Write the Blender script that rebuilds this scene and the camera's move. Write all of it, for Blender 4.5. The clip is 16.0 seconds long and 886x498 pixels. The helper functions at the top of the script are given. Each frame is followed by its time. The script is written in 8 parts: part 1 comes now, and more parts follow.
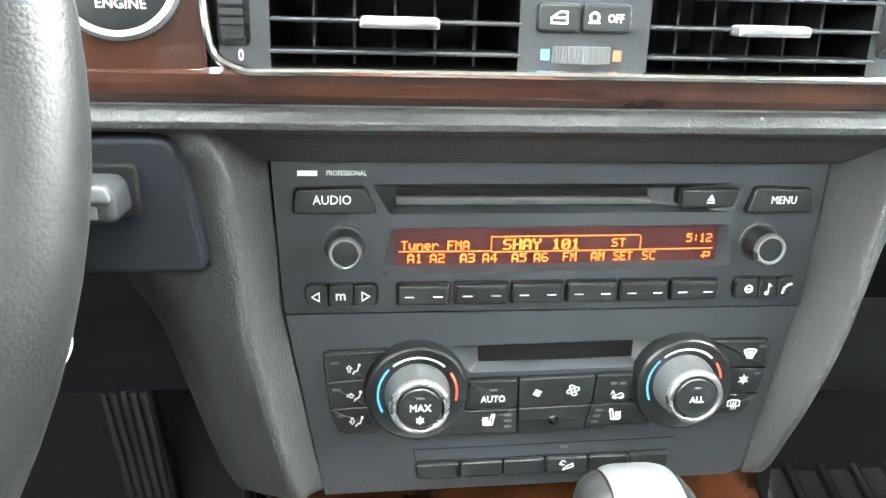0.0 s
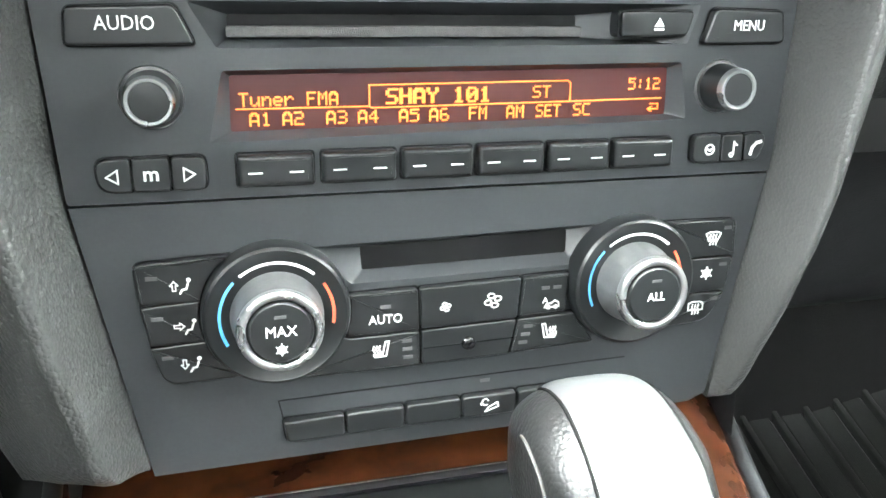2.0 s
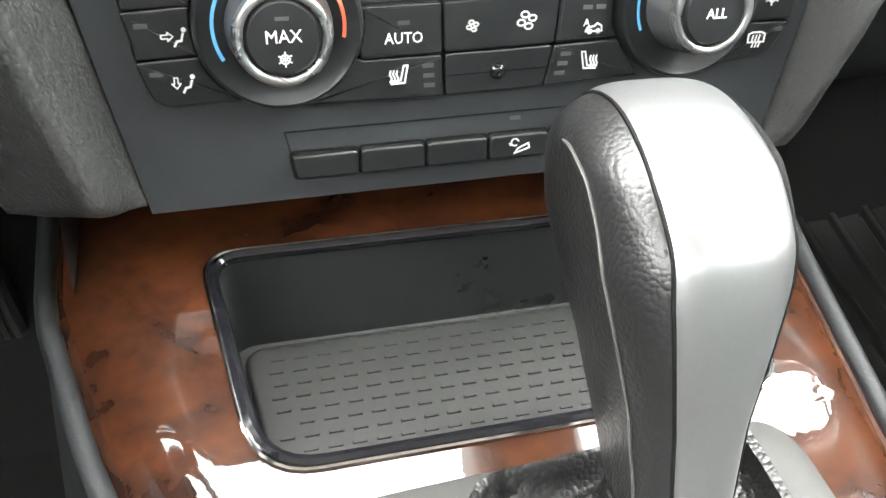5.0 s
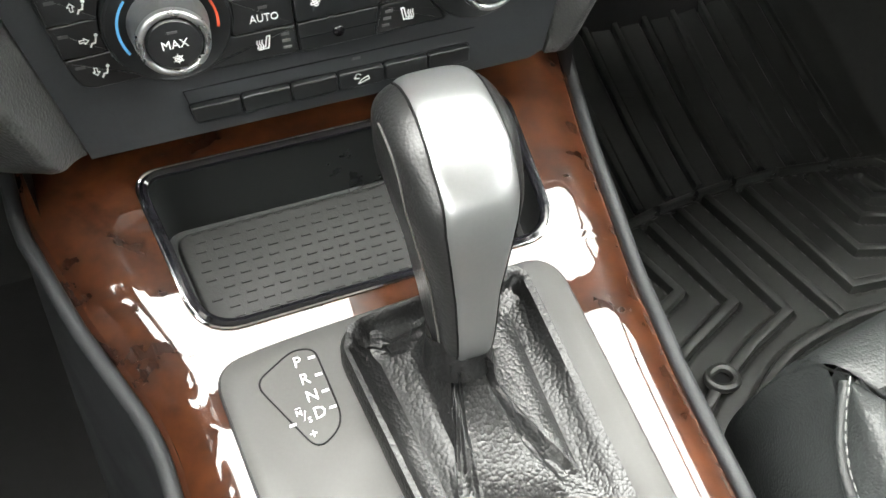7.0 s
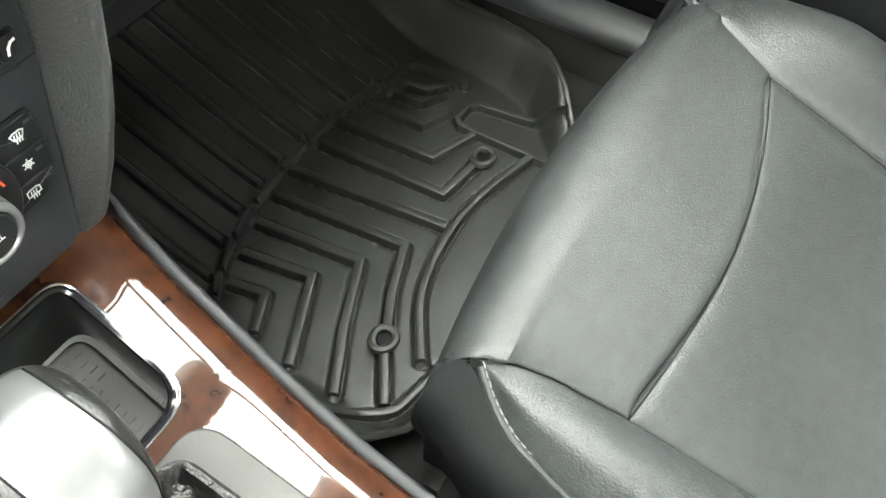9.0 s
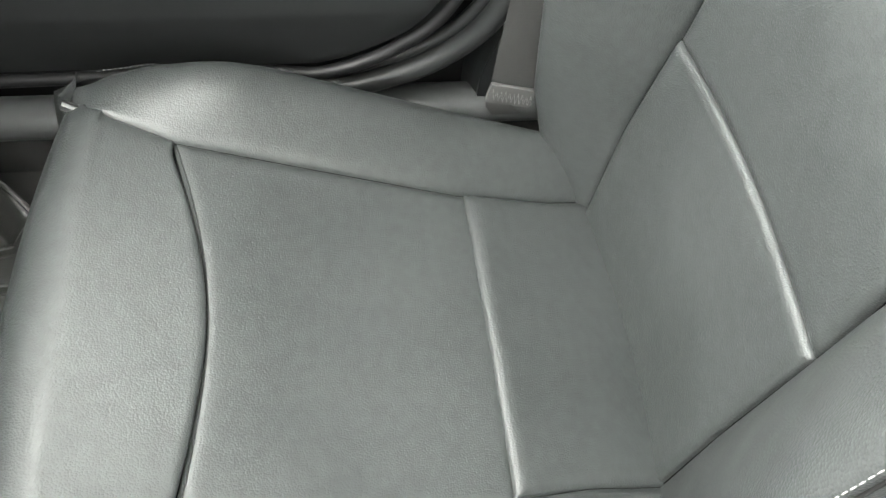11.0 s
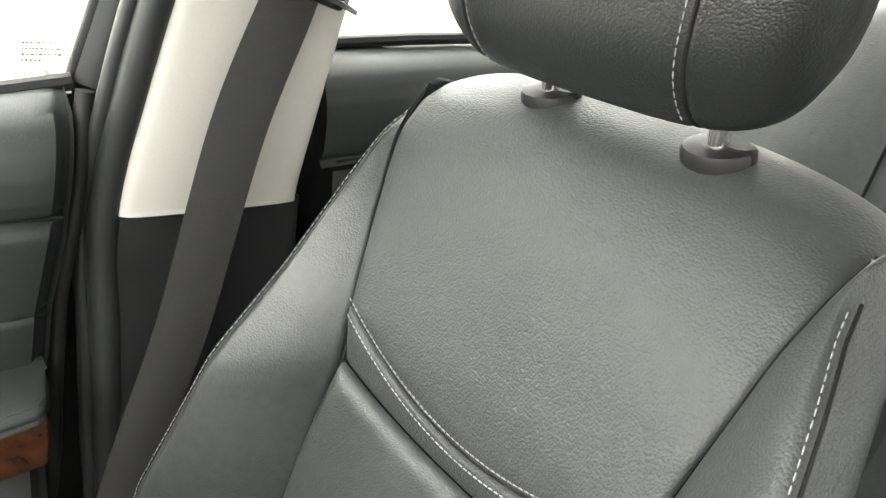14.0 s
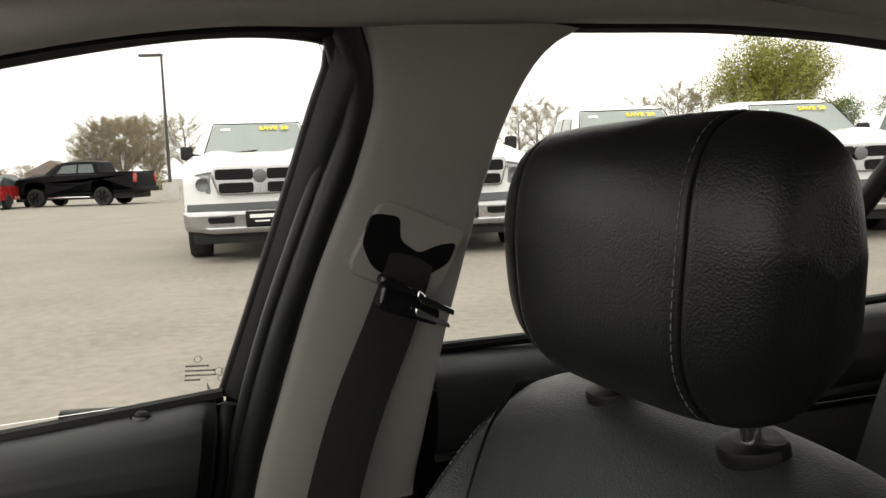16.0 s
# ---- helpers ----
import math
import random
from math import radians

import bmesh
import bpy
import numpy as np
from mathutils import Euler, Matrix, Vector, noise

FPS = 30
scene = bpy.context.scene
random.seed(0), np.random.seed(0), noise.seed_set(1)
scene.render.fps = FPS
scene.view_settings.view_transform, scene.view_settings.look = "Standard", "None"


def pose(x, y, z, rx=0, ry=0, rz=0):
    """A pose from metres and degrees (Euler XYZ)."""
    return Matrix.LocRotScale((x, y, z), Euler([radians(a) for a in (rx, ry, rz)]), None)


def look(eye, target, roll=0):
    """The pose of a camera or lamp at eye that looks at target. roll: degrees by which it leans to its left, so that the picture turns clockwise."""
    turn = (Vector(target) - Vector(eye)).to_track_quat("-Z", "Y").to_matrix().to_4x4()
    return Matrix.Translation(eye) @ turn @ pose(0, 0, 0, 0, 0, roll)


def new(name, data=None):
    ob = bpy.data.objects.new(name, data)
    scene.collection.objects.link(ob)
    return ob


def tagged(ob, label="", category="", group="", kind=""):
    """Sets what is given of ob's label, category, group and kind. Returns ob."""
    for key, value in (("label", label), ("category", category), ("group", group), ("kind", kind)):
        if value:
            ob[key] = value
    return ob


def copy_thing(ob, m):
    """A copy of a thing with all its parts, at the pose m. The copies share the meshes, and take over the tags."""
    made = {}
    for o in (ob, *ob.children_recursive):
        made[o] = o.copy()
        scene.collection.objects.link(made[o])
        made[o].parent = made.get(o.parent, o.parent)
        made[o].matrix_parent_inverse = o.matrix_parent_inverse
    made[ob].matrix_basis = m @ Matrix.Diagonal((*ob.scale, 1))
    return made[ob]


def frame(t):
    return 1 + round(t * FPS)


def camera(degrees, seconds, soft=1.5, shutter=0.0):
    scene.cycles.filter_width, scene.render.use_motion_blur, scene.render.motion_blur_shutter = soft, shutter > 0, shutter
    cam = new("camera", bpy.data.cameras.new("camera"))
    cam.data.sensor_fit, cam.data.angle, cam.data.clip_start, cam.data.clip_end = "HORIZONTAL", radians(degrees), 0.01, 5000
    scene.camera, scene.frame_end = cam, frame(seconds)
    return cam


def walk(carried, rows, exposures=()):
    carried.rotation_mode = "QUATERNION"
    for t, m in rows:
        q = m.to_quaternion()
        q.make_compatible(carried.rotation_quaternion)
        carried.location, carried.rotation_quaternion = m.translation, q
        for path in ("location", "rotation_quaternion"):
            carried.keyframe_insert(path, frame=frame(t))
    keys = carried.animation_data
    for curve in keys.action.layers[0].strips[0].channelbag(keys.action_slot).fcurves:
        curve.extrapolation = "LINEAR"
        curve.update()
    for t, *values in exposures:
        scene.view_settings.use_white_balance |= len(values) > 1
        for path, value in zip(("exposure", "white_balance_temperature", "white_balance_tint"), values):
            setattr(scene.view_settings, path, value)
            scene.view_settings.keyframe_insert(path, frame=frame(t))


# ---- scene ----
cam = camera(57.96, 16.0)
PATH = [
    (0, (-0.0898, -0.3337, 0.7889), (0.0229, 0.6350, 0.5676), 0.34),
    (0.5, (-0.0690, -0.2928, 0.7592), (0.0859, 0.6746, 0.5588), -0.20),
    (1, (-0.0795, -0.2826, 0.7517), (0.1212, 0.6742, 0.5413), -0.69),
    (1.5, (-0.0722, -0.2616, 0.7353), (0.1688, 0.6869, 0.5299), -1.17),
    (2, (-0.0734, -0.2459, 0.7186), (0.1784, 0.6982, 0.5059), -1.49),
    (2.5, (-0.0745, -0.2388, 0.7084), (0.1722, 0.7045, 0.4861), -2.02),
    (3, (-0.0788, -0.2390, 0.7051), (0.1649, 0.7041, 0.4789), -2.23),
    (3.5, (-0.0785, -0.2373, 0.7024), (0.1629, 0.7038, 0.4657), -2.28),
    (4, (-0.0761, -0.2315, 0.6947), (0.1635, 0.7042, 0.4356), -1.99),
    (4.5, (-0.0764, -0.2261, 0.6830), (0.1535, 0.6919, 0.3600), -1.71),
    (5, (-0.0735, -0.2264, 0.6769), (0.1436, 0.6621, 0.2724), -1.63),
    (5.2, (-0.0701, -0.2330, 0.6769), (0.1407, 0.6350, 0.2274), -1.45),
    (7.3, (-0.0687, -0.2924, 0.7872), (0.2261, 0.3839, 0.1123), -3.21),
    (7.5, (-0.0584, -0.2855, 0.7915), (0.2799, 0.3681, 0.1146), -2.41),
    (8, (-0.0270, -0.2645, 0.8075), (0.4047, 0.3066, 0.1094), -2.25),
    (8.5, (-0.0212, -0.2474, 0.8309), (0.4695, 0.2095, 0.0890), -2.81),
    (9, (-0.0049, -0.2430, 0.8550), (0.5161, 0.0980, 0.0726), -3.36),
    (9.5, (0.0108, -0.2617, 0.8751), (0.5474, -0.0219, 0.0660), -3.36),
    (10, (0.0312, -0.3031, 0.9024), (0.5788, -0.1779, 0.0751), -3.17),
    (10.2, (0.0435, -0.3237, 0.9113), (0.5870, -0.2414, 0.0759), -3.25),
    (12.3, (0.0980, -0.3901, 0.9970), (0.7321, -0.6957, 0.2867), 5.35),
    (12.5, (0.0956, -0.3881, 1.0041), (0.7446, -0.7459, 0.3328), 6.14),
    (13, (0.0930, -0.3945, 1.0203), (0.7643, -0.8483, 0.4343), 6.27),
    (13.5, (0.0977, -0.4021, 1.0425), (0.7728, -0.9322, 0.5295), 5.31),
    (14, (0.0807, -0.4129, 1.0558), (0.7903, -0.9756, 0.6316), 4.85),
    (14.5, (0.0604, -0.4281, 1.0654), (0.8041, -1.0046, 0.7269), 5.18),
    (15, (0.0377, -0.4546, 1.0627), (0.8503, -0.9823, 0.8151), 4.42),
    (15.5, (0.0182, -0.4585, 1.0832), (0.8824, -0.9296, 0.9065), 1.84),
    (16, (-0.0118, -0.4698, 1.0909), (0.9078, -0.8494, 0.9894), -2.12),
]
walk(cam, [(t, look(eye, target, roll)) for t, eye, target, roll in PATH], exposures=[(0, 6.42, 6300, 3), (3, 6.5, 6300, 2), (4, 6.28, 6350, 3), (5, 5.8, 6600, 6), (8, 5.05, 6700, 4), (8.5, 5.3, 6700, 3), (9, 5.38, 6700, 3), (10.2, 5.25, 6700, 3), (12.5, 5.27, 6600, 8), (13.5, 4.62, 6900, 7), (14, 4.08, 6900, 6), (14.5, 3.33, 7050, 5), (15.4, 1.62, 7200, 8), (16, 1.17, 7100, 9)])

# ---- light ----
world = bpy.data.worlds.new("overcast_sky")
scene.world = world
world.use_nodes = True
wn = world.node_tree.nodes
bg = wn["Background"]
sky = wn.new("ShaderNodeTexSky")
sky.sky_type = "NISHITA"
sky.sun_disc = False
sky.sun_elevation, sky.sun_rotation = radians(62), radians(-25)
sky.air_density, sky.dust_density, sky.ozone_density = 1.0, 2.0, 1.0
hue = wn.new("ShaderNodeHueSaturation")
hue.inputs["Saturation"].default_value = 0.0
world.node_tree.links.new(sky.outputs["Color"], hue.inputs["Color"])
deck = wn.new("ShaderNodeMix")  # an even cloud deck in front of most of the sky
deck.data_type = "RGBA"
deck.inputs["Factor"].default_value = 0.75
deck.inputs["B"].default_value = (5.0, 5.0, 5.0, 1)
world.node_tree.links.new(hue.outputs["Color"], deck.inputs["A"])
world.node_tree.links.new(deck.outputs["Result"], bg.inputs["Color"])
bg.inputs["Strength"].default_value = 0.15
sun = new("sun", bpy.data.lights.new("sun", "SUN"))
sun.data.energy, sun.data.angle, sun.data.color = 0.5, radians(130), (1.0, 0.99, 0.97)
sun.matrix_world = look((math.sin(radians(-25)) * 6, math.cos(radians(-25)) * 6, 11.3), (0, 0, 0))

# ---- materials ----


def material(name, color, rough=0.5, metal=0.0, vary=0.15, vary_scale=30.0, bump=0.0, bump_scale=400.0, bump_kind="noise",
             coat=0.0, spec=0.5, stretch=(1, 1, 1), rough_vary=0.08, dist=0.001, wrinkle=0.0, wrinkle_scale=26.0):
    """A principled material with colour variation at two scales and fine relief, in metres."""
    m = bpy.data.materials.new(name)
    m.use_nodes = True
    nt, b = m.node_tree, m.node_tree.nodes["Principled BSDF"]
    nd, ln = nt.nodes.new, nt.links.new
    b.inputs["Roughness"].default_value = rough
    b.inputs["Metallic"].default_value = metal
    b.inputs["Coat Weight"].default_value = coat
    b.inputs["Coat Roughness"].default_value = 0.03
    b.inputs["Specular IOR Level"].default_value = spec
    tc, mp = nd("ShaderNodeTexCoord"), nd("ShaderNodeMapping")
    mp.inputs["Scale"].default_value = stretch
    ln(tc.outputs["Object"], mp.inputs["Vector"])
    big, fine = nd("ShaderNodeTexNoise"), nd("ShaderNodeTexNoise")
    big.inputs["Scale"].default_value, fine.inputs["Scale"].default_value = vary_scale, vary_scale * 14
    big.inputs["Detail"].default_value, fine.inputs["Detail"].default_value = 4, 3
    ln(mp.outputs["Vector"], big.inputs["Vector"]), ln(mp.outputs["Vector"], fine.inputs["Vector"])
    mix = nd("ShaderNodeMath")
    mix.operation = "ADD"
    ln(big.outputs["Fac"], mix.inputs[0]), ln(fine.outputs["Fac"], mix.inputs[1])
    ramp = nd("ShaderNodeMapRange")
    ramp.inputs["From Min"].default_value, ramp.inputs["From Max"].default_value = 0.6, 1.4
    ramp.inputs["To Min"].default_value, ramp.inputs["To Max"].default_value = 1 - vary, 1 + vary
    ln(mix.outputs[0], ramp.inputs["Value"])
    col = nd("ShaderNodeVectorMath")
    col.operation = "SCALE"
    col.inputs[0].default_value = color
    ln(ramp.outputs["Result"], col.inputs["Scale"])
    ln(col.outputs["Vector"], b.inputs["Base Color"])
    rr = nd("ShaderNodeMapRange")
    rr.inputs["From Min"].default_value, rr.inputs["From Max"].default_value = 0.3, 0.7
    rr.inputs["To Min"].default_value, rr.inputs["To Max"].default_value = max(0.0, rough - rough_vary), min(1.0, rough + rough_vary)
    ln(big.outputs["Fac"], rr.inputs["Value"]), ln(rr.outputs["Result"], b.inputs["Roughness"])
    if bump:
        bp = nd("ShaderNodeBump")
        bp.inputs["Strength"].default_value, bp.inputs["Distance"].default_value = bump, dist
        if bump_kind == "leather":
            v = nd("ShaderNodeTexVoronoi")
            v.feature = "F1"
            v.inputs["Scale"].default_value = bump_scale
            warp = nd("ShaderNodeTexNoise")
            warp.inputs["Scale"].default_value = bump_scale * 0.45
            wm = nd("ShaderNodeVectorMath")
            wm.operation = "MULTIPLY_ADD"
            wm.inputs[1].default_value = (0.45 / bump_scale,) * 3
            ln(warp.outputs["Color"], wm.inputs[0]), ln(mp.outputs["Vector"], wm.inputs[2])
            ln(mp.outputs["Vector"], warp.inputs["Vector"]), ln(wm.outputs["Vector"], v.inputs["Vector"])
            pw = nd("ShaderNodeMath")
            pw.operation = "POWER"
            pw.inputs[1].default_value = 1.6
            ln(v.outputs["Distance"], pw.inputs[0])
            sub = nd("ShaderNodeMath")
            sub.operation = "MULTIPLY_ADD"
            sub.inputs[1].default_value = -1.0
            ln(pw.outputs[0], sub.inputs[0])
            sub.inputs[2].default_value = 1.0
            wr, wa = nd("ShaderNodeTexNoise"), nd("ShaderNodeMath")
            wr.inputs["Scale"].default_value, wr.inputs["Detail"].default_value, wr.inputs["Distortion"].default_value = wrinkle_scale, 3, 0.8
            wa.operation = "MULTIPLY_ADD"
            wa.inputs[1].default_value = wrinkle
            ln(mp.outputs["Vector"], wr.inputs["Vector"]), ln(wr.outputs["Fac"], wa.inputs[0])
            ln(sub.outputs[0], wa.inputs[2]), ln(wa.outputs[0], bp.inputs["Height"])
        elif bump_kind == "twill":
            w = nd("ShaderNodeTexWave")
            w.wave_type, w.bands_direction = "BANDS", "Z"
            w.inputs["Scale"].default_value = bump_scale
            w.inputs["Distortion"].default_value = 0.6
            ln(mp.outputs["Vector"], w.inputs["Vector"]), ln(w.outputs["Fac"], bp.inputs["Height"])
        else:
            n = nd("ShaderNodeTexNoise")
            n.inputs["Scale"].default_value, n.inputs["Detail"].default_value = bump_scale, 4
            ln(mp.outputs["Vector"], n.inputs["Vector"]), ln(n.outputs["Fac"], bp.inputs["Height"])
        ln(bp.outputs["Normal"], b.inputs["Normal"])
    return m


def burl(name, dark, light, scale):
    """Lacquered burl walnut: clouded figure under a clear coat."""
    m = material(name, light, 0.45, coat=1.0, vary=0.2, vary_scale=90, spec=0.08)
    nt = m.node_tree
    nd, ln, b = nt.nodes.new, nt.links.new, nt.nodes["Principled BSDF"]
    tc, mp = nd("ShaderNodeTexCoord"), nd("ShaderNodeMapping")
    mp.inputs["Scale"].default_value = (1.0, 1.25, 1.5)
    ln(tc.outputs["Object"], mp.inputs["Vector"])
    n1, n2 = nd("ShaderNodeTexNoise"), nd("ShaderNodeTexNoise")
    n1.inputs["Scale"].default_value, n1.inputs["Detail"].default_value, n1.inputs["Distortion"].default_value = scale, 4, 1.3
    n1.inputs["Roughness"].default_value = 0.5
    n2.inputs["Scale"].default_value, n2.inputs["Detail"].default_value = scale * 7, 3
    ln(mp.outputs["Vector"], n1.inputs["Vector"]), ln(mp.outputs["Vector"], n2.inputs["Vector"])
    ad = nd("ShaderNodeMath")
    ad.operation = "MULTIPLY_ADD"
    ad.inputs[1].default_value = 0.35
    ln(n2.outputs["Fac"], ad.inputs[0]), ln(n1.outputs["Fac"], ad.inputs[2])
    rp = nd("ShaderNodeValToRGB")
    rp.color_ramp.elements[0].position, rp.color_ramp.elements[0].color = 0.45, (*dark, 1)
    rp.color_ramp.elements[1].position, rp.color_ramp.elements[1].color = 0.95, (*light, 1)
    mid = rp.color_ramp.elements.new(0.68)
    mid.color = (*[(a * 1.1 + c * 0.9) / 2 for a, c in zip(dark, light)], 1)
    ln(ad.outputs[0], rp.inputs["Fac"]), ln(rp.outputs["Color"], b.inputs["Base Color"])
    b.inputs["Coat Roughness"].default_value, b.inputs["Coat IOR"].default_value = 0.02, 1.54
    return m


def glowing(name, color, strength):
    m = bpy.data.materials.new(name)
    m.use_nodes = True
    b = m.node_tree.nodes["Principled BSDF"]
    b.inputs["Base Color"].default_value = (*[c * 0.5 for c in color], 1)
    b.inputs["Emission Color"].default_value, b.inputs["Emission Strength"].default_value = (*color, 1), strength
    return m


def glass(name, tint, rough=0.0):
    m = bpy.data.materials.new(name)
    m.use_nodes = True
    b = m.node_tree.nodes["Principled BSDF"]
    b.inputs["Base Color"].default_value = (*tint, 1)
    b.inputs["Transmission Weight"].default_value, b.inputs["Roughness"].default_value, b.inputs["IOR"].default_value = 1.0, rough, 1.1
    return m


FASCIA = material("black_matt_plastic", (0.025, 0.0275, 0.0300), 0.40, vary=0.12, vary_scale=60, bump=0.12, bump_scale=3000, dist=0.0003, spec=0.42)
KNEE = material("blue_black_knee_plastic", (0.0060, 0.0072, 0.0092), 0.55, vary=0.05, vary_scale=30, bump=0.1, bump_scale=1500, dist=0.0003, spec=0.16)
BUTTON = material("soft_black_button", (0.0085, 0.0095, 0.0102), 0.34, vary=0.12, vary_scale=120, rough_vary=0.04)
GLOSSY = material("gloss_black_plastic", (0.008, 0.008, 0.010), 0.12, vary=0.2, vary_scale=40, rough_vary=0.04)
# Near-black: puts the shade of slots and openings into colour; also plain black parts.
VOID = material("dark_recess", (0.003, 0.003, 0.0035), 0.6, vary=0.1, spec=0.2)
FLOCK = material("grey_felt_lip", (0.06, 0.06, 0.06), 0.95, vary=0.5, vary_scale=220, bump=0.5, bump_scale=2500)
DASH = material("dark_grained_dash_skin", (0.038, 0.039, 0.0385), 0.46, vary=0.06, vary_scale=20, bump=0.8, bump_scale=760, bump_kind="leather", dist=0.00033, spec=0.40)
DARKDASH = material("dark_lower_dash_plastic", (0.016, 0.017, 0.0185), 0.55, vary=0.08, vary_scale=20, bump=0.4, bump_scale=900, bump_kind="leather", dist=0.0002, spec=0.3)
LEATHER = material("black_seat_leather", (0.0250, 0.0272, 0.0272), 0.42, vary=0.28, vary_scale=7, bump=0.6, bump_scale=700, bump_kind="leather", dist=0.00036, spec=0.36, wrinkle=1.9, wrinkle_scale=15, rough_vary=0.09)
PEBBLED = material("pebbled_seat_leather", (0.0258, 0.0278, 0.0278), 0.47, vary=0.12, vary_scale=9, bump=0.65, bump_scale=600, bump_kind="leather", dist=0.00050, spec=0.27, wrinkle=0.9, wrinkle_scale=12)
LEATHER2 = material("black_headrest_leather", (0.0088, 0.0096, 0.0093), 0.38, vary=0.10, vary_scale=9, bump=0.6, bump_scale=700, bump_kind="leather", dist=0.00029, spec=0.32)
KNOBHIDE = material("black_knob_leather", (0.0125, 0.0128, 0.0130), 0.34, vary=0.1, vary_scale=25, bump=0.6, bump_scale=784, bump_kind="leather", dist=0.00020, spec=0.5)
BOOT = material("crinkled_gaiter_leather", (0.0062, 0.0062, 0.0064), 0.36, vary=0.2, vary_scale=25, bump=0.8, bump_scale=640, bump_kind="leather", dist=0.00032, spec=0.5)
WHEEL = material("steering_wheel_leather", (0.010, 0.0105, 0.0105), 0.42, vary=0.08, vary_scale=30, bump=0.55, bump_scale=900, bump_kind="leather", dist=0.00018, spec=0.24)
PIPING = material("black_seam", (0.006, 0.006, 0.006), 0.7, vary=0.1, spec=0.1)
THREAD = material("pale_grey_thread", (0.17, 0.17, 0.166), 0.8, vary=0.2, vary_scale=300)
WOOD = burl("burl_walnut_lacquer", (0.0105, 0.0036, 0.0021), (0.062, 0.0186, 0.0064), 22)
WOOD2 = burl("burl_walnut_dash_lacquer", (0.014, 0.006, 0.005), (0.055, 0.022, 0.013), 14)
CHROME = material("bright_chrome", (0.75, 0.75, 0.76), 0.12, 1.0, vary=0.05, rough_vary=0.04)
SILVER = material("satin_silver_plastic", (0.25, 0.255, 0.26), 0.31, 0.8, vary=0.03, vary_scale=50, rough_vary=0.02)
# Lighter copy of the satin silver: light from above is in the rims' colour.
LITSILVER = material("bright_satin_silver", (0.33, 0.338, 0.342), 0.28, 0.85, vary=0.03, vary_scale=50, rough_vary=0.02)
KNOBSILVER = material("brushed_silver_knob", (0.14, 0.144, 0.147), 0.40, 0.6, vary=0.10, vary_scale=60, bump=0.1, bump_scale=800, dist=0.0003, rough_vary=0.03)
GREYPLATE = material("grey_satin_plate", (0.052, 0.0515, 0.049), 0.5, vary=0.06, vary_scale=60, spec=0.3)
RUBBER = material("black_rubber_mat", (0.0205, 0.0212, 0.0199), 0.40, vary=0.2, vary_scale=14, bump=0.5, bump_scale=900, dist=0.0008, spec=0.52)
CARPET = material("black_carpet", (0.012, 0.012, 0.012), 0.95, vary=0.4, vary_scale=160, bump=0.8, bump_scale=1500, dist=0.002)
TRAYWALL = material("satin_black_tray", (0.0105, 0.0115, 0.0115), 0.33, spec=0.5, vary=0.1, vary_scale=40)
TRAYMAT = material("ribbed_rubber_liner", (0.0088, 0.0092, 0.0086), 0.46, spec=0.30, vary=0.2, vary_scale=40, bump=0.2, bump_scale=900, dist=0.0004)
BEIGE = material("light_grey_pillar_plastic", (0.29, 0.28, 0.262), 0.5, vary=0.04, vary_scale=30, bump=0.25, bump_scale=1600, dist=0.0004)
HEADLINER = material("grey_headliner_cloth", (0.40, 0.385, 0.36), 0.95, vary=0.08, vary_scale=60, bump=0.4, bump_scale=900, dist=0.0008)
SEAL = material("black_rubber_seal", (0.007, 0.007, 0.0075), 0.45, vary=0.15, vary_scale=40, spec=0.2)
DOORSKIN = material("black_door_skin", (0.0125, 0.0139, 0.0141), 0.43, spec=0.30, vary=0.10, vary_scale=14, bump=0.4, bump_scale=900, bump_kind="leather", dist=0.00025)
SILLPLASTIC = material("grey_sill_plastic", (0.040, 0.042, 0.042), 0.42, spec=0.45, vary=0.08, vary_scale=18, bump=0.2, bump_scale=1000, dist=0.0003)
ARMHIDE = material("padded_armrest_hide", (0.0115, 0.0127, 0.0128), 0.56, spec=0.16, vary=0.10, vary_scale=14, bump=0.5, bump_scale=800, bump_kind="leather", dist=0.0003)
DOORPLASTIC = material("dark_grey_door_plastic", (0.0115, 0.0123, 0.0126), 0.40, spec=0.34, vary=0.08, vary_scale=18, bump=0.25, bump_scale=1000, dist=0.0005)
WEBBING = material("dark_grey_belt_webbing", (0.050, 0.050, 0.049), 0.75, spec=0.15, vary=0.10, vary_scale=60, bump=0.35, bump_scale=200, bump_kind="twill", dist=0.0006)
LOWPILLAR = material("black_pillar_plastic", (0.0085, 0.0092, 0.0096), 0.42, spec=0.28, vary=0.08, vary_scale=18, bump=0.25, bump_scale=1000, dist=0.0005)
WHITE = material("white_print", (0.75, 0.75, 0.75), 0.6, vary=0.03)
DIM = material("unlit_indicator", (0.075, 0.075, 0.075), 0.5, vary=0.05)
BLUE = material("blue_print", (0.10, 0.36, 0.68), 0.6, vary=0.03)
RED = material("red_print", (0.75, 0.11, 0.05), 0.6, vary=0.03)
CLEARGLASS = glass("window_glass", (0.96, 0.98, 0.97))
ORANGE = glowing("orange_display_glow", (1.0, 0.21, 0.03), 0.030)
SCREEN = glowing("dark_red_display", (0.06, 0.003, 0.003), 0.004)

# ---- builders ----
CAR = Matrix.Translation((0, 0, 0.75)) @ Matrix.Rotation(radians(0.65), 4, "Y") @ Matrix.Rotation(radians(5), 4, "X")
ORIGIN = {}


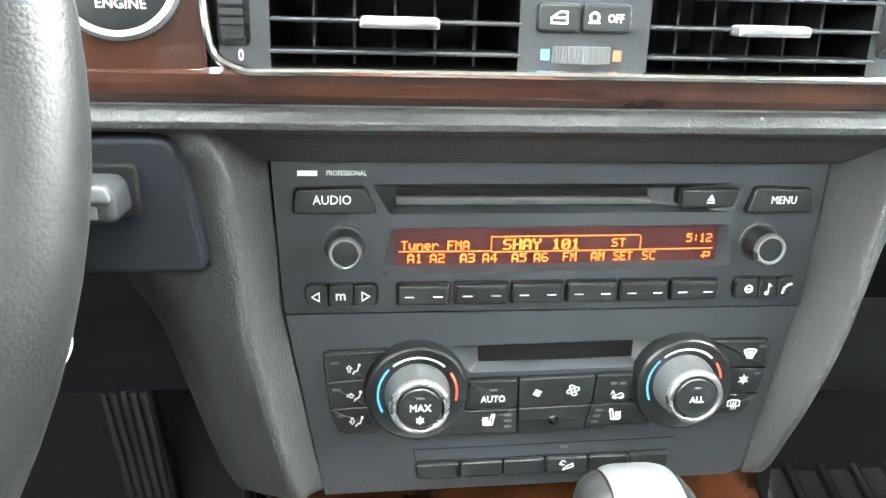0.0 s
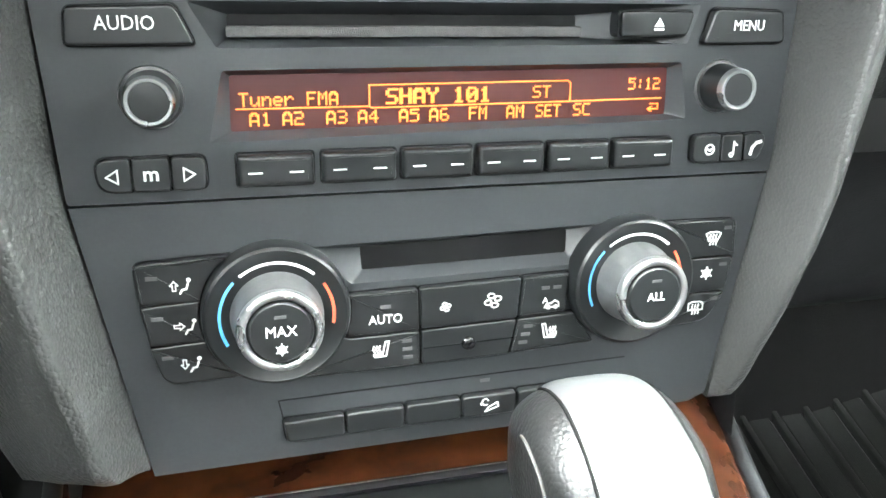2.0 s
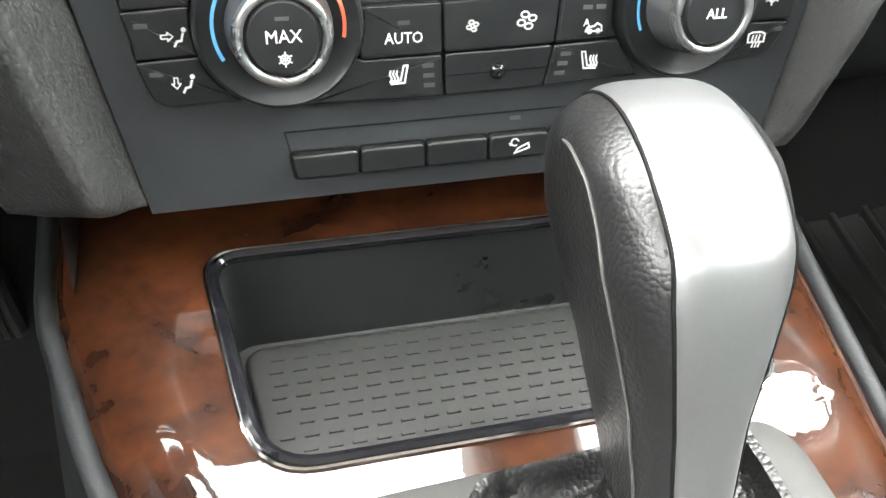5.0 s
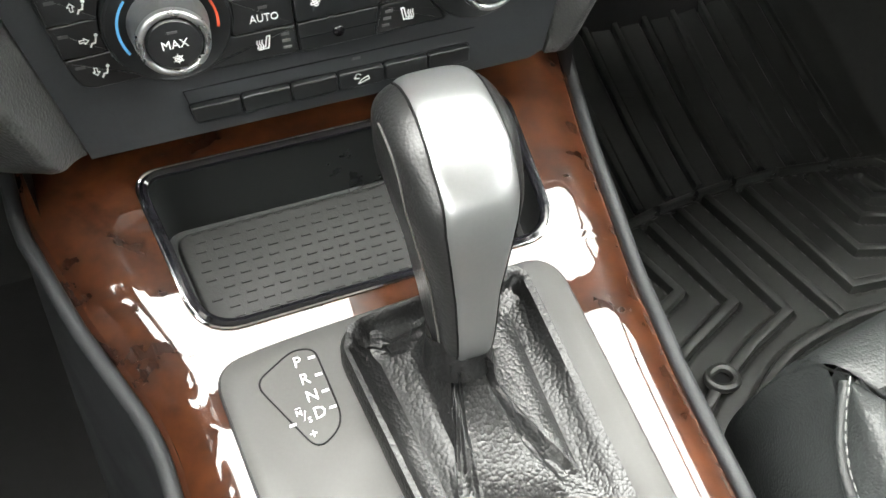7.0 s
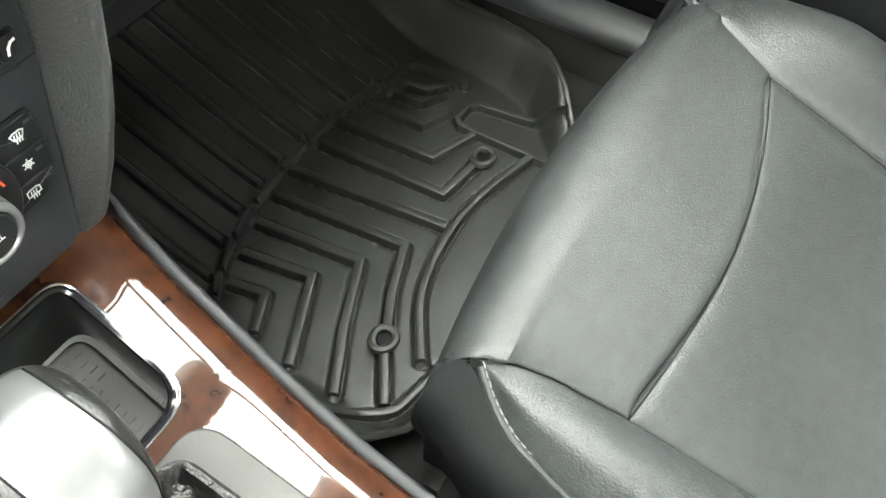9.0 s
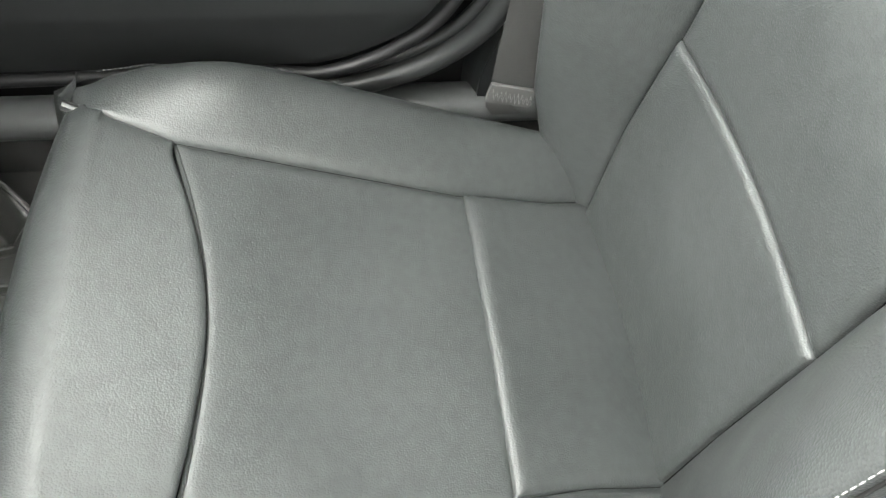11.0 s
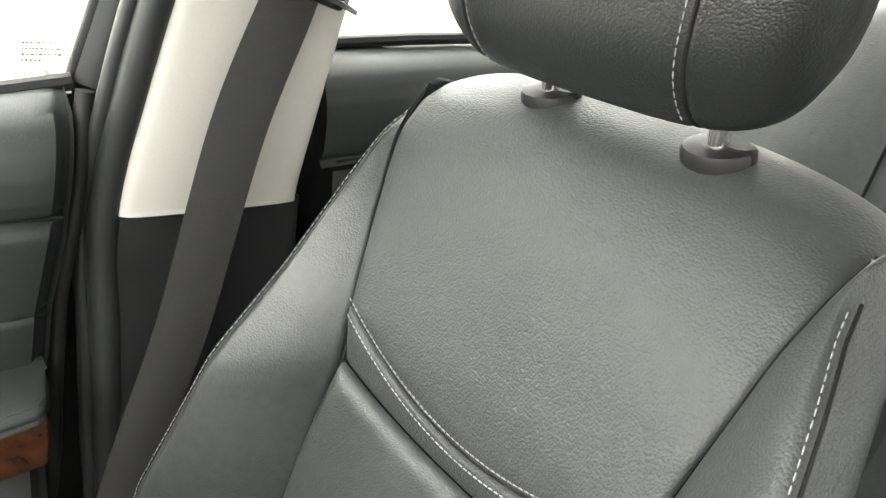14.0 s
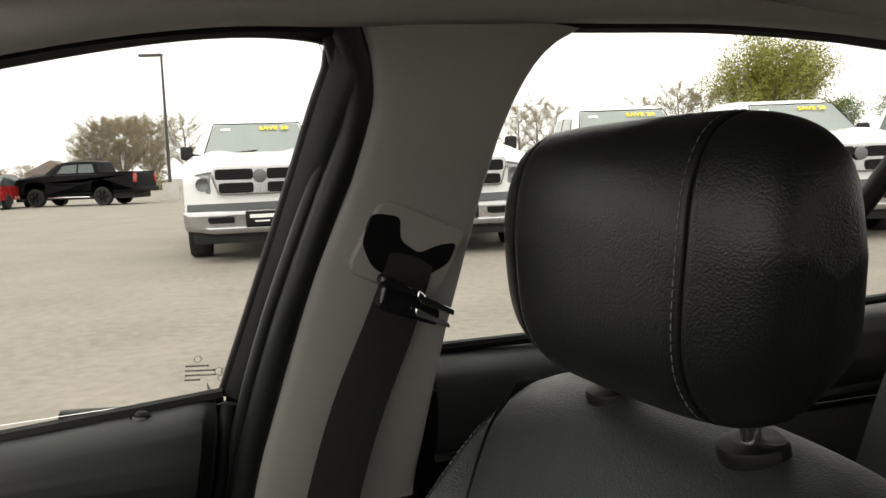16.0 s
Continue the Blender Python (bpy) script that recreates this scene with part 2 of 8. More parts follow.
def thing(name, origin, label, category, group="", kind="", base=CAR):
    """An Empty at a thing's base. Parts are given in the car's own axes."""
    ob = new(name)
    ob.empty_display_size = 0.02
    ob.matrix_basis = base @ Matrix.Translation(origin)
    ORIGIN[ob] = Vector(origin)
    return tagged(ob, label, category, group, kind)


def finish(bm, mat, smooth=True):
    bmesh.ops.recalc_face_normals(bm, faces=bm.faces)
    bm.edges.index_update()
    caps = {e.index for f in bm.faces if len(f.verts) > 8 for e in f.edges}
    me = bpy.data.meshes.new("mesh")
    bm.to_mesh(me)
    bm.free()
    me.materials.append(mat)
    if smooth:
        me.shade_smooth()
        me.set_sharp_from_angle(angle=radians(38))
        for i in caps:  # flat caps keep their own normal
            me.edges[i].use_edge_sharp = True
    return me


def part(name, bm, mat, parent, label="", smooth=True):
    """One mesh under a thing or under a part of it."""
    o = ORIGIN[parent]
    bmesh.ops.translate(bm, verts=bm.verts, vec=-o)
    ob = new(name, finish(bm, mat, smooth))
    ob.parent = parent
    ORIGIN[ob] = o
    return tagged(ob, label) if label else ob


def solo(name, bm, mat, origin, label, category, group="", kind="", base=CAR, smooth=True):
    """A thing that is one mesh."""
    bmesh.ops.translate(bm, verts=bm.verts, vec=-Vector(origin))
    ob = new(name, finish(bm, mat, smooth))
    ob.matrix_basis = base @ Matrix.Translation(origin)
    ORIGIN[ob] = Vector(origin)
    return tagged(ob, label, category, group, kind)


def box(x0, x1, y0, y1, z0, z1, bevel=0.0, seg=2, bm=None):
    bm = bm or bmesh.new()
    ret = bmesh.ops.create_cube(bm, size=1.0)
    vs = ret["verts"]
    for v in vs:
        v.co = Vector(((x0 + x1) / 2 + v.co.x * (x1 - x0), (y0 + y1) / 2 + v.co.y * (y1 - y0), (z0 + z1) / 2 + v.co.z * (z1 - z0)))
    if bevel:
        es = list({e for v in vs for e in v.link_edges})
        bmesh.ops.bevel(bm, geom=es, offset=bevel, segments=seg, affect="EDGES", profile=0.6)
    return bm


def rounded(pts, r, n=4):
    """A closed outline with its corners rounded."""
    out = []
    for i, p in enumerate(pts):
        p = Vector(p)
        a, b = Vector(pts[i - 1]) - p, Vector(pts[(i + 1) % len(pts)]) - p
        rr = r[i] if isinstance(r, (list, tuple)) else r
        ra, rb = min(rr, a.length * 0.48), min(rr, b.length * 0.48)
        if rr <= 0:
            out.append(p)
            continue
        pa, pb = p + a.normalized() * ra, p + b.normalized() * rb
        for k in range(n + 1):
            t = k / n
            out.append(pa * (1 - t) ** 2 + p * 2 * t * (1 - t) + pb * t * t)
    return out


def slab(pts, y0, y1, bevel=0.0, seg=2, crown=0.0, bm=None, place=None):
    """An outline in (x, z) from its front y0 back to y1, with a rounded front edge. place maps (x, y, z) elsewhere."""
    bm = bm or bmesh.new()
    n = len(pts)
    c = sum((Vector(p) for p in pts), Vector((0, 0))) / n
    place = place or (lambda x, y, z: (x, y, z))
    rings = []
    sides = []
    for i in range(n):
        p, e = Vector(pts[i - 1]), Vector(pts[i]) - Vector(pts[i - 1])
        if e.length > 1e-6:
            m = Vector((-e.y, e.x)).normalized()
            sides.append((p, m if m.dot(c - p) > 0 else -m))
    wind = 1 if sum(pts[i - 1][0] * pts[i][1] - pts[i][0] * pts[i - 1][1] for i in range(n)) > 0 else -1
    convex = all((Vector(p) - a).dot(m) > -1e-5 for a, m in sides for p in pts)
    levels = [(y1, 0.0)] + ([(y0 + bevel * (1 - math.sin(a)), bevel * (1 - math.cos(a))) for a in [math.pi / 2 * k / seg for k in range(seg + 1)]] if bevel else [(y0, 0.0)])
    if bevel:
        levels.append((y0, bevel * 1.15 + 0.0002))
    for y, inset in levels:
        ring = []
        for i, p in enumerate(pts):
            p = Vector(p)
            a, b = (p - Vector(pts[i - 1])), (Vector(pts[(i + 1) % n]) - p)
            if a.length < 1e-9:
                a = b
            if b.length < 1e-9:
                b = a
            t = (a.normalized() + b.normalized())
            t = t.normalized() if t.length > 1e-6 else a.normalized()
            nrm = Vector((-t.y, t.x)) * wind
            q = p + nrm * inset
            if convex and inset:  # keep the inset line from folding at tight corners
                for _ in range(2):
                    for a, m in sides:
                        q = q + m * max(0.0, inset - (q - a).dot(m))
            ring.append(bm.verts.new(place(q.x, y, q.y)))
        rings.append(ring)
    for r0, r1 in zip(rings, rings[1:]):
        for i in range(n):
            bm.faces.new((r0[i], r0[(i + 1) % n], r1[(i + 1) % n], r1[i]))
    if crown:
        mid = bm.verts.new(place(c.x, y0 - crown, c.y))
        for i in range(n):
            bm.faces.new((rings[-1][i], rings[-1][(i + 1) % n], mid))
    else:
        bm.faces.new(rings[-1])
    bm.faces.new(list(reversed(rings[0])))
    return bm


def lathe(profile, cx, cz, seg=48, bm=None, wobble=None):
    """A turned shape about an axis along y: profile of (radius, y)."""
    bm = bm or bmesh.new()
    rings = []
    for r, y in profile:
        if r <= 1e-6:
            rings.append([bm.verts.new((cx, y, cz))])
        else:
            rings.append([bm.verts.new((cx + r * math.cos(2 * math.pi * k / seg) * (wobble(k, y) if wobble else 1), y, cz + r * math.sin(2 * math.pi * k / seg) * (wobble(k, y) if wobble else 1))) for k in range(seg)])
    for a, b in zip(rings, rings[1:]):
        for k in range(seg):
            p, q = a[k % len(a)], a[(k + 1) % len(a)]
            r, s = b[(k + 1) % len(b)], b[k % len(b)]
            f = []
            for v in (p, q, r, s):
                if v not in f:
                    f.append(v)
            if len(f) > 2:
                bm.faces.new(f)
    return bm


def tube(points, radius, seg=8, closed=False, bm=None, flat=1.0):
    """A round bar along points; radius may be a list."""
    bm = bm or bmesh.new()
    pts = [Vector(p) for p in points]
    n = len(pts)
    rings, up = [], None
    for i, p in enumerate(pts):
        a = pts[(i - 1) % n] if closed or i else p
        b = pts[(i + 1) % n] if closed or i < n - 1 else p
        d = (b - a).normalized()
        if up is None:
            up = Vector((0, 0, 1)) if abs(d.z) < 0.9 else Vector((1, 0, 0))
        s = d.cross(up).normalized()
        up = s.cross(d).normalized()
        r = radius[i] if isinstance(radius, (list, tuple)) else radius
        rings.append([bm.verts.new(p + (s * math.cos(2 * math.pi * k / seg) + up * flat * math.sin(2 * math.pi * k / seg)) * r) for k in range(seg)])
    for i in range(n if closed else n - 1):
        a, b = rings[i], rings[(i + 1) % n]
        for k in range(seg):
            bm.faces.new((a[k], a[(k + 1) % seg], b[(k + 1) % seg], b[k]))
    if not closed:
        bm.faces.new(rings[0]), bm.faces.new(list(reversed(rings[-1])))
    return bm


def sheet(fn, nu, nv, bm=None, us=None, vs=None, wrap=False):
    """A surface from fn(u, v), u and v from 0 to 1."""
    bm = bm or bmesh.new()
    us = us or [i / nu for i in range(nu + 1)]
    vs = vs or [j / nv for j in range(nv + 1)]
    g = [[bm.verts.new(fn(u, v)) for v in vs] for u in us]
    for i in range(len(us) - 1):
        for j in range(len(vs) - 1):
            bm.faces.new((g[i][j], g[i + 1][j], g[i + 1][j + 1], g[i][j + 1]))
    if wrap:
        for i in range(len(us) - 1):
            bm.faces.new((g[i][-1], g[i + 1][-1], g[i + 1][0], g[i][0]))
    return bm


def lerp(table, x):
    """Values from a table of (x, value...), glided smoothly."""
    xs = [r[0] for r in table]
    vals = [np.interp(x, xs, [r[k] for r in table]) if xs[0] < xs[-1] else np.interp(-x, [-a for a in xs], [r[k] for r in table]) for k in range(1, len(table[0]))]
    return float(vals[0]) if len(vals) == 1 else tuple(float(v) for v in vals)


def spline(pts, n=8, closed=False):
    """Points glided through a list of points."""
    P = [Vector(p) for p in pts]
    m = len(P)
    out = []
    for i in range(m if closed else m - 1):
        p0 = P[(i - 1) % m] if closed or i else P[0]
        p1, p2 = P[i], P[(i + 1) % m]
        p3 = P[(i + 2) % m] if closed or i + 2 < m else P[-1]
        for k in range(n):
            t = k / n
            out.append(0.5 * ((2 * p1) + (p2 - p0) * t + (2 * p0 - 5 * p1 + 4 * p2 - p3) * t * t + (3 * p1 - p0 - 3 * p2 + p3) * t ** 3))
    if not closed:
        out.append(P[-1])
    return out


def along(path, s):
    """The point at the share s of a list of points."""
    x = s * (len(path) - 1)
    i = min(int(x), len(path) - 2)
    return path[i].lerp(path[i + 1], x - i)


def stitches(path, length, gap, r, lift=None, bm=None):
    """Short threads along a path."""
    bm = bm or bmesh.new()
    pts = [Vector(p) for p in path]
    d = [0.0]
    for a, b in zip(pts, pts[1:]):
        d.append(d[-1] + (b - a).length)

    def at(s):
        i = max(0, min(len(pts) - 2, int(np.searchsorted(d, s)) - 1))
        return pts[i].lerp(pts[i + 1], (s - d[i]) / max(1e-9, d[i + 1] - d[i]))
    s = 0.0
    while s + length < d[-1]:
        a, b = at(s), at(s + length)
        if lift:
            a, b = a + Vector(lift), b + Vector(lift)
        tube([a, a.lerp(b, 0.5), b], [r * 0.6, r, r * 0.6], 5, bm=bm)
        s += length + gap
    return bm


TEXTS = []


def words(name, body, size, x, z, y, parent, mat, m=None, align="CENTER", stretch=1.0, bold=0.0):
    """Lettering on an upright face at depth y, or placed by m."""
    cu = bpy.data.curves.new(name, "FONT")
    cu.body, cu.size, cu.align_x, cu.align_y = body, size, align, "CENTER"
    cu.extrude, cu.offset, cu.resolution_u = 0.00012, bold, 2
    ob = new(name, cu)
    ob.parent = parent
    base = m if m else Matrix.Translation((x, y, z)) @ Matrix.Rotation(radians(90), 4, "X") @ Matrix.Diagonal((stretch, 1, 1, 1))
    ob.matrix_basis = Matrix.Translation(-ORIGIN[parent]) @ base
    cu.materials.append(mat)
    TEXTS.append(ob)
    return ob


def strokes(lines, width, y, bm=None, place=None):
    """Flat printed strokes in (x, z) at depth y."""
    bm = bm or bmesh.new()
    place = place or (lambda x, y, z: (x, y, z))
    for line in lines:
        for (ax, az), (bx, bz) in zip(line, line[1:]):
            d = Vector((bx - ax, bz - az))
            if d.length < 1e-9:
                continue
            d.normalize()
            n = Vector((-d.y, d.x)) * width / 2
            e = d * width * 0.4
            q = [(ax - e.x + n.x, az - e.y + n.y), (ax - e.x - n.x, az - e.y - n.y), (bx + e.x - n.x, bz + e.y - n.y), (bx + e.x + n.x, bz + e.y + n.y)]
            lo, hi = [bm.verts.new(place(a, y, b)) for a, b in q], [bm.verts.new(place(a, y - 0.00015, b)) for a, b in q]
            bm.faces.new(hi)
            for k in range(4):
                bm.faces.new((lo[k], lo[(k + 1) % 4], hi[(k + 1) % 4], hi[k]))
    return bm


def fills(polys, y, bm=None, place=None):
    """Flat printed shapes in (x, z) at depth y."""
    bm = bm or bmesh.new()
    place = place or (lambda x, y, z: (x, y, z))
    for poly in polys:
        lo, hi = [bm.verts.new(place(a, y, b)) for a, b in poly], [bm.verts.new(place(a, y - 0.00015, b)) for a, b in poly]
        bm.faces.new(hi)
        for k in range(len(poly)):
            bm.faces.new((lo[k], lo[(k + 1) % len(poly)], hi[(k + 1) % len(poly)], hi[k]))
    return bm


def arc(cx, cz, r, a0, a1, n=16):
    return [(cx + r * math.cos(radians(a0 + (a1 - a0) * k / n)), cz + r * math.sin(radians(a0 + (a1 - a0) * k / n))) for k in range(n + 1)]


def smooth(a, b, x):
    t = max(0.0, min(1.0, (x - a) / (b - a)))
    return t * t * (3 - 2 * t)

# ---- centre stack ----


def holed(outer, holes, y, depth, bm=None):
    """A face at depth y with holes through it and a rim back to depth."""
    bm = bm or bmesh.new()
    loops = []
    for pts in [outer] + holes:
        vs = [bm.verts.new((p[0], y, p[1])) for p in pts]
        loops.append(([bm.edges.new((vs[i], vs[(i + 1) % len(vs)])) for i in range(len(vs))], vs))
    bmesh.ops.triangle_fill(bm, use_beauty=True, edges=[e for es, _ in loops for e in es], normal=(0, -1, 0))
    vs = loops[0][1]
    back = [bm.verts.new((v.co.x, depth, v.co.z)) for v in vs]
    for i in range(len(vs)):
        bm.faces.new((vs[i], vs[(i + 1) % len(vs)], back[(i + 1) % len(vs)], back[i]))
    return bm


def funnel(front, y0, back, y1, lid=False, bm=None):
    """Sloping walls from one outline to another of as many points."""
    bm = bm or bmesh.new()
    a, b = [bm.verts.new((p[0], y0, p[1])) for p in front], [bm.verts.new((p[0], y1, p[1])) for p in back]
    n = len(a)
    for i in range(n):
        bm.faces.new((a[i], a[(i + 1) % n], b[(i + 1) % n], b[i]))
    if lid:
        bm.faces.new(b)
    return bm


def led(name, x, z, parent, w=0.0036, h=0.0013, y=-0.0022):
    return part(name, fills([[(x - w / 2, z - h / 2), (x + w / 2, z - h / 2), (x + w / 2, z + h / 2), (x - w / 2, z + h / 2)]], y), DIM, parent, "small unlit grey indicator")


GLYPHS = {
    "T": "11111 00100 00100 00100 00100 00100 00100", "u": "00000 00000 10001 10001 10001 10011 01101", "n": "00000 00000 10110 11001 10001 10001 10001",
    "e": "00000 00000 01110 10001 11111 10000 01110", "r": "00000 00000 10110 11001 10000 10000 10000", "F": "11111 10000 10000 11110 10000 10000 10000",
    "M": "10001 11011 10101 10101 10001 10001 10001", "A": "01110 11011 10001 10001 11111 10001 10001", "S": "01111 10000 10000 01110 00001 00001 11110",
    "H": "10001 10001 10001 11111 10001 10001 10001", "Y": "10001 10001 01010 00100 00100 00100 00100", "E": "11111 10000 10000 11110 10000 10000 11111",
    "C": "01111 10000 10000 10000 10000 10000 01111", "0": "01110 10001 10011 10101 11001 10001 01110", "1": "00100 01100 00100 00100 00100 00100 01110",
    "2": "11110 00001 00001 01110 10000 10000 11111", "3": "11110 00001 00001 01110 00001 00001 11110", "4": "00010 00110 01010 10010 11111 00010 00010",
    "5": "11111 10000 11110 00001 00001 00001 11110", "6": "01110 10000 10000 11110 10001 10001 01110", ":": "00000 00100 00100 00000 00100 00100 00000",
    " ": "00000 00000 00000 00000 00000 00000 00000"}


def dots(body, x, z, w, h, y, heavy=0.0):
    """Lettering of small lit dots: body centred on x, z, each letter w wide and h high."""
    bm = bmesh.new()
    px, pz = w / 5, h / 7
    left = x - (len(body) * 6 - 1) * px / 2
    for i, ch in enumerate(body):
        for r, row in enumerate(GLYPHS[ch].split()):
            k = 0
            while k < 5:
                n = 0
                while k + n < 5 and row[k + n] == "1":
                    n += 1
                if n:
                    a, b = left + (i * 6 + k - heavy) * px, left + (i * 6 + k + n + heavy) * px
                    top = z + h / 2 - r * pz
                    fills([[(a, top - pz * 0.98), (b, top - pz * 0.98), (b, top), (a, top)]], y, bm=bm)
                k += max(1, n)
    return bm


radio = thing("car_radio", (0, 0, -0.068), "black car radio with orange lit display and silver-rimmed knobs", "car radio")
SLOT = rounded([(-0.081, -0.0100), (0.0845, -0.0095), (0.0805, -0.0225), (-0.0735, -0.0232)], 0.0012, 2)
SLOT_IN = rounded([(-0.0700, -0.0135), (0.0430, -0.0135), (0.0430, -0.0205), (-0.0700, -0.0205)], 0.0012, 2)
DISP = rounded([(-0.0725, -0.0295), (0.0790, -0.0285), (0.0825, -0.0478), (-0.0775, -0.0508)], 0.0010, 2)
DISP_IN = rounded([(-0.0705, -0.0312), (0.0765, -0.0305), (0.0770, -0.0466), (-0.0710, -0.0482)], 0.0010, 2)
part("fascia", holed(rounded([(-0.1225, 0), (0.1225, 0), (0.1192, -0.0678), (-0.1188, -0.0678)], 0.0016, 3), [SLOT, DISP], 0, 0.012), FASCIA, radio)
part("slot_recess", funnel(SLOT, 0, SLOT_IN, 0.009), FASCIA, radio, "bevelled disc slot surround")
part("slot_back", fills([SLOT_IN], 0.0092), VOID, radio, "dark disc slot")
part("slot_felt", box(-0.0705, 0.0435, 0.0045, 0.0088, -0.0203, -0.0170, 0.0008), FLOCK, radio, "grey felt lip of the disc slot")
part("display_bezel", funnel(DISP, 0, DISP_IN, 0.005), FASCIA, radio, "bevelled display surround")
screen = part("display", fills([DISP_IN], 0.0052), SCREEN, radio, "dark red lit radio display")
YD = 0.0046
for body, x, z, w, h in (("Tuner FMA", -0.0530, -0.0386, 0.00285, 0.0042), ("ST", 0.0302, -0.0379, 0.0029, 0.0040), ("5:12", 0.0680, -0.0359, 0.0026, 0.0040),
                         ("A1", -0.0620, -0.0446, 0.0030, 0.0042), ("A2", -0.0520, -0.0446, 0.0030, 0.0042), ("A3", -0.0385, -0.0446, 0.0030, 0.0042), ("A4", -0.0285, -0.0446, 0.0030, 0.0042),
                         ("A5", -0.0152, -0.0446, 0.0030, 0.0042), ("A6", -0.0052, -0.0446, 0.0030, 0.0042), ("FM", 0.0080, -0.0444, 0.0028, 0.0042), ("AM", 0.0210, -0.0443, 0.0028, 0.0042),
                         ("SET", 0.0328, -0.0442, 0.0026, 0.0042), ("SC", 0.0450, -0.0441, 0.0028, 0.0042)):
    part("display_text", dots(body, x, z, w, h, YD), ORANGE, screen)
part("display_text", dots("SHAY 101", -0.0052, -0.0384, 0.0037, 0.0050, YD, 0.28), ORANGE, screen, "bold orange station lettering")
part("display_rule", strokes([[(-0.0690, -0.0414), (-0.0282, -0.0414), (-0.0272, -0.0419), (0.0405, -0.0413), (0.0748, -0.0409)],
                               [(-0.0280, -0.0414), (-0.0280, -0.0348), (0.0395, -0.0344), (0.0405, -0.0353), (0.0405, -0.0412)],
                               [(0.0708, -0.0428), (0.0738, -0.0428), (0.0738, -0.0446), (0.0700, -0.0446)], [(0.0714, -0.0438), (0.0700, -0.0446), (0.0714, -0.0454)]], 0.00045, YD), ORANGE, screen, "orange display rules")
bt = part("audio_button", slab(rounded([(-0.1130, -0.0118), (-0.0842, -0.0108), (-0.0790, -0.0220), (-0.1140, -0.0222)], 0.0022, 5), -0.0032, 0.004, 0.0008, 3), BUTTON, radio)
words("button_text", "AUDIO", 0.0056, -0.0975, -0.0162, -0.0034, bt, WHITE, stretch=0.9)
bt = part("menu_button", slab(rounded([(0.0885, -0.0108), (0.1150, -0.0115), (0.1165, -0.0222), (0.0848, -0.0224)], 0.0022, 5), -0.0032, 0.004, 0.0008, 3), BUTTON, radio)
words("button_text", "MENU", 0.0050, 0.1015, -0.0165, -0.0034, bt, WHITE, stretch=0.88)
bt = part("eject_button", slab(rounded([(0.0545, -0.0118), (0.0812, -0.0118), (0.0790, -0.0198), (0.0545, -0.0202)], 0.0018, 4), -0.0022, 0.0085, 0.0007, 3), BUTTON, radio)
part("eject_mark", fills([[(0.0662, -0.0168), (0.0698, -0.0168), (0.0680, -0.0140)], [(0.0662, -0.0180), (0.0698, -0.0180), (0.0698, -0.0173), (0.0662, -0.0173)]], -0.0024), WHITE, bt)
# maker's badge as a plain bar, then the legible word
part("badge", fills([[(-0.1118, -0.0064), (-0.1035, -0.0064), (-0.1035, -0.0042), (-0.1118, -0.0042)]], -0.0002), WHITE, radio, "small white badge bar")
words("model_text", "PROFESSIONAL", 0.0030, -0.0915, -0.0053, -0.0003, radio, WHITE, stretch=0.82)
for x in (-0.0925, 0.0940):
    KZ = -0.0368
    kn = part("rotary_knob", lathe([(0.0088, 0.0), (0.0088, -0.0010), (0.0079, -0.0012), (0.0077, -0.0030), (0.0072, -0.0092), (0.0070, -0.0106)], x, KZ, 40), BUTTON, radio)
    part("base_ring", lathe([(0.0092, 0.0006), (0.0092, -0.0006), (0.0089, -0.0010), (0.0086, -0.0006)], x, KZ, 40), KNOBSILVER, kn, "thin silver ring")
    part("rim", lathe([(0.0071, -0.0102), (0.0069, -0.0119), (0.0064, -0.0126), (0.0056, -0.0125), (0.0053, -0.0118)], x, KZ, 40), LITSILVER, kn, "satin silver knob rim")
    part("cap", lathe([(0.0055, -0.0119), (0.0040, -0.0121), (0, -0.0122)], x, KZ, 32), BUTTON, kn)
BTN = [(-0.0700, -0.0470), (-0.0444, -0.0210), (-0.0190, 0.0042), (0.0060, 0.0290), (0.0306, 0.0530), (0.0545, 0.0768)]
for k, (a, b) in enumerate(BTN):
    zt = -0.0542 + 0.0004 * k / 5
    bt = part("preset_button", slab(rounded([(a, zt), (b, zt), (b, zt - 0.0098), (a, zt - 0.0098)], 0.0014, 5), -0.0036, 0.002, 0.0014, 4), BUTTON, radio)
    w = b - a
    for c in (a + w * 0.23, a + w * 0.77):
        part("button_mark", fills([[(c - 0.0021, zt - 0.0058), (c + 0.0021, zt - 0.0058), (c + 0.0021, zt - 0.0053), (c - 0.0021, zt - 0.0053)]], -0.0036), WHITE, bt)
for k, (a, b, r) in enumerate(((-0.1100, -0.1002, [0.003, 0.0005, 0.0005, 0.0035]), (-0.0998, -0.0892, 0.0005), (-0.0888, -0.0790, [0.0005, 0.002, 0.002, 0.0005]))):
    bt = part("seek_button", slab(rounded([(a, -0.0542), (b, -0.0540), (b + 0.0002, -0.0640), (a + (0.001 if k == 0 else 0), -0.0640)], [q + 0.0008 for q in (r if isinstance(r, list) else [r] * 4)], 5), -0.0030, 0.002, 0.0005, 3), BUTTON, radio)
    c = (a + b) / 2
    if k == 1:
        words("button_text", "m", 0.0062, c, -0.0588, -0.0032, bt, WHITE, bold=0.0001)
    else:
        s = 1 if k == 2 else -1
        part("button_mark", strokes([[(c - s * 0.0014, -0.0572), (c + s * 0.0018, -0.0592), (c - s * 0.0014, -0.0612), (c - s * 0.0014, -0.0572)]], 0.0005, -0.0031), WHITE, bt)
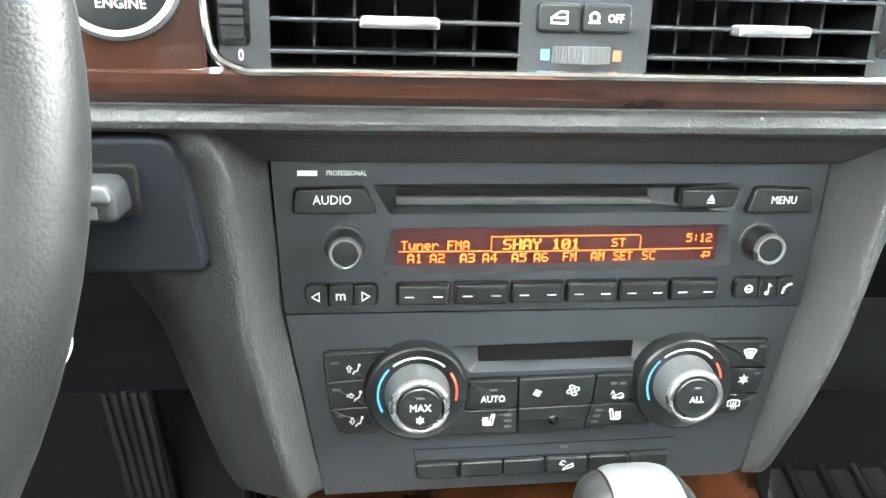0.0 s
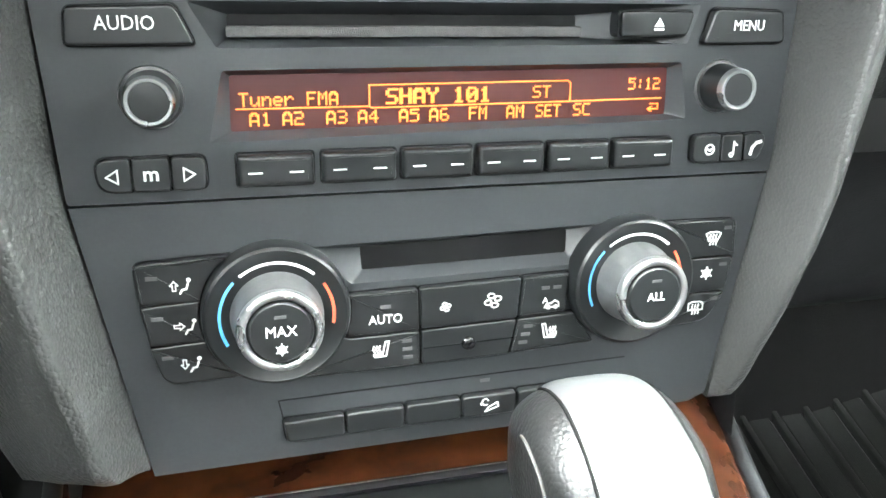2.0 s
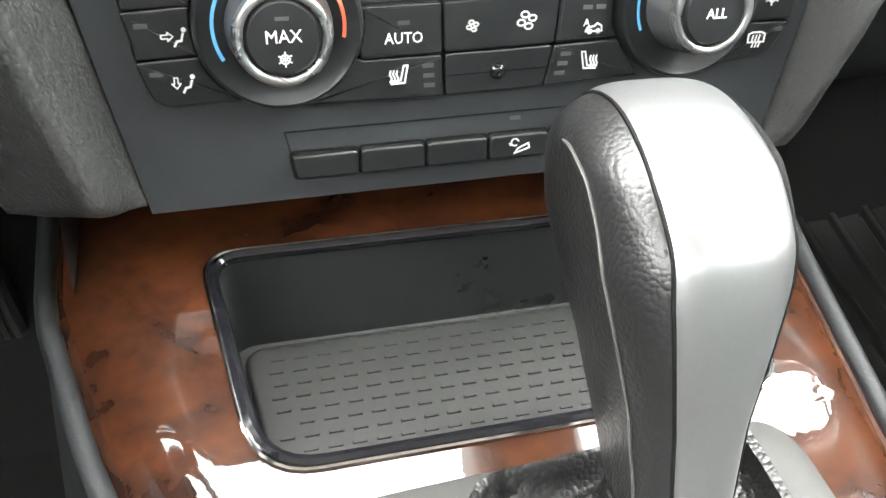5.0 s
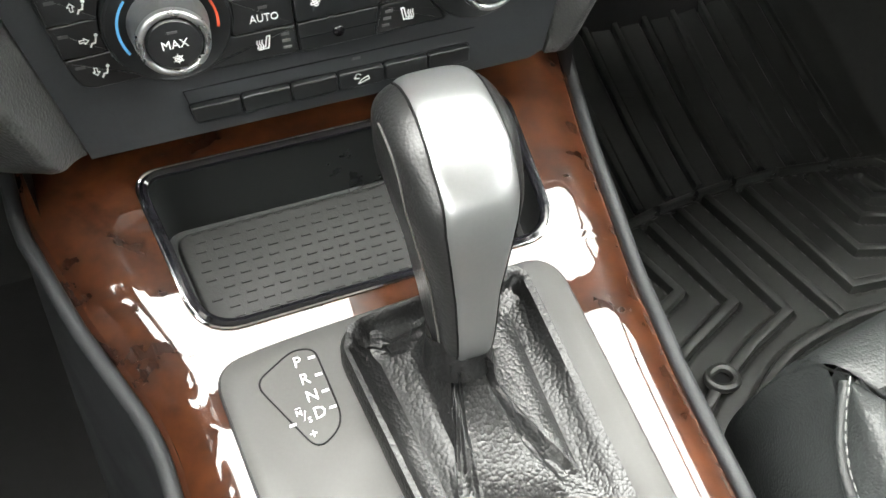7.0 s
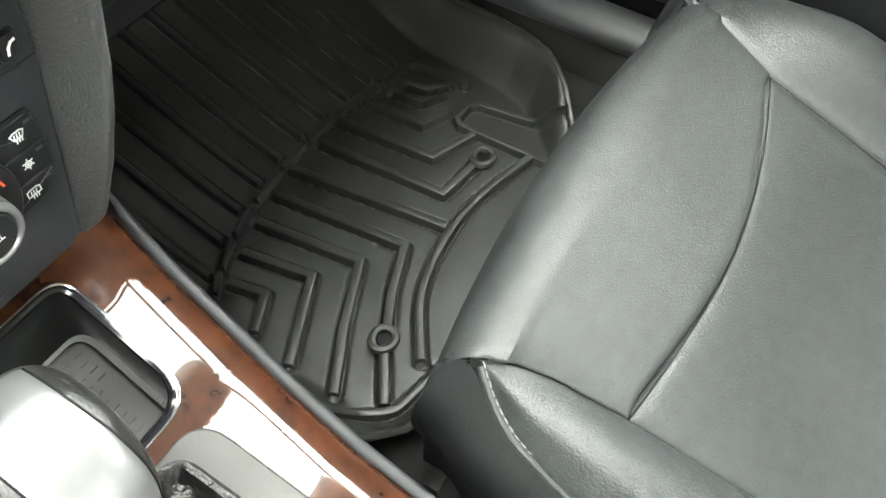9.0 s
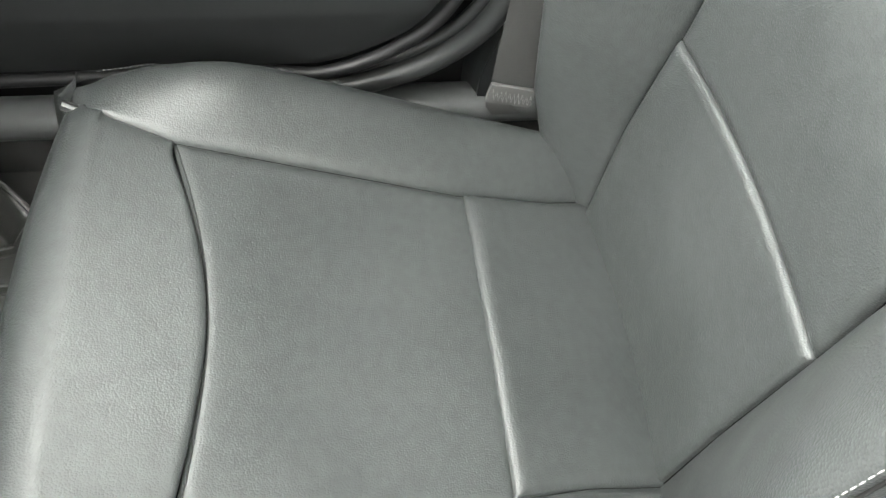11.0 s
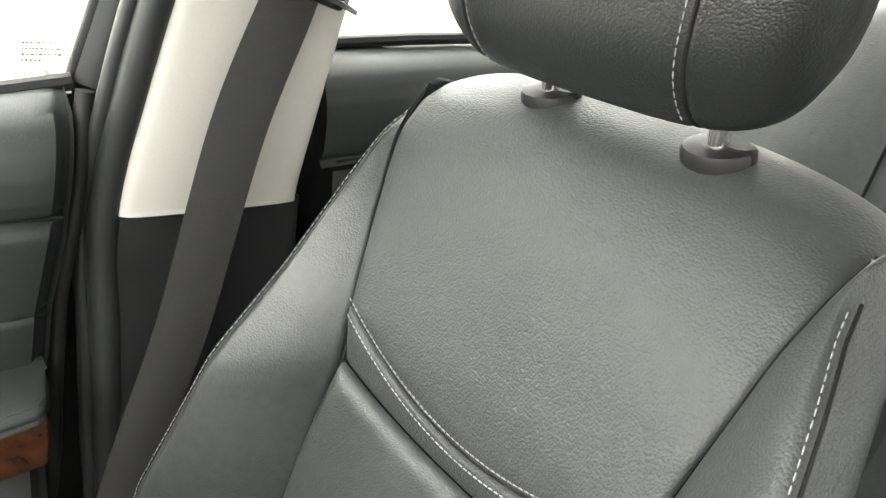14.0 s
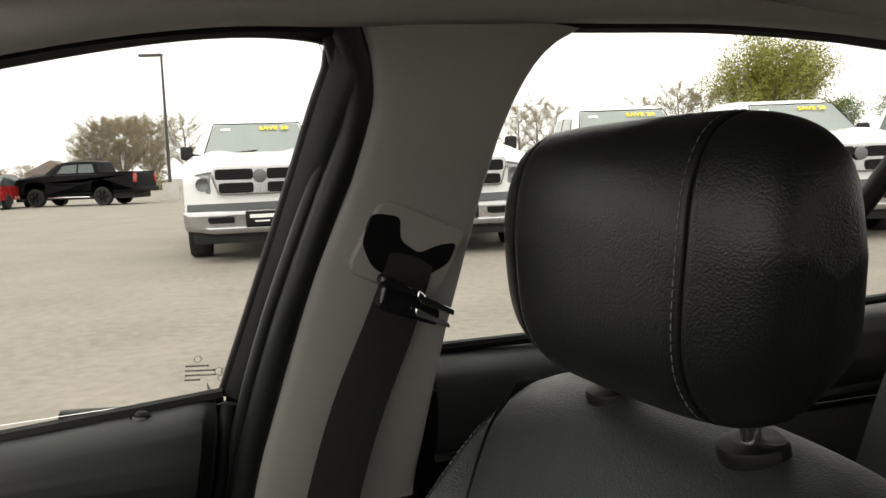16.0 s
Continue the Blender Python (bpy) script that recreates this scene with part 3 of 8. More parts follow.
for k, (a, b, r) in enumerate(((0.0850, 0.0958, [0.0015, 0.0005, 0.0005, 0.0025]), (0.0962, 0.1050, 0.0005), (0.1054, 0.1142, [0.0005, 0.0025, 0.004, 0.0005]))):
    bt = part("function_button", slab(rounded([(a, -0.0536), (b, -0.0532), (b - (0.0022 if k == 2 else 0), -0.0630), (a, -0.0632)], [q + 0.0008 for q in (r if isinstance(r, list) else [r] * 4)], 5), -0.0030, 0.002, 0.0005, 3), BUTTON, radio)
    c = (a + b) / 2
    mark = ([arc(c + 0.001, -0.0584, 0.0017, 0, 360, 14), [(c, -0.0581), (c + 0.001, -0.0588), (c + 0.002, -0.0580)]] if k == 0 else
            [[(c + 0.0004, -0.0604), (c + 0.0004, -0.0560), (c + 0.0016, -0.0572)], arc(c - 0.0004, -0.0605, 0.0007, 0, 360, 8)] if k == 1 else
            [[(c - 0.0018, -0.0606), (c - 0.0012, -0.0582), (c + 0.0004, -0.0566), (c + 0.0020, -0.0562)]])
    part("button_mark", strokes(mark, 0.0006 if k < 2 else 0.0011, -0.0031), WHITE, bt)

# climate control panel with the switch row below it
climate = thing("climate_panel", (0, 0, -0.160), "black climate control panel with two silver-rimmed dials", "climate control")
ROW = rounded([(-0.0618, -0.1385), (0.0668, -0.1365), (0.0655, -0.1520), (-0.0590, -0.1535)], 0.0012, 2)
CDI = rounded([(-0.0490, -0.0855), (0.0560, -0.0840), (0.0440, -0.0982), (-0.0360, -0.0990)], 0.0012, 2)
CDI_IN = rounded([(-0.0320, -0.0878), (0.0425, -0.0866), (0.0425, -0.0952), (-0.0315, -0.0960)], 0.0008, 2)
part("fascia", holed([(-0.1187, -0.0688), (0.1191, -0.0688), (0.1030, -0.1560), (0.0960, -0.1590), (-0.1030, -0.1610)], [CDI], 0.0008, 0.012), FASCIA, climate)
part("display_bezel", funnel(CDI, 0.0008, CDI_IN, 0.006), FASCIA, climate, "bevelled display surround")
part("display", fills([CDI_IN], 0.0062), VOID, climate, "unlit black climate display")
part("switch_panel_groove", strokes([[(-0.0615, -0.1385), (0.0665, -0.1366)], [(-0.0615, -0.1385), (-0.0588, -0.1535)]], 0.0005, 0.0007), VOID, climate)
for x, CZ, left in ((-0.0606, -0.1055, True), (0.0648, -0.1045, False)):
    base = part("dial_base", lathe([(0.0236, 0.002), (0.0236, -0.0045), (0.0230, -0.0064), (0.0221, -0.0070), (0.0212, -0.0066), (0.0150, -0.0054), (0.0140, -0.0050)], x, CZ, 72), BUTTON, climate, "black raised dial surround")

    def on_cone(r):
        return -0.0070 + (0.0221 - r) * 0.21 - 0.0002
    for a0, a1, mt, nm in ((48, 128, WHITE, "white_scale"), (136, 208, BLUE, "blue_scale"), (-12, 34, RED, "red_scale")) if left else ((48, 128, WHITE, "white_scale"), (136, 205, BLUE, "blue_scale"), (8, 36, RED, "red_scale")):
        ro, ri = 0.0184, 0.0174
        bm = bmesh.new()
        o, i = [bm.verts.new((p[0], on_cone(ro), p[1])) for p in arc(x, CZ, ro, a0, a1, 24)], [bm.verts.new((p[0], on_cone(ri), p[1])) for p in arc(x, CZ, ri, a0, a1, 24)]
        for k in range(24):
            bm.faces.new((o[k], o[k + 1], i[k + 1], i[k]))
        part(nm, bm, mt, base)
    kn = part("temperature_knob", lathe([(0.0148, -0.0040), (0.0146, -0.0070), (0.0139, -0.0085), (0.0135, -0.0160), (0.0132, -0.0172)], x, CZ, 96,
                                         wobble=lambda k, y: 1.0 + (0.010 if (k % 12) in (0, 1) and -0.0165 < y < -0.007 else 0)), KNOBSILVER, climate, "ridged grey metal dial")
    part("rim", lathe([(0.0132, -0.0168), (0.0131, -0.0186), (0.0128, -0.0194), (0.0122, -0.0199), (0.0114, -0.0200), (0.0107, -0.0197), (0.0103, -0.0191), (0.0102, -0.0182)], x, CZ, 96), LITSILVER, kn, "satin silver dial rim")
    cap = part("push_cap", lathe([(0.0101, -0.0178), (0.0100, -0.0192), (0.0092, -0.0201), (0.0050, -0.0205), (0, -0.0206)], x, CZ, 56), BUTTON, kn)
    words("button_text", "MAX" if left else "ALL", 0.0047 if left else 0.0042, x, CZ + 0.0006 if left else CZ - 0.0004, -0.0209, cap, WHITE, stretch=0.95)
    part("led", fills([[(x - 0.0018, CZ + 0.0048), (x + 0.0018, CZ + 0.0048), (x + 0.0018, CZ + 0.0058), (x - 0.0018, CZ + 0.0058)]], -0.0206), DIM, cap)
    if left:
        part("snow_mark", strokes([[(x + 0.0019 * math.cos(a), CZ - 0.0052 + 0.0019 * math.sin(a)), (x - 0.0019 * math.cos(a), CZ - 0.0052 - 0.0019 * math.sin(a))] for a in (0.5236, 1.5708, 2.618)] + [arc(x, CZ - 0.0052, 0.0012, 0, 360, 12)], 0.00035, -0.0207), WHITE, cap)


def ring_cut(pts, cx, r):
    """An outline cut along a dial's circle."""
    c = Vector((cx, -0.1055 if cx < 0 else -0.1045))
    out = [(Vector(p) - c).length >= r for p in pts]
    n = len(pts)
    if all(out):
        return pts
    start = next(i for i in range(n) if out[i] and not out[i - 1])
    keep = []
    for k in range(n):
        i = (start + k) % n
        if not out[i]:
            break
        keep.append(pts[i])
    a, b = Vector(keep[-1]) - c, Vector(keep[0]) - c
    a0, a1 = math.atan2(a.y, a.x), math.atan2(b.y, b.x)
    while a1 - a0 > math.pi:
        a1 -= 2 * math.pi
    while a1 - a0 < -math.pi:
        a1 += 2 * math.pi
    return keep + [tuple(c + Vector((math.cos(a0 + (a1 - a0) * k / 14), math.sin(a0 + (a1 - a0) * k / 14))) * r) for k in range(15)]


def densify(pts, n=10):
    return [tuple(Vector(pts[i]).lerp(Vector(pts[(i + 1) % len(pts)]), k / n)) for i in range(len(pts)) for k in range(n)]


def key_pad(pts, cx, r=0.0008):
    return ring_cut(densify([tuple(p) for p in rounded(pts, r, 3)], 12), cx, 0.0240)


PAD = []
for k, (za, zb, xa, xb) in enumerate(((-0.0868, -0.1002, -0.1030, -0.1018), (-0.1008, -0.1138, -0.1018, -0.1000), (-0.1144, -0.1275, -0.1000, -0.0965))):
    shape = [(xa, za), (-0.0720 if k != 1 else -0.0800, za + 0.0012), (-0.0720 if k != 1 else -0.0800, zb + 0.0006), (xb, zb)]
    bt = part("air_button", slab(key_pad(shape, -0.0606, [0.003 if k == 0 else 0.0006, 0.0004, 0.0004, 0.005 if k == 2 else 0.0010]), -0.0020, 0.002, 0.0005, 3), BUTTON, climate)
    cx, cz = -0.0900 + 0.0006 * k, (-0.0945, -0.1080, -0.1210)[k]
    led("led", (-0.0975, -0.0970, -0.0950)[k], (-0.0912, -0.1045, -0.1178)[k], bt)
    turn = (90, 0, -90)[k]
    c, s = math.cos(radians(turn)), math.sin(radians(turn))
    arrow = [(-0.0016, 0.0005), (0.0001, 0.0005), (0.0001, 0.0012), (0.0015, 0), (0.0001, -0.0012), (0.0001, -0.0005), (-0.0016, -0.0005), (-0.0016, 0.0005)]
    ar = [(cx - 0.0012 + a * c - b * s, cz + 0.0004 + a * s + b * c) for a, b in arrow]
    part("button_mark", strokes([ar], 0.00036, -0.0021), WHITE, bt)
    part("button_mark", strokes([[(cx + 0.0030, cz + 0.0010), (cx + 0.0024, cz - 0.0008), (cx + 0.0012, cz - 0.0010), (cx + 0.0005, cz - 0.0022)]], 0.00062, -0.0021), WHITE, bt)
    part("mark_dot", fills([arc(cx + 0.0033, cz + 0.0021, 0.0007, 0, 330, 8)], -0.0021), WHITE, bt)
for k, (za, zb, xa, xb) in enumerate(((-0.0846, -0.0984, 0.1068, 0.1072), (-0.0990, -0.1120, 0.1072, 0.1048), (-0.1126, -0.1240, 0.1048, 0.0985))):
    shape = [(0.0760 if k != 1 else 0.0830, za), (xa, za - 0.0004), (xb, zb), (0.0760 if k != 1 else 0.0830, zb - (0.0012 if k == 2 else 0.0006))]
    bt = part("demist_button", slab(key_pad(shape, 0.0648, [0.0004, 0.0022 if k == 0 else 0.0006, 0.005 if k == 2 else 0.0010, 0.0008]), -0.0020, 0.002, 0.0005, 3), BUTTON, climate)
    led("led", (0.1032, 0.1028, 0.1005)[k], (-0.0878, -0.1018, -0.1152)[k], bt, w=0.003)
    cx, cz = (0.0975, 0.0962, 0.0930)[k], (-0.0912, -0.1050, -0.1180)[k]
    if k == 1:
        mk = [[(cx + 0.0024 * math.cos(a), cz + 0.0024 * math.sin(a)), (cx - 0.0024 * math.cos(a), cz - 0.0024 * math.sin(a))] for a in (0.5236, 1.5708, 2.618)] + [arc(cx, cz, 0.0014, 0, 360, 12)]
    else:
        top = [(cx - 0.0030, cz + 0.0014), (cx - 0.0016, cz + 0.0020), (cx + 0.0016, cz + 0.0020), (cx + 0.0030, cz + 0.0014)]
        mk = [top + [(cx + (0.0018 if k == 0 else 0.0030), cz - 0.0012), (cx - (0.0018 if k == 0 else 0.0030), cz - 0.0012), top[0]]] + [[(cx + d, cz + 0.0010), (cx + d - 0.0003, cz - 0.0006), (cx + d + 0.0003, cz - 0.0016), (cx + d, cz - 0.0028)] for d in (-0.0012, 0, 0.0012)]
    part("button_mark", strokes(mk, 0.0005, -0.0021), WHITE, bt)
# centre key field
for nm, shape, cx in (("auto_button", [(-0.0380, -0.1022), (-0.0138, -0.1018), (-0.0134, -0.1168), (-0.0380, -0.1170)], -0.0606),
                      ("seat_heat_button", [(-0.0500, -0.1176), (-0.0134, -0.1172), (-0.0130, -0.1300), (-0.0545, -0.1300)], -0.0606),
                      ("fan_button", [(-0.0130, -0.1018), (0.0232, -0.1010), (0.0220, -0.1156), (-0.0126, -0.1164)], 0),
                      ("rest_button", [(-0.0126, -0.1170), (0.0218, -0.1162), (0.0190, -0.1290), (-0.0122, -0.1298)], 0),
                      ("recirculation_button", [(0.0238, -0.1010), (0.0420, -0.1005), (0.0400, -0.1152), (0.0226, -0.1156)], 0.0648),
                      ("seat_heat_button", [(0.0224, -0.1162), (0.0440, -0.1158), (0.0520, -0.1276), (0.0194, -0.1290)], 0.0648)):
    pts = [tuple(p) for p in rounded(shape, 0.0012, 4)]
    if cx:
        pts = ring_cut(densify(pts, 12), cx, 0.0240)
    bt = part(nm, slab(pts, -0.0020, 0.002, 0.0005, 3), BUTTON, climate)
    if nm == "auto_button":
        words("button_text", "AUTO", 0.0046, -0.0250, -0.1116, -0.0022, bt, WHITE, stretch=0.9)
        led("led", -0.0250, -0.1070, bt)
    elif nm == "seat_heat_button":
        s = -1 if shape[0][0] > 0 else 1
        c, z = (-0.0270, -0.1222) if s == 1 else (0.0345, -0.1214)
        mk = [[(c + s * 0.0030, z + 0.0026), (c + s * 0.0018, z + 0.0026), (c + s * 0.0008, z - 0.0018), (c - s * 0.0024, z - 0.0020)], [(c + s * 0.0030, z + 0.0026), (c + s * 0.0020, z - 0.0026), (c - s * 0.0020, z - 0.0028)]]
        mk += [[(c - s * d, z + 0.0012), (c - s * d - 0.0003, z), (c - s * d + 0.0003, z - 0.0010), (c - s * d, z - 0.0022)] for d in (0.0002, 0.0012, 0.0022)]
        part("button_mark", strokes(mk, 0.0005, -0.0021), WHITE, bt)
        for q in range(3):
            led("led", -0.0178 + 0.0002 * q if s == 1 else 0.0262 - 0.0009 * q, (-0.1200 if s == 1 else -0.1190) - 0.0030 * q, bt, w=0.0034)
    elif nm == "fan_button":
        for c, z, r in ((-0.0042, -0.1090, 0.0018), (0.0128, -0.1082, 0.0030)):
            pet = []
            for q in range(4):
                a = radians(20 + 90 * q)
                pet.append([(c + r * 0.62 * math.cos(a) + r * 0.42 * math.cos(a + b), z + r * 0.62 * math.sin(a) + r * 0.30 * math.sin(a + b)) for b in [k * 0.698 for k in range(10)]])
            part("button_mark", strokes(pet, 0.0005, -0.0021), WHITE, bt)
    elif nm == "rest_button":
        part("groove", strokes([[(-0.0120, -0.1235), (0.0205, -0.1228)]], 0.0004, -0.0021), VOID, bt)
        part("sensor", lathe([(0.0026, -0.0018), (0.0024, -0.0028), (0.0016, -0.0034), (0, -0.0036)], 0.0042, -0.1232, 20), GLOSSY, bt, "round black sensor lens")
    else:
        for x in (0.0322, 0.0366):
            led("led", x, -0.1052, bt, w=0.003)
        c, z = 0.0345, -0.1108
        words("button_text", "A", 0.0032, c - 0.0022, z + 0.0008, -0.0022, bt, WHITE)
        part("button_mark", strokes([[(c - 0.0024, z - 0.0018), (c - 0.0018, z - 0.0006), (c + 0.0004, z - 0.0002), (c + 0.0014, z + 0.0006), (c + 0.0028, z - 0.0002), (c + 0.0030, z - 0.0018), (c - 0.0024, z - 0.0018)],
                                     arc(c - 0.0010, z - 0.0018, 0.0006, 0, 360, 8), arc(c + 0.0018, z - 0.0018, 0.0006, 0, 360, 8)], 0.0005, -0.0021), WHITE, bt)
XS = [-0.0608, -0.0396, -0.0184, 0.0022, 0.0232, 0.0436, 0.0640]
for k in range(6):
    a, b = XS[k] + 0.0003, XS[k + 1] - 0.0003
    zt = -0.1452 + 0.0014 * k / 5
    bt = part("switch_button", slab(rounded([(a, zt), (b, zt + 0.0002), (b, zt - 0.0080), (a + (0.0012 if k == 0 else 0), zt - 0.0082)], 0.0018, 5), -0.0024, 0.002, 0.0009, 3), BUTTON, climate)
    if k == 3:
        c, z = 0.0125, -0.1484
        part("button_mark", strokes([arc(c - 0.0016, z + 0.0016, 0.0012, 20, 300, 10), [(c - 0.0034, z + 0.0012), (c - 0.0030, z + 0.0006)],
                                     [(c - 0.0016, z - 0.0022), (c - 0.0004, z - 0.0006), (c + 0.0012, z + 0.0002), (c + 0.0030, z + 0.0010), (c + 0.0034, z - 0.0006), (c - 0.0016, z - 0.0022)]], 0.0005, -0.0023), WHITE, bt)
led("led", 0.0115, -0.1395, climate, y=0.0004)


def key_gaps(th, depth):
    """A dark joint round each key."""
    for ob in [o for o in bpy.data.objects if o.parent == th and o.name.split(".")[0].endswith("_button")]:
        co = [v.co for v in ob.data.vertices]
        back = max(v.y for v in co)
        ring = [Vector((v.x, v.z)) for v in co if abs(v.y - back) < 1e-6]
        c = sum(ring, Vector((0, 0))) / len(ring)
        wid, hei = max(p.x for p in ring) - min(p.x for p in ring), max(p.y for p in ring) - min(p.y for p in ring)
        grown = [(c.x + (p.x - c.x) * (1 + 0.0012 / wid) + ORIGIN[th].x, c.y + (p.y - c.y) * (1 + 0.0012 / hei) + ORIGIN[th].z) for p in ring]
        part("joint", fills([grown], depth), VOID, ob)


key_gaps(radio, -0.0001)
key_gaps(climate, 0.0006)

# ---- dashboard ----
dash = thing("dashboard", (0, 0.1, -0.20), "dark grained dashboard with burl wood trim strip and air vents", "dashboard")


def side_trim(s):
    """The grained pillar beside the stack, from under the lip down to the console. s: -1 or 1."""
    rows = [(0.022, 0.1335), (0.0, 0.1235), (-0.068, 0.1200), (-0.110, 0.1125), (-0.158, 0.1040), (-0.176, 0.1000)]
    low = -0.1580

    def fn(u, v):
        z = 0.0215 + (low - 0.0215) * u
        xin = lerp(rows[::-1], z)
        k = lerp([(-0.18, 0.48), (-0.10, 0.50), (-0.06, 0.58), (0.0, 0.90), (0.03, 1.25)], z) if s > 0 else lerp([(-0.18, 0.75), (-0.05, 0.95), (0.0, 1.1), (0.03, 1.25)], z)
        d = lerp([(-0.18, 0.45), (-0.12, 0.85), (-0.02, 1.05), (0.03, 1.15)] if s < 0 else [(-0.16, 0.12), (-0.14, 0.36), (-0.115, 0.66), (-0.09, 0.86), (-0.05, 0.98), (0.03, 1.15)], z) * math.sqrt(max(0.0, 1 - max(0.0, (u - 0.93) / 0.07) ** 2))
        prof = [(0.0, 0.010), (0.0, 0.0), (0.0045, -0.0126), (0.0092, -0.0256), (0.0098, -0.0268), (0.0108, -0.0277), (0.0122, -0.0281), (0.0150, -0.0280), (0.0185, -0.0268), (0.0205, -0.0245), (0.0218, -0.018), (0.0222, 0.0), (0.0228, 0.03), (0.0260, 0.10)]
        if s < 0:
            low_in = smooth(-0.02, -0.10, z)
            prof = prof[:8] + [(0.022, -0.0257 + 0.003 * low_in), (0.034, -0.0213 + 0.009 * low_in), (0.050, -0.0137 + 0.018 * low_in), (0.064, -0.0045 + 0.030 * low_in), (0.077, 0.0065 + 0.045 * low_in), (0.088, 0.0365 + 0.063 * low_in)]
        p = along([Vector((a * k, c * d if c < 0 else c, 0)) for a, c in prof], v)
        return (s * (xin + p.x), p.y, z)
    return sheet(fn, 0, 0, vs=[k / 52 for k in range(53)], us=[0.93 * k / 22 for k in range(23)] + [0.93 + 0.07 * math.sin(math.pi / 2 * k / 8) for k in range(1, 9)])


part("side_trim", side_trim(-1), DASH, dash)
part("side_trim", side_trim(1), DASH, dash)
# recess roof, lip, wood strip, chrome bead: swept across the dash with a shallow bow


def swept(profile, x0, x1, n=60, bow=0.05):
    def fn(u, v):
        x = x0 + (x1 - x0) * u
        p = along([Vector(q) for q in profile], v)
        return (x, p.x + bow * x * x, p.y)
    return sheet(fn, n, max(12, 6 * len(profile)))


part("recess_roof", swept([(0.012, -0.001), (-0.004, 0.0005), (-0.022, 0.0125), (-0.030, 0.0185)], -0.150, 0.150, 30, 0.0), DASH, dash, "shaded roof of the radio recess")
part("lip", swept([(-0.026, 0.0160), (-0.034, 0.0166), (-0.0390, 0.0188), (-0.0400, 0.0215), (-0.0375, 0.0250), (-0.033, 0.0272)], -0.60, 0.70), DASH, dash)
part("wood_strip", swept([(-0.0330, 0.0268), (-0.0365, 0.0278), (-0.0400, 0.0310), (-0.0415, 0.0350), (-0.0420, 0.0385), (-0.0400, 0.0405)], -0.60, 0.70), WOOD2, dash, "lacquered dark burl wood strip")
part("strip_bead", swept([(-0.0332, 0.0262), (-0.0348, 0.0266), (-0.0350, 0.0276), (-0.0336, 0.0282)], -0.60, 0.70), SILVER, dash, "thin silver bead")
part("wood_panel", box(-0.60, -0.1385, -0.040, -0.030, 0.038, 0.12, 0.003), WOOD2, dash, "dark burl wood beside the wheel")
bead = [(-0.1180, -0.0452, 0.0398), (-0.1260, -0.0450, 0.0402), (-0.1340, -0.0445, 0.0440), (-0.1372, -0.0445, 0.0520), (-0.1385, -0.0445, 0.0760), (-0.1390, -0.044, 0.11)]
part("chrome_bead", tube([(0.32, -0.0420, 0.0412)] + [(x / 100, -0.0456 + 0.04 * (x / 100) ** 2, 0.0402) for x in range(26, -12, -4)] + spline(bead, 6), 0.0016, 8), CHROME, dash, "chrome bead round the vents")
OPENINGS = [[(a, 0.0412), (b, 0.0412), (b, 0.1100), (a, 0.1100)] for a, b in ((-0.1170, -0.0300), (0.0180, 0.1040))]
vents = part("vent_panel", holed([(-0.1340, 0.0410), (0.135, 0.0410), (0.135, 0.115), (-0.1360, 0.115)], OPENINGS, -0.0400, -0.0300), FASCIA, dash)
for a, b in ((-0.1170, -0.0300), (0.0180, 0.1040)):
    hole = [(a, 0.0412), (b, 0.0412), (b, 0.1100), (a, 0.1100)]
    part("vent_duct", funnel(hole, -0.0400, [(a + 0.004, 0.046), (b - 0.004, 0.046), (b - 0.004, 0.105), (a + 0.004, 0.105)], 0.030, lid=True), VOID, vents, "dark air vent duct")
    for k in range(6):
        z = 0.0468 + 0.0105 * k
        bm = box(a, b, -0.0450, -0.0250, z - 0.0007, z + 0.0007, 0.0004, 1)
        part("vent_slat", bm, DARKDASH, vents)
        part("slat_edge", box(a, b, -0.0458, -0.0451, z - 0.0002, z + 0.0003), DARKDASH, vents, "pale front edge of a slat")
    for k in range(1, 6):
        x = a + (b - a) * k / 6
        part("vent_vane", box(x - 0.0005, x + 0.0005, -0.0300, -0.0100, 0.0415, 0.109), DARKDASH, vents)
    c = (a + b) / 2 + (0.0005 if a < 0 else -0.001)
    part("vent_tab", slab(rounded([(c - 0.0138, 0.0553), (c + 0.0138, 0.0553), (c + 0.0132, 0.0592), (c - 0.0132, 0.0592)], 0.0014, 3), -0.0520, -0.0440, 0.0012, 3), SILVER, vents, "bright silver vent tab")
for x in (-0.1290, 0.1120):
    part("thumbwheel_slot", fills([rounded([(x - 0.0055, 0.0480), (x + 0.0055, 0.0480), (x + 0.0055, 0.085), (x - 0.0055, 0.085)], 0.002, 2)], -0.0403), VOID, vents)
    bm = bmesh.new()
    for k in range(30):
        a = 2 * math.pi * k / 30
        box(x - 0.0038, x + 0.0038, -0.0385 - 0.0085 * math.cos(a) - 0.0012, -0.0385 - 0.0085 * math.cos(a), 0.0665 + 0.0172 * math.sin(a) - 0.0010, 0.0665 + 0.0172 * math.sin(a) + 0.0010, bm=bm)
    part("thumbwheel", bm, DARKDASH, vents, "ribbed black thumbwheel")
    words("vent_text", "0", 0.0056, x + 0.002, 0.0448, -0.0404, vents, WHITE, stretch=0.7)
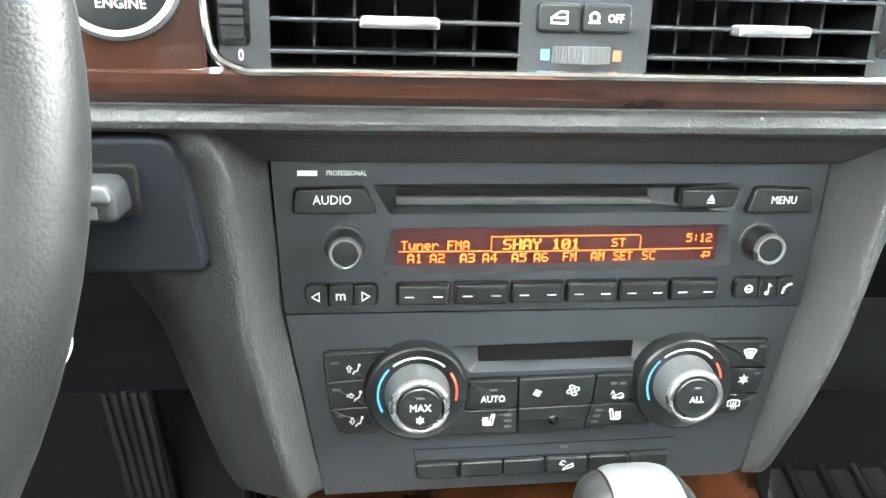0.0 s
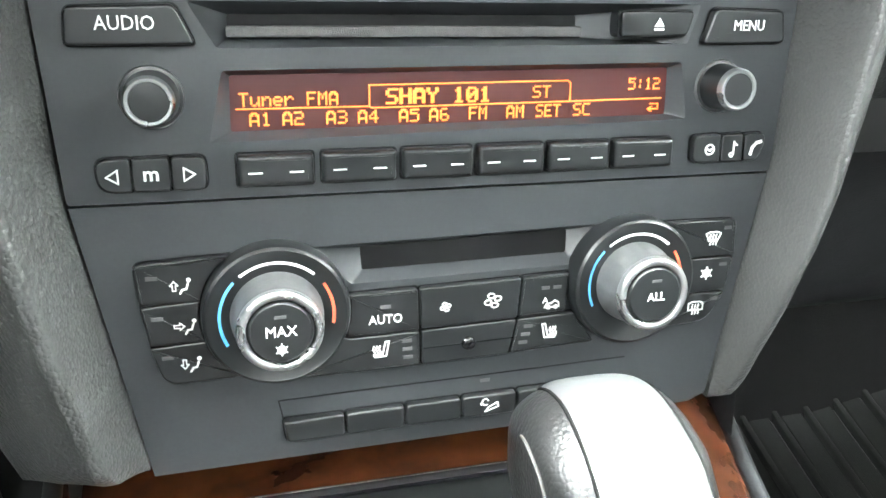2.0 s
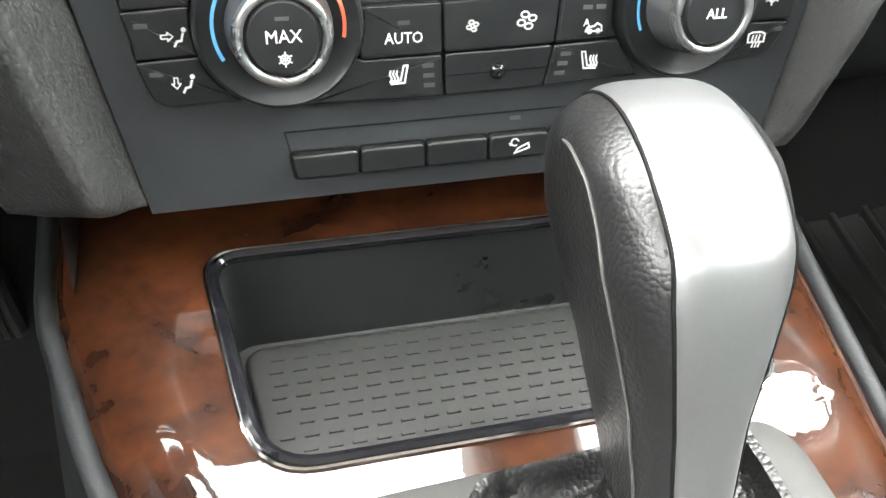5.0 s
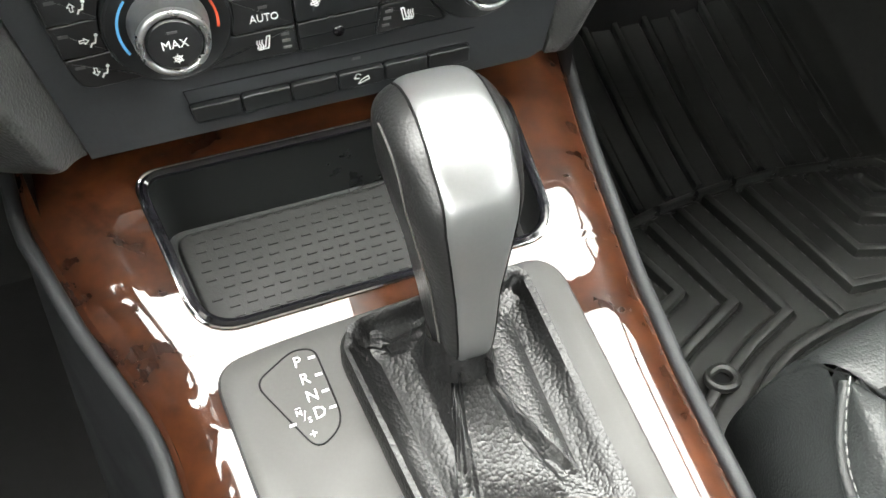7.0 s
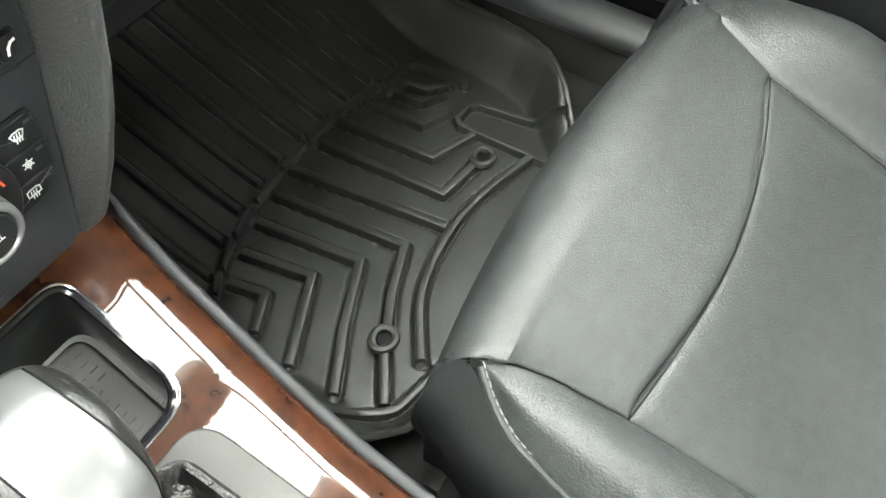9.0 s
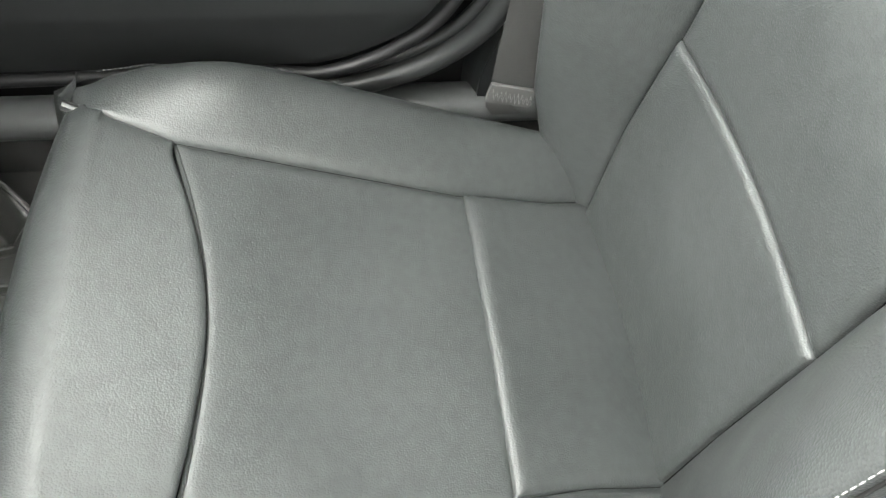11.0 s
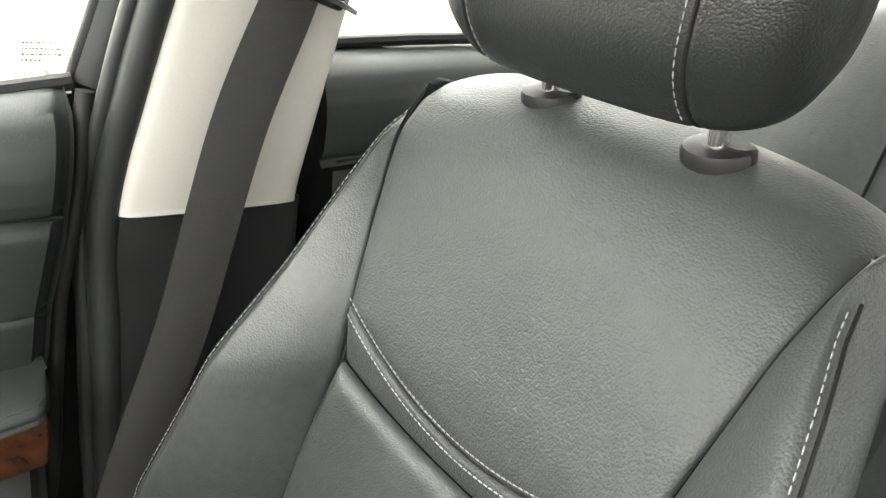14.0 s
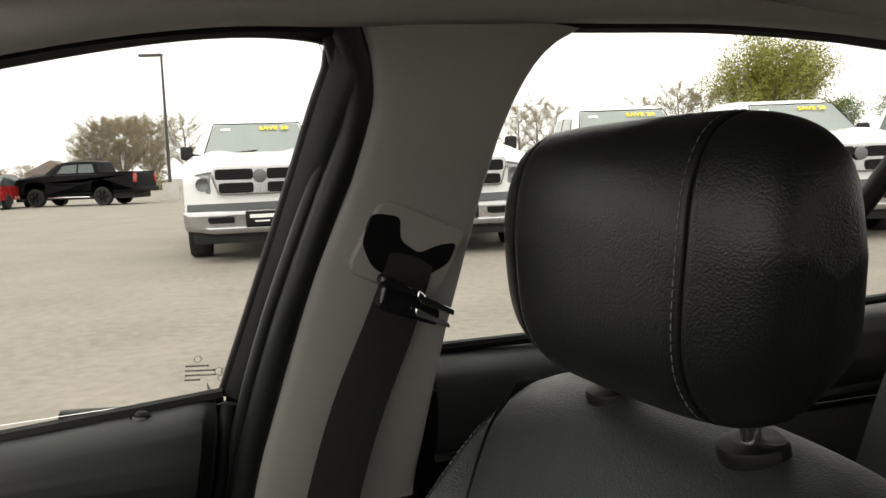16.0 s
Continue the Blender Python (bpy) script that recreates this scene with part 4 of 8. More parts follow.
for a, b, nm in ((-0.0240, -0.0090, "lock_button"), (-0.0078, 0.0098, "traction_button")):
    bt = part(nm, slab(rounded([(a, 0.0552), (b, 0.0552), (b, 0.0650), (a, 0.0650)], 0.0018, 4), -0.0432, -0.0395, 0.0008, 2), BUTTON, vents)
    c = (a + b) / 2
    if nm == "lock_button":
        part("button_mark", strokes([[(c - 0.0028, 0.0582), (c + 0.0028, 0.0582), (c + 0.0028, 0.0620), (c, 0.0620), (c - 0.0028, 0.0600), (c - 0.0028, 0.0582)], [(c - 0.002, 0.0600), (c + 0.0026, 0.0600)]], 0.0006, -0.0433), WHITE, bt)
    else:
        words("button_text", "OFF", 0.0042, c + 0.0030, 0.0600, -0.0434, bt, WHITE, stretch=0.8)
        part("button_mark", strokes([arc(c - 0.0048, 0.0604, 0.0016, 0, 360, 10), [(c - 0.0066, 0.0586), (c - 0.003, 0.0586)]], 0.0007, -0.0433), WHITE, bt)
bm = bmesh.new()
for k in range(22):
    x = -0.0172 + 0.0208 * k / 21
    d = 0.004 * math.sin(math.pi * k / 21)
    box(x - 0.00034, x + 0.00034, -0.0408 - d, -0.0400, 0.0442, 0.0502, bm=bm)
part("temperature_roller", bm, KNOBSILVER, vents, "ribbed grey temperature roller")
part("blue_mark", fills([[(-0.0218, 0.0452), (-0.0186, 0.0452), (-0.0186, 0.0490), (-0.0218, 0.0490)]], -0.0403), BLUE, vents)
part("red_mark", fills([[(0.0050, 0.0452), (0.0080, 0.0452), (0.0080, 0.0490), (0.0050, 0.0490)]], -0.0403), RED, vents)
part("dash_top", sheet(lambda u, v: (-0.72 + 1.44 * u, -0.045 + 0.60 * v, 0.113 + 0.05 * math.sin(math.pi * min(1, v * 1.6)) * 0.8 - 0.03 * v), 30, 20), DASH, dash)
part("passenger_fascia", swept([(-0.030, 0.018), (-0.020, -0.01), (0.004, -0.030), (0.02, -0.045)], 0.155, 0.72, 20, 0.03), DASH, dash)
part("passenger_front", box(0.135, 0.72, -0.036, 0.30, 0.040, 0.115, 0.006), DASH, dash)
# The lid's lower part is added out of view to shade the mat.
part("glovebox_lid", slab(rounded([(0.196, 0.0140), (0.66, 0.0140), (0.66, -0.125), (0.32, -0.125), (0.235, -0.070), (0.194, -0.056)], 0.010, 4), -0.0200, 0.02, 0.006, 4), DARKDASH, dash, "dark glovebox lid with an added unseen lower part")
# This panel's unseen drop behind the lid is also shaped to darken the footwell.
part("under_dash", sheet(lambda u, v: (0.135 + 0.60 * u, -0.012 + 0.40 * v, -0.060 - 0.085 * smooth(0.0, 0.3, v) - 0.09 * v), 10, 24), DARKDASH, dash)
part("tunnel_side", sheet(lambda u, v: (0.128 + 0.012 * v, 0.02 + 0.45 * u, -0.02 - 0.40 * v), 12, 12), DARKDASH, dash)
part("driver_under_dash", sheet(lambda u, v: (-0.72 + 0.60 * u, 0.02 + 0.10 * v + 0.0 * u, -0.035 - 0.13 * v), 12, 10), DARKDASH, dash)
part("tunnel_side_driver", sheet(lambda u, v: (-0.128 - 0.014 * v, 0.01 + 0.45 * u, -0.06 - 0.42 * v), 12, 12), DARKDASH, dash)
part("knee_panel", slab(rounded([(-0.30, 0.0150), (-0.1530, 0.0150), (-0.1430, -0.0355), (-0.30, -0.0355)], 0.006, 4), -0.0372, -0.004, 0.0016, 2), KNEE, dash, "dark blue-black knee panel with key slot")

# ignition key in its slot, with its white tag
ig = thing("ignition_key", (-0.172, -0.045, -0.005), "dark key fob with silver edge in its dash slot", "car key")
part("slot_frame", slab(rounded([(-0.2095, 0.0065), (-0.1650, 0.0065), (-0.1650, -0.0145), (-0.2095, -0.0145)], 0.004, 4), -0.0395, -0.0365, 0.0012, 2), VOID, ig)
part("fob", slab(rounded([(-0.2055, 0.0030), (-0.1695, 0.0030), (-0.1675, -0.0110), (-0.2055, -0.0110)], 0.005, 4), -0.058, -0.0390, 0.003, 3), DARKDASH, ig)
part("fob_edge", slab(rounded([(-0.2015, 0.0022), (-0.1715, 0.0022), (-0.1695, -0.0030), (-0.2015, -0.0030)], 0.002, 3), -0.0590, -0.0560, 0.0008, 2), SILVER, ig, "silver key edge")
part("fob_button", slab(rounded([(-0.1835, -0.0042), (-0.1745, -0.0042), (-0.1745, -0.0090), (-0.1835, -0.0090)], 0.001, 2), -0.0588, -0.0570, 0.0005, 2), KNOBSILVER, ig)
solo("key_tag", slab(rounded([(-0.2055, -0.020), (-0.1935, -0.020), (-0.1855, -0.052), (-0.1895, -0.061), (-0.2055, -0.061)], 0.004, 4), -0.064, -0.0615, 0.0006, 2), WHITE, (-0.186, -0.063, -0.061), "white plastic key tag hanging from the ignition key", "key tag")
tubeband = tube(spline([(-0.178, -0.058, -0.010), (-0.184, -0.0625, -0.016), (-0.188, -0.0628, -0.023)], 6), 0.0008, 6)
solo("key_loop", tubeband, SEAL, (-0.184, -0.0625, -0.023), "thin dark loop between key and tag", "key ring")

# start button
sb = thing("start_button", (-0.185, -0.04, 0.080), "round black start button with silver ring in wood", "start button")
part("ring", lathe([(0.0225, -0.0395), (0.0225, -0.0445), (0.0210, -0.0460), (0.0190, -0.0450)], -0.1660, 0.0715, 48), SILVER, sb, "satin silver ring")
cap = part("cap", lathe([(0.0190, -0.0400), (0.0188, -0.0448), (0.0120, -0.0458), (0, -0.0460)], -0.1660, 0.0715, 40), BUTTON, sb)
words("button_text", "ENGINE", 0.0046, -0.1640, 0.0610, -0.0464, cap, WHITE)

# steering wheel
wheel = thing("steering_wheel", (-0.345, -0.13, 0.03), "black grained leather steering wheel", "steering wheel")
WM = Matrix.Translation((-0.355, -0.135, 0.025)) @ Matrix.Rotation(radians(-22), 4, "X")
ring = [WM @ Vector((0.187 * math.cos(2 * math.pi * k / 96), 0, 0.187 * math.sin(2 * math.pi * k / 96))) for k in range(96)]
part("rim", tube(ring, 0.0165, 20, closed=True), WHEEL, wheel)
hub = slab(rounded([(-0.09, 0.06), (0.09, 0.06), (0.075, -0.07), (-0.075, -0.07)], 0.03, 6), -0.01, 0.04, 0.012, 3, place=lambda x, y, z: WM @ Vector((x, y, z)))
part("hub", hub, DARKDASH, wheel)
for s in (-1, 1):
    part("spoke", slab(rounded([(s * 0.07, 0.030), (s * 0.185, 0.022), (s * 0.185, -0.006), (s * 0.07, -0.03)], 0.008, 3), 0.0, 0.022, 0.006, 2, place=lambda x, y, z: WM @ Vector((x, y, z))), DARKDASH, wheel)
part("column", tube([WM @ Vector((0, 0.03, 0)), WM @ Vector((0, 0.20, 0.0))], 0.05, 20), DARKDASH, wheel)

# pedal
pedal = thing("accelerator_pedal", (-0.276, 0.30, -0.42), "black ribbed accelerator pedal in the footwell", "pedal")
PM = Matrix.Translation((-0.276, 0.285, -0.245)) @ Matrix.Rotation(radians(20), 4, "X")
part("plate", slab(rounded([(-0.021, 0.0), (0.021, 0.0), (0.024, -0.19), (-0.024, -0.19)], 0.004, 3), 0, 0.012, 0.003, 2, place=lambda x, y, z: PM @ Vector((x, y, z))), DARKDASH, pedal)
for k in range(5):
    x = -0.016 + 0.008 * k
    part("rib", slab([(x - 0.0024, -0.006), (x + 0.0024, -0.006), (x + 0.0026, -0.185), (x - 0.0026, -0.185)], -0.0035, 0.001, 0.0012, 2, place=lambda x, y, z: PM @ Vector((x, y, z))), GREYPLATE, pedal)

# ---- centre console ----


CZT = [(p.x, p.y) for p in spline([(-0.7, -0.355), (-0.5, -0.312), (-0.2, -0.248), (-0.113, -0.2285), (-0.08, -0.2208), (-0.057, -0.2114), (-0.02, -0.1962), (0.01, -0.1845), (0.04, -0.1715), (0.07, -0.1575), (0.1, -0.1435)], 10)]


def cz(y):
    """Height of the console's upper face."""
    return lerp(CZT, y)


EDGE_L = [(0.0499, -0.138), (0.0105, -0.1366), (-0.0367, -0.1224), (-0.0803, -0.1051), (-0.1001, -0.1011), (-0.1977, -0.097), (-0.50, -0.0950)]
EDGE_R = [(0.0509, 0.1355), (0.0256, 0.1303), (-0.0138, 0.123), (-0.0686, 0.1167), (-0.1314, 0.1086), (-0.1977, 0.1044), (-0.50, 0.0980)]


def edge(table, y):
    return lerp(table, y)


def on_console(x, h, y):
    """(x, height over the face, y) on the crowned console top."""
    xl, xr = edge(EDGE_L, y), edge(EDGE_R, y)
    t = x / xr if x > 0 else x / xl
    drop = 0.010 * max(0.0, (t - 0.80) / 0.20) ** 2
    return (x, y, cz(y) + h - drop)


console = thing("centre_console", (0, -0.1, -0.45), "burl wood centre console with storage tray and gear plate", "centre console")
TRAY = rounded([(-0.0924, 0.0124), (0.0904, 0.0124), (0.0855, -0.0631), (-0.0809, -0.0631)], [0.012, 0.012, 0.018, 0.018], 7)
PLATE = rounded([(-0.0805, -0.0768), (-0.0518, -0.0732), (0.079, -0.0706), (0.0730, -0.300), (-0.0620, -0.300)], [0.012, 0.05, 0.018, 0.02, 0.02], 7)


def cast(poly, c, a):
    """Where a ray from c at the angle a leaves a closed outline."""
    d = Vector((math.cos(a), math.sin(a)))
    best = None
    for p, q in zip(poly, poly[1:] + poly[:1]):
        e = q - p
        den = d.x * e.y - d.y * e.x
        if abs(den) < 1e-12:
            continue
        w = p - c
        t, u = (w.x * e.y - w.y * e.x) / den, (w.x * d.y - w.y * d.x) / den
        if t > 0 and -1e-6 <= u <= 1 + 1e-6 and (best is None or t > best):
            best = t
    return c + d * best


def cell(inner, c, ytop, ybot, n=12):
    """Wood between an inner outline and the console's edges."""
    c = Vector(c)
    inner = [Vector(p) for p in inner]
    ys = [ytop + (ybot - ytop) * k / 40 for k in range(41)]
    outer = [Vector((edge(EDGE_R, y), y)) for y in ys] + [Vector((edge(EDGE_L, y), y)) for y in reversed(ys)]
    angles = sorted({round(math.atan2(p.y - c.y, p.x - c.x), 5) for p in inner + outer} | {round(-math.pi + 2 * math.pi * k / 200, 5) for k in range(200)})
    bm = bmesh.new()
    rings = [(cast(inner, c, a), cast(outer, c, a)) for a in angles]
    rows = [[bm.verts.new(on_console(p.x + (q.x - p.x) * k / n, 0.0, p.y + (q.y - p.y) * k / n)) for p, q in rings] for k in range(n + 1)]
    m = len(rings)
    for a, b in zip(rows, rows[1:]):
        for i in range(m):
            bm.faces.new((a[i], a[(i + 1) % m], b[(i + 1) % m], b[i]))
    return bm


part("wood_top", cell(TRAY, (0, -0.022), 0.060, -0.0686), WOOD, console, "lacquered burl wood round the tray")
part("wood_rear", cell(PLATE, (0, -0.18), -0.0686, -0.48), WOOD, console, "lacquered burl wood round the gear plate")
loop = [on_console(p.x, 0.0006, p.y) for p in TRAY]
part("tray_bead", tube(loop, 0.0010, 8, closed=True), CHROME, console, "thin chrome bead round the tray")
part("tray_frame", tube([on_console(p.x * 0.975, 0.0002, -0.022 + (p.y + 0.022) * 0.955) for p in TRAY], 0.0022, 8, closed=True), GLOSSY, console, "gloss black tray frame")
FLOORH = -0.036


def tray_loop(s, t, h):
    return [(p.x * s, p.y * t - 0.022 * (1 - t), h) for p in TRAY]


def tray_wall():
    bm = bmesh.new()
    rings = []
    for s, t, h in ((0.985, 0.97, 0.0), (0.965, 0.95, -0.004), (0.955, 0.94, -0.020), (0.950, 0.94, FLOORH)):
        rings.append([bm.verts.new(on_console(p.x * s, h, -0.022 + (p.y + 0.022) * t)) for p in TRAY])
    for a, b in zip(rings, rings[1:]):
        for i in range(len(TRAY)):
            bm.faces.new((a[i], a[(i + 1) % len(TRAY)], b[(i + 1) % len(TRAY)], b[i]))
    bm.faces.new(rings[-1])
    return bm


tray = part("tray", tray_wall(), TRAYWALL, console, "deep gloss black storage tray")
LINER = rounded([(-0.0834, 0.0072), (0.0823, 0.0072), (0.0778, -0.0572), (-0.0742, -0.0572)], 0.010, 5)
liner = part("tray_liner", slab(LINER, -0.0030, 0.0, 0.0020, 3, place=lambda x, y, z: on_console(x, FLOORH - y + 0.0004, z)), TRAYMAT, tray, "dark ribbed rubber liner")
bm = bmesh.new()
for i in range(19):
    for j in range(13):
        x, y = -0.0720 + 0.0080 * i + 0.0010 * (j % 2), 0.0050 - 0.0047 * j
        if abs(x) < 0.074 + y * 0.10:
            q = [(x - 0.0022, y - 0.0003), (x + 0.0022, y - 0.0003), (x + 0.0022, y + 0.0003), (x - 0.0022, y + 0.0003)]
            top = [bm.verts.new(on_console(a, FLOORH + 0.0036, b)) for a, b in q]
            low = [bm.verts.new(on_console(a + (a - x) * 0.15, FLOORH + 0.0030, b + (b - y) * 0.6)) for a, b in q]
            bm.faces.new(top)
            for k in range(4):
                bm.faces.new((low[k], low[(k + 1) % 4], top[(k + 1) % 4], top[k]))
tagged(part("liner_ribs", bm, TRAYMAT, liner, "rows of short raised ribs", smooth=False), kind="stuff")


def lid(pts, h, edge_r=0.0006, n=14):
    """A thin cover of an outline that follows the console's curve."""
    bm = bmesh.new()
    c = sum((Vector(p) for p in pts), Vector((0, 0))) / len(pts)
    levels = [(1.0, -0.003), (1.0, h - edge_r), (1 - edge_r * 6, h - edge_r * 0.3)] + [((1 - edge_r * 12) * (1 - k / n), h) for k in range(n)]
    rings = [[bm.verts.new(on_console(c.x + (p[0] - c.x) * s, hh, c.y + (p[1] - c.y) * s)) for p in pts] for s, hh in levels]
    for a, b in zip(rings, rings[1:]):
        for i in range(len(pts)):
            bm.faces.new((a[i], a[(i + 1) % len(pts)], b[(i + 1) % len(pts)], b[i]))
    bm.faces.new(rings[-1])
    return bm


plate = part("gear_plate", lid(densify([tuple(p) for p in PLATE], 4), 0.0016), GREYPLATE, console, "flat satin grey gear plate")
part("plate_gap", tube([on_console(p.x, 0.0002, p.y) for p in PLATE], 0.0007, 6, closed=True), SEAL, console)
OVAL = rounded([(-0.0478, -0.0791), (-0.039, -0.0812), (-0.0368, -0.1151), (-0.0497, -0.1223), (-0.0662, -0.0881)], [0.004, 0.004, 0.008, 0.006, 0.006], 6)
gi = part("gear_indicator", lid(OVAL, 0.0021, 0.0003, 5), GREYPLATE, plate, "grey gear position window")
part("indicator_edge", tube([on_console(p.x, 0.0020, p.y) for p in OVAL], 0.0004, 5, closed=True), SEAL, gi)


def flat_words(body, size, x, y, h=0.0024, mat=None, st=1.0):
    m = Matrix.Translation((x, y, cz(y) + h)) @ Matrix.Rotation(math.atan((cz(y + 0.004) - cz(y - 0.004)) / 0.008), 4, "X") @ Matrix.Diagonal((st, 1, 1, 1))
    return words("gear_letter", body, size, 0, 0, 0, gi, mat or WHITE, m=m)


for body, x, y, size in (("P", -0.0473, -0.0851, 0.0068), ("R", -0.0465, -0.0929, 0.0068), ("N", -0.0457, -0.1006, 0.0068), ("D", -0.0448, -0.1081, 0.0072), ("M", -0.0528, -0.106, 0.0034), ("/", -0.0509, -0.1077, 0.0056), ("S", -0.0493, -0.1098, 0.0034), ("+", -0.0497, -0.1157, 0.0058), ("_", -0.0528, -0.102, 0.0044)):
    flat_words(body, size, x, y)
for x, y in ((-0.0412, -0.0846), (-0.0406, -0.0925), (-0.0401, -0.1), (-0.0393, -0.1075), (-0.0563, -0.1096)):
    part("indicator_mark", fills([[(x - 0.0014, y - 0.0005), (x + 0.0014, y - 0.0005), (x + 0.0014, y + 0.0005), (x - 0.0014, y + 0.0005)]], 0, place=lambda a, b, c: on_console(a, 0.0022 - b, c)), WHITE, gi)
for tb, s in ((EDGE_R, 1), (EDGE_L, -1)):
    part("edge_rail", tube([(edge(tb, y) + s * 0.0062, y, cz(y) - 0.0135) for y in [0.075 - 0.0115 * k for k in range(48)]], 0.0036, 12), DARKDASH, console, "dark grained edge rail")
    part("console_side", sheet(lambda u, v: (edge(tb, 0.08 - 0.56 * u) + s * (0.008 + 0.030 * v), 0.08 - 0.56 * u, cz(0.08 - 0.56 * u) * (1 - v) - 0.012 - 0.475 * v), 30, 8), DARKDASH, console)
    part("wood_edge", sheet(lambda u, v: (edge(tb, 0.07 - 0.54 * u) + s * 0.0042 * v, 0.07 - 0.54 * u, cz(0.07 - 0.54 * u) - 0.0099 - 0.006 * v), 40, 2), WOOD, console)
part("console_rear", box(-0.090, 0.090, -0.62, -0.44, -0.45, -0.275, 0.012, 3), DARKDASH, console)

# gear lever: gaiter and knob
lever = thing("gear_lever", (0.012, -0.13, -0.215), "leather gear lever with satin silver spine and gathered gaiter", "gear lever")
BOOTO = rounded([(-0.0315, -0.0814), (0.0606, -0.0755), (0.0581, -0.2126), (-0.0186, -0.2126)], 0.014, 6)


def gaiter():
    pts = densify([tuple(p) for p in BOOTO], 3)
    bm = bmesh.new()
    n, prof = len(pts), [(1.0, 0.0), (1.0, 0.008), (0.96, 0.0130), (0.90, 0.0125), (0.80, 0.0075), (0.66, 0.0055), (0.52, 0.0070), (0.40, 0.011), (0.30, 0.016), (0.23, 0.020), (0.20, 0.025), (0.19, 0.031)]
    c0, c1 = Vector((0.0125, -0.140)), Vector((0.0115, -0.1120))
    rings = []
    for s, h in prof:
        ring = []
        for i, p in enumerate(pts):
            a = 2 * math.pi * i / n
            f = (1 - s)
            c = c0.lerp(c1, min(1, f * 1.25))
            k = 1 + 0.15 * f * math.sin(5 * a + 9 * s) + 0.08 * f * math.sin(11 * a - 14 * s)
            q = c + (Vector(p) - c0) * s * k
            hh = h + 0.0040 * f * math.sin(4 * a + 16 * s) * (1 if 0.25 < s < 0.9 else 0.2)
            ring.append(bm.verts.new(on_console(q.x, hh, q.y)))
        rings.append(ring)
    for a, b in zip(rings, rings[1:]):
        for i in range(n):
            bm.faces.new((a[i], a[(i + 1) % n], b[(i + 1) % n], b[i]))
    bmesh.ops.subdivide_edges(bm, edges=bm.edges, cuts=1, use_grid_fill=True, smooth=0.6)
    return bm


part("gaiter", gaiter(), BOOT, lever, "gathered black leather gaiter")
SIDE = spline([(-0.1235, -0.1980), (-0.1195, -0.1680), (-0.1145, -0.1400), (-0.1090, -0.1280), (-0.0950, -0.1160), (-0.0760, -0.1090), (-0.0600, -0.1115), (-0.0490, -0.1240), (-0.0500, -0.1440), (-0.0670, -0.1720), (-0.0860, -0.1900), (-0.1000, -0.2020)], 6, closed=True)
SPINE = (Vector((-0.111, -0.200)), Vector((-0.077, -0.128)))


def knob_point(u, w, grow=1.0, bulge=1.0):
    """u across from -1 to 1, w round the side outline from 0 to 1."""
    p = along(SIDE + [SIDE[0]], w)
    a, b = SPINE
    t = max(0.0, min(1.0, (p - a).dot(b - a) / (b - a).length_squared))
    sp = a.lerp(b, t)
    s = max(0.0, 1 - abs(u) ** 3.2) ** (1 / 3.2)
    q = sp + (p - sp) * s * grow
    z = q.y
    hx = lerp([(-0.205, 0.0100), (-0.170, 0.0142), (-0.140, 0.0222), (-0.120, 0.0240), (-0.100, 0.0215)], z)
    cx = lerp([(-0.205, 0.0130), (-0.13, 0.0200), (-0.10, 0.0205)], z)
    return (cx + hx * u * bulge, q.x, z)


def over_knob(u, w, h):
    """A point lifted h off the knob."""
    p = Vector(knob_point(u, w))
    a, b = Vector(knob_point(u + 0.01, w)) - Vector(knob_point(u - 0.01, w)), Vector(knob_point(u, (w + 0.006) % 1)) - Vector(knob_point(u, (w - 0.006) % 1))
    n = a.cross(b)
    c = Vector((0.018, -0.092, p.z * 0.7 - 0.045))
    n = n.normalized() if n.length > 1e-12 else (p - c).normalized()
    return tuple(p + n * (h if n.dot(p - c) > 0 else -h))


US = [math.sin(math.pi / 2 * k / 14) for k in range(-14, 15)]
part("knob", sheet(lambda u, v: knob_point(u, v), 0, 0, us=US, vs=[k / 90 for k in range(91)]), KNOBHIDE, lever, "black grained leather knob sides")
part("knob_spine", sheet(lambda u, v: over_knob((u * 2 - 1) * 0.62 + 0.04, 0.004 + 0.500 * v, 0.0010 - 0.0008 * abs(2 * u - 1) ** 8), 32, 70), SILVER, lever, "satin silver knob spine")
for s in (-1, 1):
    part("knob_seam", tube([over_knob(s * 0.625 + 0.04, 0.004 + 0.50 * k / 40, 0.0002) for k in range(41)], 0.0005, 6), PIPING, lever)
part("knob_stripe", tube([over_knob(-0.97, 0.03 + 0.42 * k / 40, 0.0003) for k in range(41)], 0.0005, 6), GREYPLATE, lever, "thin grey seam line")
part("collar", tube([knob_point(0, 0, 0)] + [(0.0125, -0.1110, -0.196), (0.0120, -0.1150, -0.210)], [0.010, 0.0125, 0.0145], 16), BOOT, lever)

# ---- passenger footwell ----
FZ = -0.470
ARC = [(0.12, 0.09), (0.236, 0.112), (0.296, 0.139), (0.385, 0.152), (0.48, 0.151), (0.60, 0.127), (0.75, 0.06)]


RIM = [(-0.118, 0.520), (-0.080, 0.566), (-0.046, 0.602), (-0.014, 0.632), (0.02, 0.646), (0.06, 0.652), (0.25, 0.668), (0.42, 0.676)]


